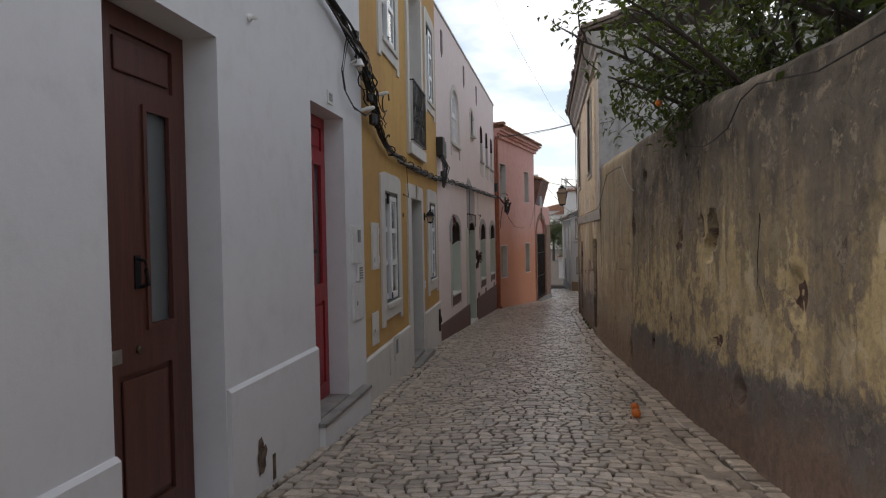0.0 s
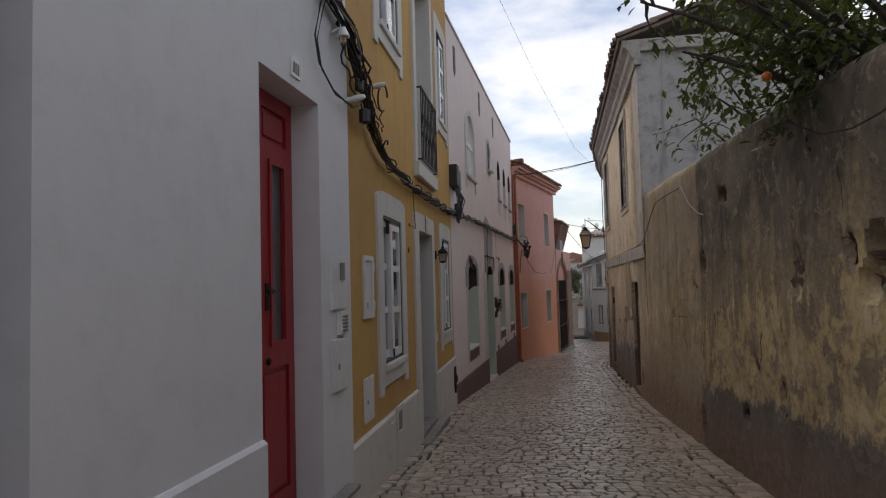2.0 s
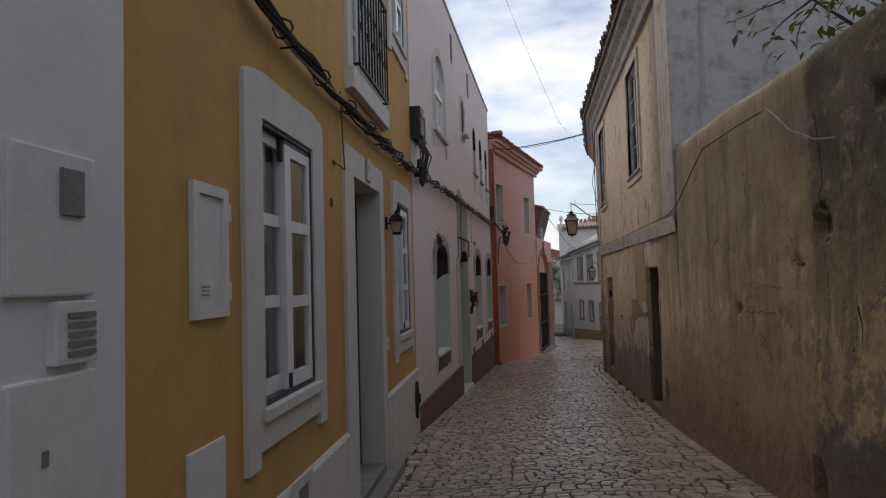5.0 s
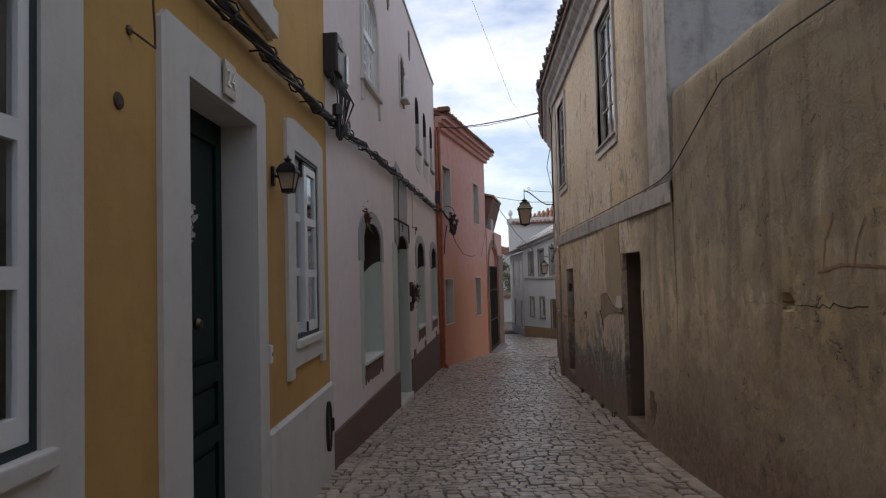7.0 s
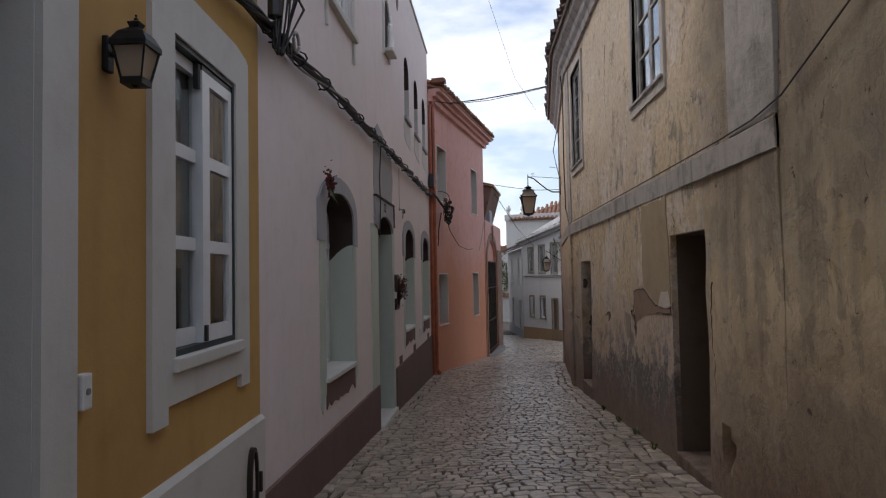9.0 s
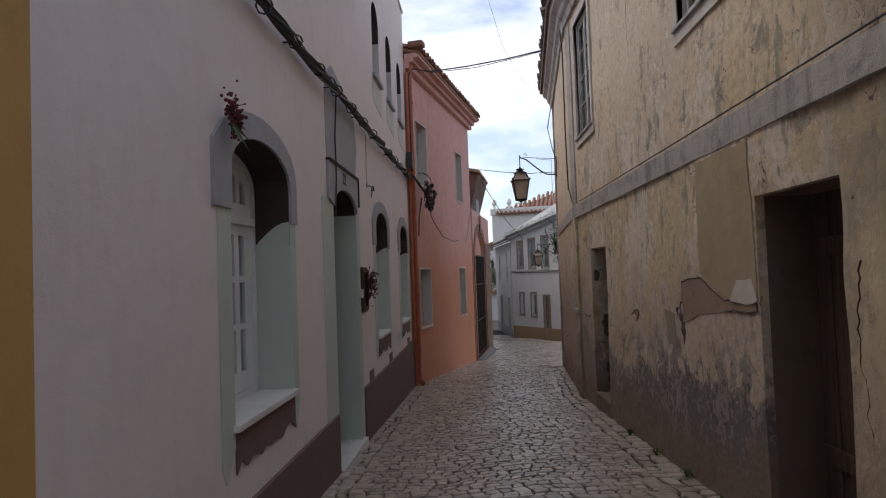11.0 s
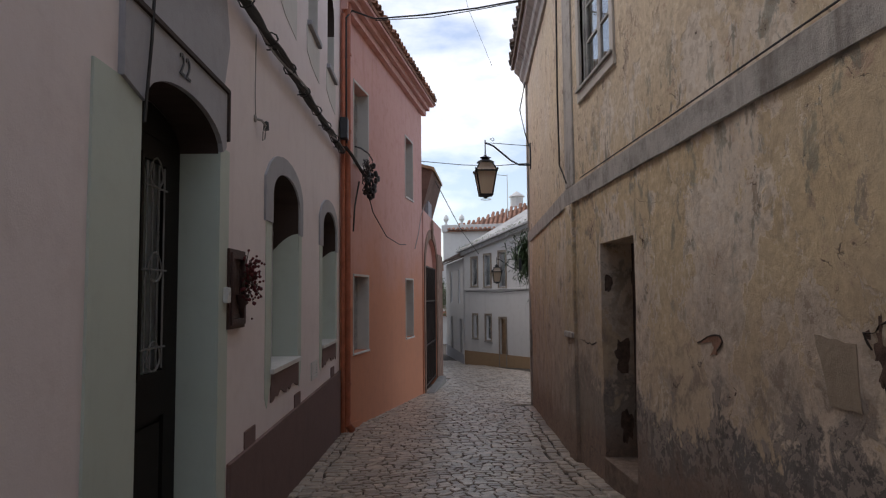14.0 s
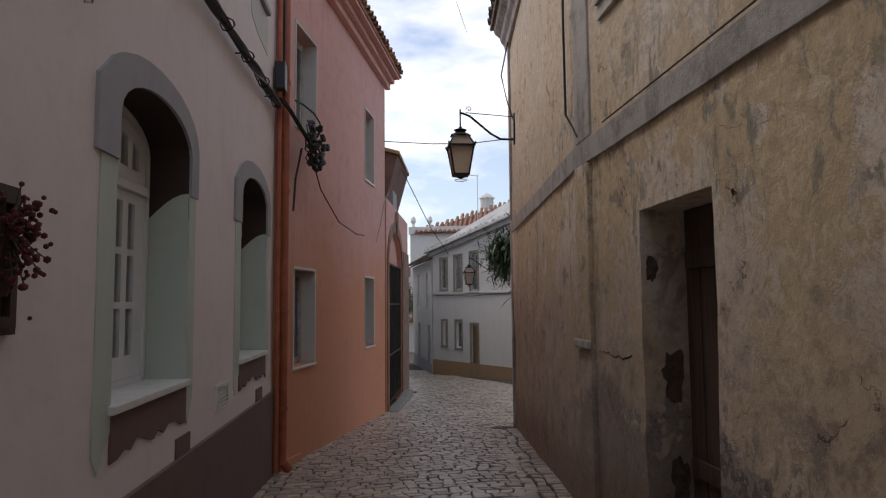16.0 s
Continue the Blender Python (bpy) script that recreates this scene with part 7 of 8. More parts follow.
rng = random.Random(11)
LINE = [(1.0, 4.4), (3.0, 4.2), (4.6, 3.95), (5.57, 3.66), (6.3, 3.53), (6.75, 3.42), (7.05, 3.28), (7.36, 3.1), (7.5, 2.92), (7.69, 2.76), (8.0, 2.65), (8.5, 2.6), (9.25, 2.565), (10.6, 2.575), (12.6, 2.61), (13.4, 2.67), (16.3, 2.74), (19.0, 2.78), (22.0, 2.82), (24.35, 2.86)]
ly, lz = [p[0] for p in LINE], [p[1] for p in LINE]
bundle = thing("cable_bundle", Matrix.Identity(4), "thick untidy bundle of black cables along the house fronts", "cables")
for c in range(14):
    pts = []
    ph = rng.uniform(0, 6.28)
    rad = rng.uniform(0.010, 0.036)
    for k in range(190):
        y = 1.0 + (24.35 - 1.0) * k / 189
        loose = 1 + 1.2 * max(0.0, noise.noise(Vector((y * 0.9, c * 3.1, 0)))) + (1.6 if 6.0 < y < 7.4 else 0.0) * abs(noise.noise(Vector((y * 1.3, c * 1.7, 3))))
        a = ph + y * (2.2 + 0.3 * (c % 4)) + 1.5 * noise.noise(Vector((y * 0.7, c, 4)))
        pts.append((left_x(y) + 0.075 + rad * loose * math.cos(a), y, float(np.interp(y, ly, lz)) + rad * loose * math.sin(a) - 0.02 * loose))
    part("cable", tubed(pts, 0.0095 if c % 3 else 0.007, 5), PALECABLE if c == 4 else CABLE, bundle, smooth=True)
for k in range(24):
    y = 7.6 + k * 0.72
    part("cable_tie", tubed([(left_x(y) + 0.075 + 0.056 * math.cos(a), y + 0.012 * math.sin(a * 2), float(np.interp(y, ly, lz)) - 0.02 + 0.056 * math.sin(a)) for a in np.linspace(0, 6.28, 9)], 0.008, 4), CABLE, bundle)
for k in range(14):
    y = 7.2 + k * 1.28
    z = float(np.interp(y, ly, lz)) - 0.05
    part("wall_spike", tubed([(left_x(y) - 0.01, y, z), (left_x(y) + 0.09, y - 0.01, z)], 0.007, 5), IRON, bundle)
# the tangle beside the white and yellow corner
tangle = thing("cable_tangle", Matrix.Identity(4), "hanging tangle of black cables with connectors", "cables")
for c in range(12):
    y0, z0 = 6.7 + rng.uniform(-0.2, 0.3), 3.42 + rng.uniform(-0.12, 0.15)
    y1, z1 = 7.5 + rng.uniform(-0.2, 0.25), 2.74 + rng.uniform(-0.06, 0.16)
    pts = []
    for k in range(18):
        f = k / 17
        sag = math.sin(f * math.pi)
        pts.append((-1.9 + 0.05 * rng.random() * sag + 0.02 * c / 12, y0 + (y1 - y0) * f + sag * (0.3 * math.sin(c * 1.7)) , z0 + (z1 - z0) * f - sag * 0.16 * math.cos(c * 2.3)))
    part("cable", tubed(pts, rng.choice((0.006, 0.008, 0.010)), 5), CABLE, tangle, smooth=True)
for y, z, r in ((7.05, 3.02, 0.04), (7.18, 2.8, 0.05), (6.5, 3.52, 0.05), (7.0, 3.25, 0.035)):
    part("connector", lathed([(0.2 * r, -1.4 * r), (r, -r), (r, r), (0.3 * r, 1.3 * r)], 8, (-1.885, y, z)), BLACKBOX, tangle)
for k, (y, z, r) in enumerate(((7.72, 3.1, 0.15), (7.78, 2.68, 0.05))):
    part("loop", tubed([(-1.87 + 0.02 * math.sin(a), y + r * math.cos(a), z + r * 0.75 * math.sin(a)) for a in np.linspace(0.4, 5.4, 18)], 0.009, 5), CABLE, tangle)
part("drop_cable", tubed([(-1.9, 6.32, 3.5), (-1.9, 6.22, 3.35), (-1.91, 6.13, 3.1), (-1.91, 6.2, 2.93), (-1.9, 6.46, 2.81), (-1.87, 6.8, 2.77), (-1.86, 7.0, 2.86)], 0.007, 6), CABLE, tangle, smooth=True)
part("drop_cable", tubed([(-1.9, 6.36, 3.48), (-1.9, 6.25, 3.3), (-1.91, 6.17, 3.08), (-1.91, 6.25, 2.9), (-1.9, 6.5, 2.79), (-1.87, 6.82, 2.79)], 0.005, 6), CABLE, tangle, smooth=True)
for y, z in ((6.86, 2.84), (7.5, 3.13)):
    t = thing("insulator", pose(-1.96, y, z, 0, 80, 0), "white porcelain cable insulator on an iron arm", "insulator")
    part("body", lathed([(0.016, 0), (0.028, 0.04), (0.02, 0.07), (0.028, 0.1), (0.022, 0.16), (0.012, 0.18)], 12), CERAMIC, t, smooth=True)
t = thing("wall_lamp", pose(-1.95, 6.55, 3.25), "small white bulkhead lamp with a glass bulb", "lamp")
part("shade", lathed([(0.02, 0.05), (0.03, 0.035), (0.05, -0.01), (0.047, -0.016)], 14, (0.1, 0, 0)), CERAMIC, t, smooth=True)
part("bulb", lathed([(0.0, -0.07), (0.02, -0.06), (0.026, -0.04), (0.02, -0.014)], 12, (0.1, 0, 0)), LAMPGLASS, t, smooth=True)
part("arm", tubed([(0.0, 0, 0.02), (0.06, 0, 0.05), (0.12, 0, 0.05)], 0.012, 6), CERAMIC, t)
# loose cables between the boxes and the bundle at the yellow and pink corner
corner = thing("cable_tangle", Matrix.Identity(4), "loose loops of black cable below the junction boxes", "cables")
for c in range(9):
    y0, y1 = 13.3 + 0.045 * c, 13.1 + rng.uniform(0.0, 0.6)
    low = 2.62 - rng.uniform(0.0, 0.2)
    part("cable", tubed([(-2.1, y0, 3.14), (-2.06 + 0.01 * c, y0 + rng.gauss(0, 0.04), 2.9), (-2.05, (y0 + y1) / 2 + rng.gauss(0, 0.05), low), (-2.07, y1 + 0.08, low + 0.04), (-2.09, y1 + 0.15, 2.68)], rng.choice((0.006, 0.008, 0.01)), 5), CABLE, corner, smooth=True)
part("connector", lathed([(0.03, -0.06), (0.05, -0.05), (0.05, 0.05), (0.03, 0.06)], 8, (-2.06, 13.32, 2.74)), BLACKBOX, corner)
part("coil", tubed([(-2.04, 13.75 + 0.07 * math.cos(a), 2.67 + 0.07 * math.sin(a)) for a in np.linspace(0, 6.1, 15)], 0.012, 6), PALECABLE, corner, smooth=True)
# tangle at the pink and orange corner
drop = thing("cable_drop", Matrix.Identity(4), "thin black cable hanging beside the arched door", "cables")
part("cable", tubed([(left_x(17.75) + 0.05, 17.75, 2.72), (left_x(17.75) + 0.03, 17.74, 2.3), (left_x(17.7) + 0.05, 17.66, 1.9), (left_x(17.7) + 0.04, 17.62, 1.5)], 0.008, 5), CABLE, drop)
knot = thing("cable_tangle", Matrix.Identity(4), "knot of cables and black connectors at the downpipe", "cables")
K = Vector((-1.52, 25.0, 2.56))
for c in range(12):
    a0 = rng.uniform(0, 6.28)
    r = rng.uniform(0.12, 0.42)
    part("cable", tubed([K + Vector((rng.uniform(-0.02, 0.1), r * math.cos(a0 + a) * 0.9, r * 0.8 * math.sin(a0 + a))) for a in np.linspace(0, rng.uniform(2, 5), 12)], 0.008, 5), CABLE, knot, smooth=True)
for c in range(6):
    w = Vector((rng.uniform(0, 0.04), rng.gauss(0, 0.02), rng.gauss(0, 0.03)))
    part("cable", tubed([Vector(q) + w for q in ((-1.76, 24.15, 2.87), (-1.69, 24.4, 2.8), (-1.62, 24.65, 2.7), (-1.56, 24.85, 2.62), (-1.5, 25.02, 2.54))], 0.011, 6), CABLE, knot, smooth=True)
for c in range(24):
    p = K + Vector((rng.uniform(0.03, 0.2), rng.gauss(0.05, 0.25), rng.gauss(-0.06, 0.16)))
    cap = part("connector", lathed([(0.014, -0.05), (0.03, -0.045), (0.034, 0.0), (0.028, 0.04), (0.01, 0.05)], 8), BLACKBOX, knot, smooth=True)
    cap.matrix_local = Matrix.Translation(p) @ pose(0, 0, 0, rng.uniform(-80, 80), rng.uniform(-60, 60), 0)
    part("cable", tubed([K + Vector((0.02, 0, 0)), (K + p) / 2 + Vector((0.05, rng.gauss(0, 0.05), rng.gauss(0.02, 0.05))), p], 0.006, 5), CABLE, knot)
part("loop", tubed([(-1.62, 24.45, 2.95), (-1.56, 24.75, 2.99), (-1.47, 25.15, 3.0), (-1.42, 25.4, 2.95), (-1.41, 25.45, 2.86), (-1.44, 25.32, 2.74), (-1.48, 25.15, 2.64)], 0.012, 6), CABLE, knot, smooth=True)
part("hanging_wire", tubed([K, (-1.42, 25.6, 2.1), (-1.22, 26.4, 1.76), (-1.0, 27.5, 1.70), (-0.88, 28.2, 1.75)], 0.009, 5), CABLE, knot)
part("hanging_wire", tubed([(-1.6, 24.95, 2.5), (-1.66, 24.85, 2.1), (-1.68, 24.8, 1.7)], 0.014, 5), CABLE, knot)
part("hanging_wire", tubed([(-0.68, 29.3, 1.75), (-0.6, 29.7, 2.1), (-0.52, 30.1, 2.6), (-0.42, 30.5, 2.9)], 0.009, 5), PALECABLE, knot)
t = thing("junction_box", pose(-1.79, 24.38, 3.2), "small black cable junction box at the corner", "junction box")
part("body", boxed(-0.05, 0.07, -0.1, 0.1, -0.16, 0.16, bevel=0.015), BLACKBOX, t)
riser = thing("cable_riser", Matrix.Identity(4), "black cable rising to the eave and over the street", "cables")
part("cable", tubed([(-1.75, 24.45, 3.0), (-1.76, 24.45, 4.2), (-1.76, 24.45, 4.95), (-1.68, 24.6, 5.12), (-1.35, 25.0, 5.17), (-0.6, 25.0, 5.24), (0.3, 25.0, 5.37), (1.2, 25.0, 5.55)], 0.014, 6), CABLE, riser, smooth=True)
part("cable", tubed([(-1.35, 25.02, 5.15), (-0.4, 25.0, 5.21), (0.4, 25.0, 5.36), (1.2, 25.0, 5.53)], 0.008, 5), CABLE, riser)
for pts, r in (([(-0.52, 30.4, 3.95), (0.4, 29.2, 3.62), (1.0, 28.3, 3.42), (1.6, 27.4, 3.3)], 0.009), ([(-0.05, 33.0, 3.9), (1.0, 37.0, 2.9), (2.0, 41.0, 2.35)], 0.012), ([(-2.0, 16.0, 9.0), (-0.8, 22.0, 7.6), (0.4, 27.5, 6.5), (1.2, 30.0, 6.2)], 0.004), ([(1.5, 27.3, 4.9), (1.42, 27.5, 4.4), (1.5, 27.4, 3.9), (1.57, 27.2, 3.5)], 0.012)):
    solo("overhead_wire", tubed(pts, r, 5), CABLE, "thin black wire strung over the street", "wire", group="overhead wires")
# cable stapled to the old wall
pts = [(garden_x(y) - 0.012 + worn(garden_x(y), y, z), y, z) for y, z in ((2.8, 2.46), (3.46, 2.43), (4.1, 2.4), (4.9, 2.51), (5.2, 2.46), (5.5, 2.3), (5.85, 2.247), (6.18, 2.24), (6.57, 2.29), (7.24, 2.567), (7.5, 2.62))]
loose = [(garden_x(y) - 0.02 + worn(garden_x(y), y, z), y, z) for y, z in ((9.35, 2.05), (9.63, 2.1), (9.98, 2.24), (10.2, 2.4), (10.37, 2.5), (10.5, 2.5))]
run_on = [(garden_x(y) - 0.012 + worn(garden_x(y), y, z), y, z) for y, z in ((10.5, 2.5), (11.0, 2.51), (12.0, 2.5), (12.35, 2.36), (12.75, 2.2), (13.17, 2.04))]
run_on += [(1.062, y, z) for y, z in ((13.6, 1.99), (14.2, 1.975), (17.0, 1.97), (20.0, 1.968), (22.2, 1.97))]
for line, mat, label in ((pts, CABLE, "single black cable stapled along the old garden wall"), (loose, PALECABLE, "loose pale cable end hanging on the garden wall"), (run_on, CABLE, "single black cable running from the garden wall along the string course")):
    fine = []
    for a, b in zip(line, line[1:]):
        fine += [tuple(np.array(a) + (np.array(b) - np.array(a)) * k / 4) for k in range(4)]
    solo("wall_cable", tubed([(x - 0.012, y, z) for x, y, z in fine], 0.006, 5), mat, label, "cable", smooth=True)
solo("wall_cable", tubed([(1.06, 22.3, 2.02), (1.05, 22.6, 2.3), (1.03, 22.55, 3.2), (1.03, 22.5, 4.6), (1.0, 22.5, 5.0)], 0.012, 5), CABLE, "black cable rising beside the pilaster", "cable")

# two fallen oranges
for x, y, r in ((0.89, 7.05, 0.045), (0.86, 6.72, 0.048)):
    f = thing("orange", pose(x, y, ground_z(y) + r * 0.96, 20, 30, 0), "ripe orange lying on the cobbles", "fruit", "fallen oranges")
    bm = bmesh.new()
    bmesh.ops.create_icosphere(bm, subdivisions=3, radius=r, matrix=Matrix.Diagonal((1, 1, 0.94, 1)))
    part("fruit", bm, FRUIT, f, smooth=True)
    part("stalk", lathed([(0.006, 0), (0.004, 0.006)], 6, (0, 0, r * 0.93)), BARK, f)

# ======== orange tree behind the garden wall ========
def leaf_cloud(tr, tips, leaves, leaf_size, leaf_mat, rr):
    verts, faces = [], []
    for k in range(leaves):
        q, e = rr.choice(tips)
        c = q + Vector((rr.gauss(0, 0.06), rr.gauss(0, 0.06), rr.gauss(0, 0.06))) * (leaf_size / 0.08)
        d = (e * 0.5 + Vector((rr.gauss(0, 0.7), rr.gauss(0, 0.7), rr.gauss(-0.35, 0.5)))).normalized()
        u = d.cross(Vector((rr.gauss(0, 0.4), rr.gauss(0, 0.4), 1))).normalized()
        w = u.cross(d) * 0.12
        l = leaf_size * rr.uniform(0.6, 1.25)
        i = len(verts)
        verts += [c, c + d * l * 0.45 + u * l * 0.26 + w * l, c + d * l, c + d * l * 0.45 - u * l * 0.26 + w * l, c + d * l * 0.5]
        faces += [(i, i + 1, i + 4), (i + 1, i + 2, i + 4), (i, i + 4, i + 3), (i + 4, i + 2, i + 3)]
    me = bpy.data.meshes.new("crown")
    me.from_pydata(verts, [], faces)
    me.materials.append(leaf_mat)
    cr = new("crown", me)
    cr.parent = tr
    cr["kind"] = "stuff"


def tree(name, base, fork, thick, targets, leaves, leaf_size, leaf_mat, label, seed, fruit=0, twig=0.32, category="tree"):
    """Trunk, a bent limb to each target, twigs round the limbs' outer halves, a leaf cloud on the twigs."""
    rr = random.Random(seed)
    tr = thing(name, Matrix.Translation(base), label, category)
    fk = Vector((0, 0, fork))
    part("trunk", tubed([(0, 0, -0.3), (0.04, 0.03, fork * 0.5), fk], thick, 9, thick * 0.7), BARK, tr, smooth=True)
    tips = []
    bm = bmesh.new()
    for k, target in enumerate(targets):
        end = Vector(target) - Vector(base)
        mid = fk.lerp(end, 0.5) + Vector((rr.gauss(0, 0.15), rr.gauss(0, 0.15), rr.uniform(0.05, 0.3) * (end - fk).length * 0.5))
        pts = [fk * (1 - f) ** 2 + mid * 2 * f * (1 - f) + end * f * f for f in np.linspace(0, 1, 8)]
        part("limb", tubed(pts, thick * 0.38, 6, thick * 0.08), BARK, tr, smooth=True)
        for i in range(9):
            f = rr.uniform(0.45, 1.0)
            q = fk * (1 - f) ** 2 + mid * 2 * f * (1 - f) + end * f * f
            e = Vector((rr.gauss(0, 1), rr.gauss(0, 1), rr.gauss(0.0, 0.8))).normalized()
            tw = [q.copy()]
            for j in range(5):
                e = (e + Vector((rr.gauss(0, 0.3), rr.gauss(0, 0.3), rr.gauss(-0.08, 0.3)))).normalized()
                q = q + e * twig * 0.3
                tw.append(q.copy())
                if j:
                    tips.append((q.copy(), e.copy()))
            tube(bm, tw, thick * 0.12, 4, 0.003)
    t = part("twigs", bm, BARK, tr)
    t["kind"] = "stuff"
    leaf_cloud(tr, tips, leaves, leaf_size, leaf_mat, rr)
    for k in range(fruit):
        q, e = rr.choice(tips)
        bm = bmesh.new()
        bmesh.ops.create_icosphere(bm, subdivisions=2, radius=0.035, matrix=Matrix.Translation(q - Vector((0, 0, 0.05))))
        part("fruit", bm, FRUIT, tr, "small orange fruit", True)
    return tr


def over_wall(rr, y0, y1, n):
    """Points of the crown that leans over the garden wall: widest over the street in the middle."""
    out = []
    while len(out) < n:
        y = rr.uniform(y0, y1)
        reach = float(np.interp(y, [3.0, 5.0, 7.0, 8.0, 9.2, 10.6], [0.9, 0.5, 0.2, 0.35, 0.75, 1.15]))
        x = rr.uniform(reach + 0.1, 3.0)
        low = 2.95 + max(0.0, 1.3 - x) * 0.35
        z = rr.uniform(low, float(np.interp(y, [3, 8.5, 10.6], [4.7, 4.5, 3.3])))
        out.append((x, y, z))
    return out


rr = random.Random(5)
tree("orange_tree", (2.7, 6.9, ground_z(6.9)), 2.3, 0.12, over_wall(rr, 5.6, 8.4, 34), 7000, 0.095, LEAF, "leafy orange tree hanging over the garden wall", 21, 8)
tree("orange_tree", (2.5, 9.2, ground_z(9.2)), 2.2, 0.09, over_wall(rr, 8.4, 10.4, 14), 1500, 0.095, LEAF, "thin orange tree with light green shoots", 34, 2)
tree("orange_tree", (2.9, 4.4, ground_z(4.4)), 2.3, 0.12, over_wall(rr, 3.0, 5.6, 30), 6000, 0.095, LEAF, "dense orange tree close behind the garden wall", 47, 4)


def round_crown(base, r, h, n, seed):
    q = random.Random(seed)
    return [(base[0] + r * a * math.cos(t), base[1] + r * a * math.sin(t), base[2] + h + q.uniform(-0.5, 0.6) * r) for a, t in ((q.uniform(0.2, 1.0), q.uniform(0, 6.28)) for _ in range(n))]


# ======== down the street ========
FARSTONE = simple("tan_far_stone", (0.27, 0.22, 0.165), 0.85, 0.0, 0.3, 5.0, 0.3)
q_far = [("door", 41.68, 41.34, -2.25, -0.28), ("w", 43.27, 43.02, -1.14, -0.17), ("w", 42.5, 42.2, -1.2, -0.17), ("w", 43.34, 42.99, 1.1, 2.3), ("w", 42.55, 42.17, 1.05, 2.38), ("w", 41.69, 41.31, 1.0, 2.45)]
for kind, y0, y1, z0, z1 in q_far:
    s0, s1 = sF(y0), sF(y1)
    bm = bmesh.new()
    ring(bm, rect(s0 - 0.07, s1 + 0.07, z0 - 0.05, z1 + 0.08), rect(s0, s1, z0, z1), -0.025, 0.0)
    part("stone_surround", bm, FARSTONE, far_house)
    if kind == "door":
        panel_door(far_house, s0 + 0.003, s1 - 0.003, z0 + 0.003, z1 - 0.003, 0.08, simple("tan_door_paint", (0.24, 0.15, 0.08), 0.6), "tan wooden door", [(0.06, s1 - s0 - 0.06, 0.15, 0.9), (0.06, s1 - s0 - 0.06, 1.05, 1.85)])
    else:
        sash_window(far_house, s0 + 0.003, s1 - 0.003, z0 + 0.003, z1 - 0.003, 0.07, 1, 2 if z0 < 0 else 3, WHITEPVC if z0 < 0 else GREYWOOD, 0.02, 0.03, label="small paned window in a tan stone surround")
    part("sill", boxed(s0 - 0.09, s1 + 0.09, -0.05, 0.0, z0 - 0.09, z0 - 0.052), STEP, far_house)
part("plinth", boxed(0.0, 8.5, -0.02, 0.0, -3.2, -1.73), FAROCHRE, far_house, "ochre painted plinth")
part("string_moulding", boxed(-0.02, 8.5, -0.05, 0.0, 0.9, 0.97, bevel=0.01), FARWHITE, far_house)
bm = bmesh.new()
prism(bm, [(-0.1, far_top(-0.1) - 0.16), (8.5, far_top(8.5) - 0.16), (8.5, far_top(8.5)), (-0.1, far_top(-0.1))], -0.14, 0.0)
part("cornice", bm, GABLE, far_house, "weathered cornice")
bm = bmesh.new()
v = [bm.verts.new((s, d, far_top(s) + z)) for s, d, z in ((-0.25, -0.28, 0.0), (8.5, -0.28, 0.0), (8.5, 3.2, 2.6), (-0.25, 3.2, 0.2))]
w = [bm.verts.new(x.co + Vector((0, 0, 0.07))) for x in v]
bm.faces.new(v)
bm.faces.new(w)
for k in range(4):
    bm.faces.new((v[k], v[(k + 1) % 4], w[(k + 1) % 4], w[k]))
part("roof", bm, GABLE, far_house, "limewashed greyish roof")
part("cable", tubed([(0.2, -0.04, 0.85), (2.6, -0.04, 0.8), (4.4, -0.04, 0.88), (6.5, -0.04, 0.95)], 0.012, 5), CABLE, far_house)
# weeds growing in the gutter
bm = bmesh.new()
rng = random.Random(3)
for k in range(260):
    p = Vector((rng.uniform(-0.2, 6.0), -0.28 + rng.uniform(0, 0.1), 0))
    p.z = far_top(p.x) + 0.07
    d = Vector((rng.gauss(0, 0.5), rng.gauss(-0.1, 0.4), 1)).normalized() * rng.uniform(0.06, 0.2)
    bm.faces.new([bm.verts.new(v) for v in (p, p + d * 0.6 + Vector((0.02, 0, 0)), p + d)])
w = solo("roof_weeds", bm, FARLEAF, "dry weeds growing along a roof gutter", "weeds", F_FAR, kind="stuff")

# second house beyond, stepping back to the left
F_FAR2, _ = facade((1.25, 51.0), (1.62, 43.95))
far2 = house("house", F_FAR2, "narrow white house front beyond the bend", 7.0, 2.35, 6.0, FARWHITE, [(5.2, 5.9, 0.3, 1.9, None), (5.6, 6.4, -2.4, -0.4, None), (2.2, 3.0, -2.4, -0.4, None), (2.0, 2.8, 0.3, 1.9, None)], 0.3)
for s0, s1, z0, z1 in ((5.2, 5.9, 0.3, 1.9), (2.0, 2.8, 0.3, 1.9)):
    sash_window(far2, s0 + 0.003, s1 - 0.003, z0 + 0.003, z1 - 0.003, 0.05, 2, 3, WHITEPVC, 0.03, 0.04, label="white window")
for s0, s1 in ((5.6, 6.4), (2.2, 3.0)):
    panel_door(far2, s0 + 0.003, s1 - 0.003, -2.397, -0.403, 0.1, BLACKDOOR, "dark door", [(0.1, 0.6, 0.2, 1.8)])
part("plinth", boxed(0.0, 7.0, -0.02, 0.0, -3.2, -1.95), GREY, far2)
tile_roof(far2, F_FAR2, -0.2, 7.1, -0.3, 2.4, 0.36, 7, OLDTILE, 0.26, 0.42, seed=9, jitter=0.02)

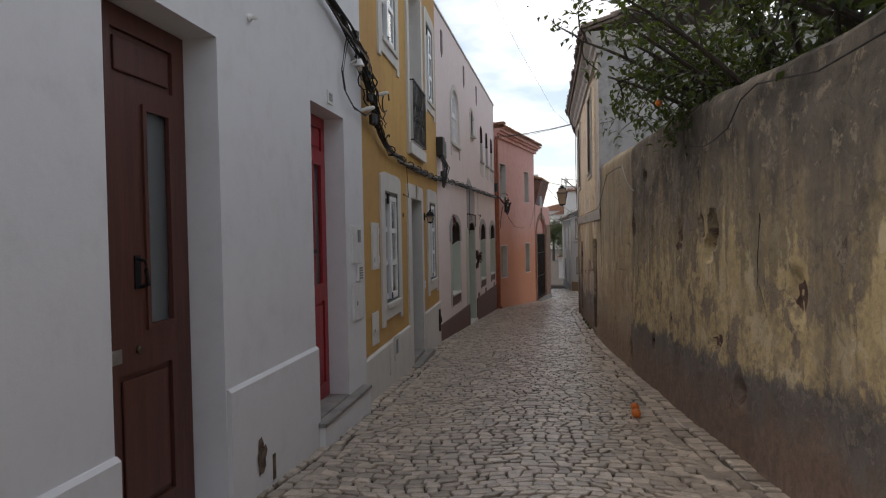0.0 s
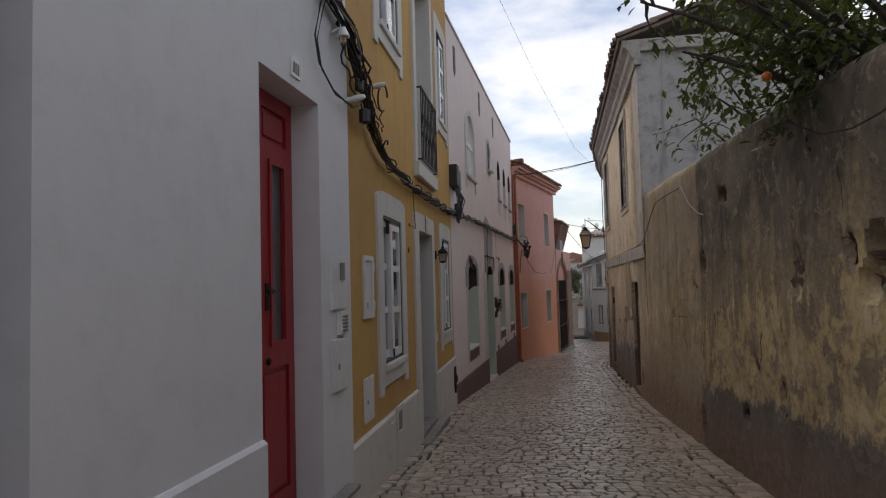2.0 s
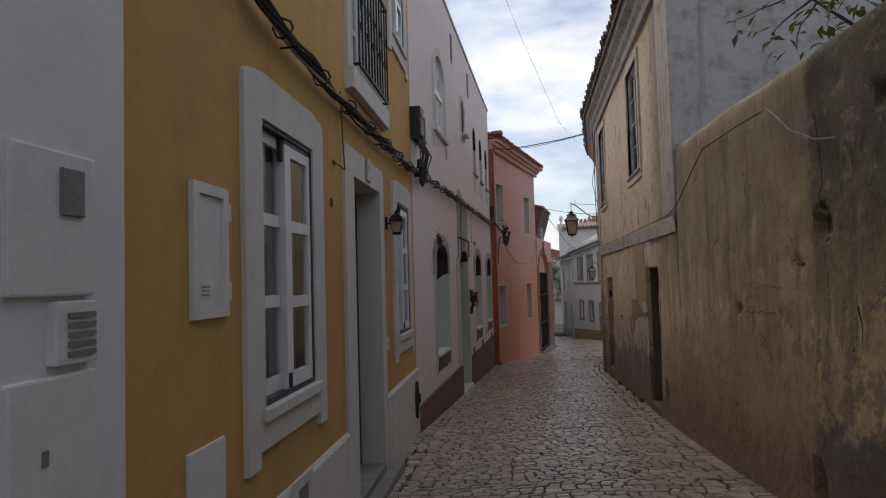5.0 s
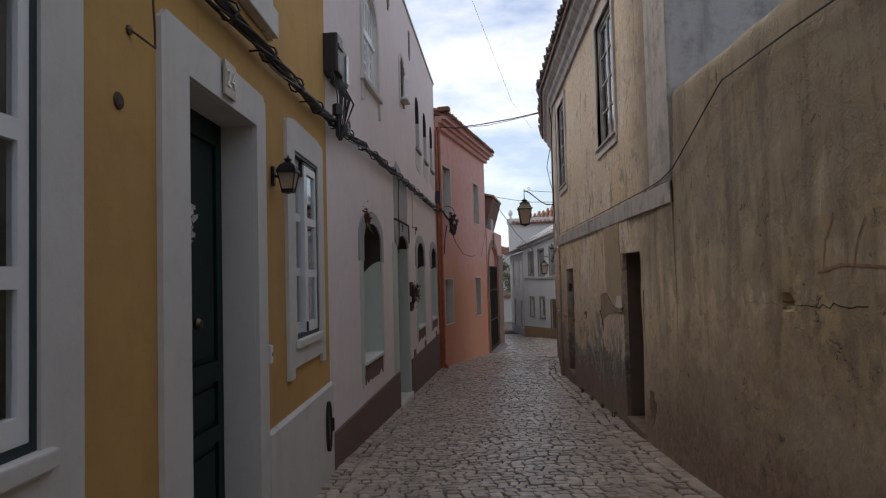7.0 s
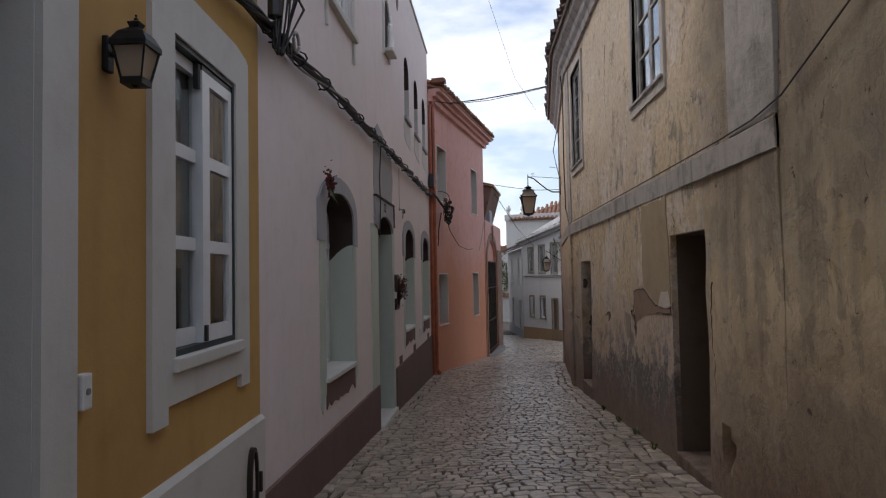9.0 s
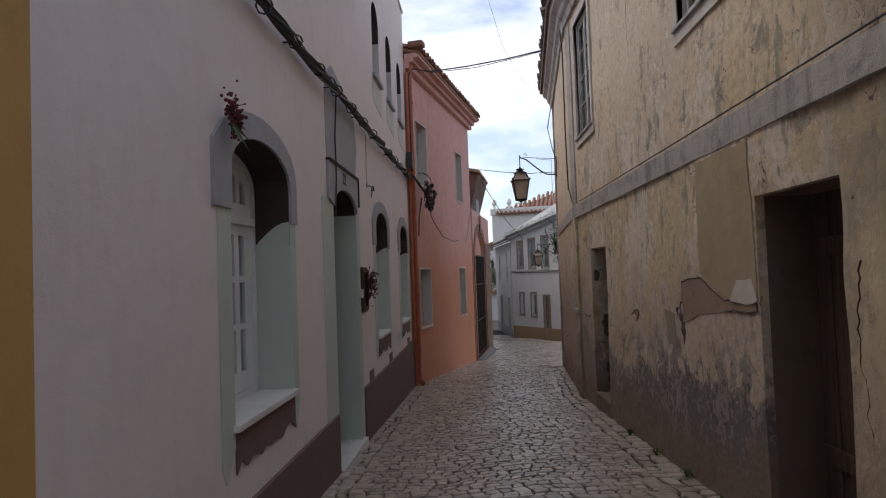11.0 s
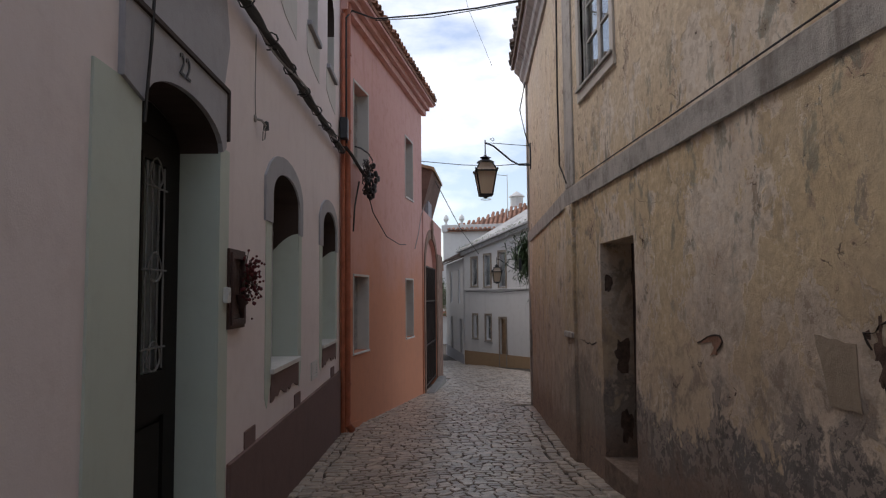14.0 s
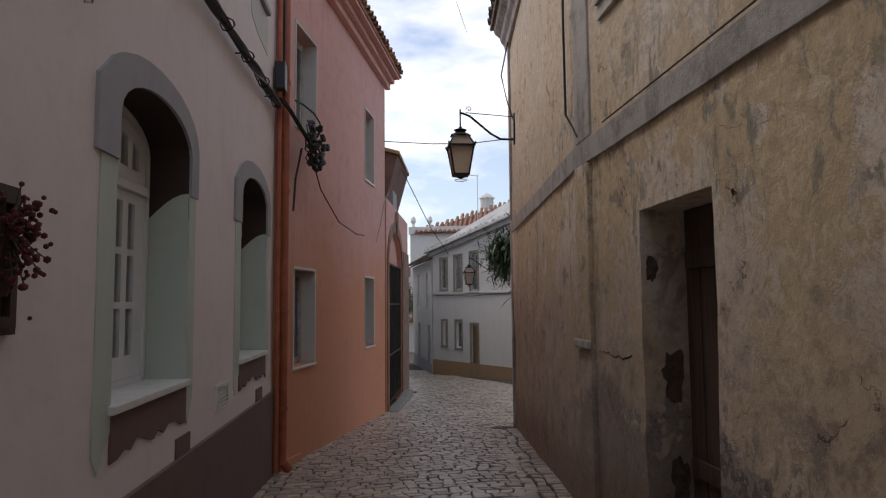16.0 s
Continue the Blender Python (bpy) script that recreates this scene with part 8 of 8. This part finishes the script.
# large white building behind with a red roof, balustrade and roof turret
big = thing("house", pose(1.7, 62, -2.75, 0, 0, -14), "large white building with red tiled roof and turret", "house")
part("wall", boxed(0, 16, 0, 12, -0.6, 8.0), FARWHITE, big)
part("parapet", boxed(-0.1, 5.0, -0.1, 0.3, 8.002, 8.5, bevel=0.03), FARWHITE, big)
for k in range(2):
    part("urn", lathed([(0.12, 0), (0.08, 0.2), (0.2, 0.4), (0.16, 0.6), (0.05, 0.75)], 10, (0.2 + k * 1.15, 0.1, 8.502)), CERAMIC, big, smooth=True)
tile_roof(big, None, 0.3, 14.0, -0.3, 8.05, 0.5, 12, TILE, 0.32, 0.6, seed=12, jitter=0.01, hip=1.25)
part("turret", lathed([(0.5, 0), (0.5, 0.72), (0.62, 0.74), (0.62, 0.8), (0.3, 1.05), (0.04, 1.2)], 8, (4.93, 5.35, 10.4)), FARWHITE, big, "white octagonal roof turret")
part("antenna_mast", tubed([(4.6, 1.0, 9.0), (4.6, 1.0, 12.2)], 0.03, 5), STEEL, big)
part("antenna_arm", tubed([(4.6, 1.0, 12.1), (3.4, 1.0, 12.3)], 0.025, 5), STEEL, big)

# gable between: sloping white side of the near far-house roof
# low row of houses with red roofs along the road below
for k, (x, y, w, d, h) in enumerate(((1.6, 66, 5.0, 9.0, 1.9), (2.6, 76, 5.0, 9.0, 2.2), (3.8, 87, 6.0, 10.0, 2.6))):
    low = thing("house", pose(x, y, ground_z(y), 0, 0, -6), "low white house with a red tiled roof", "house", "low houses below")
    part("wall", boxed(0, w, -d / 2, d / 2, -0.3, h), FARWHITE, low)
    for j in range(4):
        part("door", boxed(-0.03, 0.02, -d / 2 + 0.7 + j * 2.1, -d / 2 + 1.5 + j * 2.1, 0.1, 1.7), OLDWOOD, low)
    sub = bmesh.new()
    prism(sub, [(-0.3, h), (w + 0.3, h), (w / 2, h + 1.1)], -d / 2 - 0.2, d / 2 + 0.2)
    part("roof", sub, TILE, low)
B = (2.3, 58.5, ground_z(58.5))
tree("street_tree", B, 2.2, 0.14, round_crown(B, 1.4, 3.6, 18, 1), 2600, 0.17, FARLEAF, "round dark green street tree beyond the bend", 61, twig=0.6)
B = (1.0, 92.0, ground_z(92))
tree("street_tree", B, 2.8, 0.2, round_crown(B, 2.4, 4.6, 18, 2), 2600, 0.28, FARLEAF, "dark green tree far down the road", 62, twig=1.0)
for k, (x, y, w, h) in enumerate(((-9, 120, 9, 5.5), (1.5, 135, 8, 7.0), (9, 125, 9, 6.0), (-2, 160, 10, 8.5))):
    fh = thing("house", pose(x, y, ground_z(y), 0, 0, 4 * k), "small pale house in the distance", "house", "distant houses")
    part("wall", boxed(0, w, 0, 8, -1, h), FARWHITE, fh)
    for j in range(6):
        part("window", boxed(0.8 + (j % 3) * 2.6, 1.8 + (j % 3) * 2.6, -0.03, 0.03, 0.9 + (j // 3) * 2.6, 2.3 + (j // 3) * 2.6), BLACKDOOR, fh)
    sub = bmesh.new()
    prism(sub, [(-0.4, h), (w + 0.4, h), (w / 2, h + 1.6)], -0.3, 8.3)
    part("roof", sub, TILE, fh)
bm = bmesh.new()
last = None
for k in range(60):
    x = -500 + k * 17
    zt = 14 + 9 * noise.noise(Vector((x * 0.006, 2, 0))) + 3 * noise.noise(Vector((x * 0.03, 5, 0)))
    now = [bm.verts.new(p) for p in ((x, 420, -6), (x, 440, zt * 0.7), (x, 470, zt), (x, 560, -6))]
    if last:
        for j in range(3):
            bm.faces.new((last[j], last[j + 1], now[j + 1], now[j]))
    last = now
solo("backdrop", bm, HILL, "low hazy green hills on the horizon", "hills", kind="structure", smooth=True)

# yucca leaning over from the yard behind the old house
yucca = thing("yucca", pose(3.95, 37.2, ground_z(37.2)), "spiky green yucca plant leaning over a yard corner", "plant")
part("trunk", tubed([(0, 0, -0.2), (0.02, 0, 2.0), (-0.1, 0, 3.4), (-0.4, 0, 3.95)], 0.1, 8, 0.07), BARK, yucca, smooth=True)
verts, faces = [], []
rng = random.Random(9)
for k in range(2200):
    c = Vector((-0.42, 0, 4.02)) + Vector((rng.gauss(-0.08, 0.27), rng.gauss(0, 0.28), rng.gauss(0.0, 0.33)))
    d = Vector((rng.gauss(-0.2, 0.8), rng.gauss(0, 0.8), rng.gauss(0.1, 0.7))).normalized()
    u = d.cross(Vector((0.1, 0.2, 1))).normalized()
    l = rng.uniform(0.25, 0.5)
    i = len(verts)
    verts += [c + u * 0.018, c + d * l * 0.6 + u * 0.02 - Vector((0, 0, 0.03)), c + d * l - Vector((0, 0, 0.3 * l)), c + d * l * 0.6 - u * 0.02 - Vector((0, 0, 0.03)), c - u * 0.018]
    faces.append((i, i + 1, i + 2, i + 3, i + 4))
me = bpy.data.meshes.new("leaves")
me.from_pydata(verts, [], faces)
me.materials.append(PALM)
lv = new("leaves", me)
lv.parent = yucca
lv["kind"] = "stuff"


# small weeds at the foot of the old wall
def weed(y, seed):
    rr = random.Random(seed)
    bm = bmesh.new()
    for k in range(16):
        a = rr.uniform(0, 6.28)
        tip = Vector((0.07 * math.cos(a), 0.07 * math.sin(a), rr.uniform(0.03, 0.1)))
        u = Vector((-math.sin(a), math.cos(a), 0)) * 0.012
        root, mid = Vector((0.01 * math.cos(a), 0.01 * math.sin(a), 0)), tip * 0.55 + Vector((0, 0, 0.02))
        bm.faces.new([bm.verts.new(v) for v in (root, mid + u, tip, mid - u)])
    w = thing("weed", pose(1.03, y, ground_z(y)), "small green weed in the joint below the old wall", "weed", "weeds below the wall")
    part("leaves", bm, LEAF, w)["kind"] = "stuff"
    part("stem", tubed([(0, 0, -0.02), (0.005, 0, 0.03)], 0.004, 5), PALM, w)


for k, y in enumerate((16.25, 17.1, 17.95, 19.0)):
    weed(y, k)

# ======== cobbles ========
def right_x(y):
    if y < 13.3:
        return garden_x(y)
    return float(np.interp(y, [13.3, 22.4, 27.8, 28.2, 36, 46], [1.08, 1.08, 1.62, 3.4, 4.2, 2.0]))


def left_edge(y):
    return float(np.interp(y, [-8, 6.9, 13.36, 24.86, 30.45, 35.2, 35.4, 46], [-1.95, -1.97, -2.2, -1.85, -0.5, 0.2, -1.5, -1.5]))


rng = random.Random(77)
EDGE_L, EDGE_R = 0.34, 0.42


def stone(verts, faces, quad, top, base, bulge):
    """One cobble: a skirt, a worn shoulder and a slightly domed top."""
    c = sum((Vector(p) for p in quad), Vector((0, 0))) / len(quad)
    ring_pts = []
    n = len(quad)
    for k in range(n):
        a, b = Vector(quad[k]), Vector(quad[(k + 1) % n])
        ring_pts += [a.lerp(b, 0.10), a.lerp(b, 0.90)]
    i = len(verts)
    m = len(ring_pts)
    for p in ring_pts:
        verts.append((p.x, p.y, base(p.y)))
    for p in ring_pts:
        verts.append((p.x, p.y, top(p.x, p.y) - 0.007))
    for p in ring_pts:
        q = c + (p - c) * 0.88
        verts.append((q.x, q.y, top(q.x, q.y) + bulge * 0.6))
    verts.append((c.x, c.y, top(c.x, c.y) + bulge))
    for k in range(m):
        j = (k + 1) % m
        faces.append((i + k, i + j, i + m + j, i + m + k))
        faces.append((i + m + k, i + m + j, i + 2 * m + j, i + 2 * m + k))
        faces.append((i + 2 * m + k, i + 2 * m + j, i + 3 * m))


quads = []
row_h = 0.096
y = -3.5
row = 0
def bend(x, y):
    return 0.16 * math.sin(x * 1.5 + 0.9) + 0.16 * noise.noise(Vector((x * 0.9, y * 0.6, 1.0))) + 0.05 * noise.noise(Vector((x * 3.1, y * 2.1, 7.0)))
while y < 46:
    xl, xr = left_edge(y) + EDGE_L, right_x(y) - EDGE_R
    h = row_h * rng.uniform(0.85, 1.2) * (1.0 if y < 22 else 1.35)
    x = xl - rng.uniform(0, 0.1)
    cuts = [x]
    while x < xr:
        x += rng.uniform(0.08, 0.15) * (1.0 if y < 22 else 1.3)
        cuts.append(x)
    skew = rng.uniform(-0.02, 0.02)
    for a, b in zip(cuts, cuts[1:]):
        if b - a < 0.04:
            continue
        g = rng.uniform(0.004, 0.007)
        j = lambda: rng.uniform(-0.013, 0.013)
        q = [(a + g + j() - skew, y + g + bend(a, y) + j()), (b - g + j() - skew, y + g + bend(b, y) + j()), (b - g + j() + skew, y + h - g + bend(b, y + h) + j()), (a + g + j() + skew, y + h - g + bend(a, y + h) + j())]
        quads.append((q, rng.uniform(-0.004, 0.004), rng.uniform(-0.001, 0.003), rng.gauss(0, 0.03), rng.gauss(0, 0.035)))
    y += h
    row += 1
# long stones along both edges, and a rougher strip between them and the walls
for side in (-1, 1):
    for lane in range(3):
        y = -3.5
        while y < 35.0:
            l = rng.choice((rng.uniform(0.12, 0.2), rng.uniform(0.16, 0.34))) if lane == 0 else rng.uniform(0.08, 0.22)
            e0 = EDGE_L if side < 0 else EDGE_R
            wob = lambda f: e0 * f + 0.07 * noise.noise(Vector((y * 1.3, f * 3, side))) + rng.uniform(-0.012, 0.012)
            lanes = [(wob(0.99), wob(0.66)), (wob(0.65), wob(0.33)), (wob(0.32), -0.06)][lane]
            def edge(d, yy):
                return (left_edge(yy) + d) if side < 0 else (right_x(yy) - d)
            if not (side > 0 and 27.6 < y + l and y < 28.6) and not (side < 0 and 35 < y + l):
                j = lambda: rng.uniform(-0.02, 0.02)
                g = 0.008
                q = [(edge(lanes[0], y) + j(), y + g + j()), (edge(lanes[0], y + l) + j(), y + l - g + j()), (edge(lanes[1], y + l) - side * 2 * g + j() * 0.6, y + l - g + j()), (edge(lanes[1], y) - side * 2 * g + j() * 0.6, y + g + j())]
                quads.append((q, rng.uniform(-0.006, 0.003), rng.uniform(0.0, 0.003), rng.gauss(0, 0.03), rng.gauss(0, 0.03)))
            y += l


def tilt_top(q):
    """The worn top of one stone, leaning a little out of the street's plane."""
    cx, cy = sum(p[0] for p in q[0]) / 4, sum(p[1] for p in q[0]) / 4
    return lambda x, yy: ground_z(yy) + 0.004 + q[1] + q[3] * (x - cx) + q[4] * (yy - cy)


street = thing("pavement", Matrix.Identity(4), "worn grey limestone cobbles laid in wavy rows", "pavement", kind="structure")
near = [q for q in quads if 3.2 < q[0][0][1] < 4.8 and -1.3 < q[0][0][0] < 1.0][:290]
near_ids = {id(q) for q in near}
for q in near:
    c = sum((Vector(p) for p in q[0]), Vector((0, 0))) / 4
    zc = ground_z(c.y)
    verts, faces = [], []
    local = [(p[0] - c.x, p[1] - c.y) for p in q[0]]
    stone(verts, faces, local, lambda x, yy: 0.004 + q[1] - 0.0537 * yy + q[3] * x + q[4] * yy, lambda yy: -0.04 - 0.0537 * yy, q[2])
    me = bpy.data.meshes.new("cobble")
    me.from_pydata(verts, [], faces)
    me.materials.append(STONE)
    ob = new("cobble", me)
    ob.parent = street
    ob.location = (c.x, c.y, zc)
verts, faces = [], []
for q in quads:
    if id(q) not in near_ids:
        stone(verts, faces, q[0], tilt_top(q), lambda yy: ground_z(yy) - 0.04, q[2])
me = bpy.data.meshes.new("cobbles")
me.from_pydata(verts, [], faces)
me.materials.append(STONE)
ob = new("cobbles", me)
ob.parent = street
ob["kind"] = "stuff"
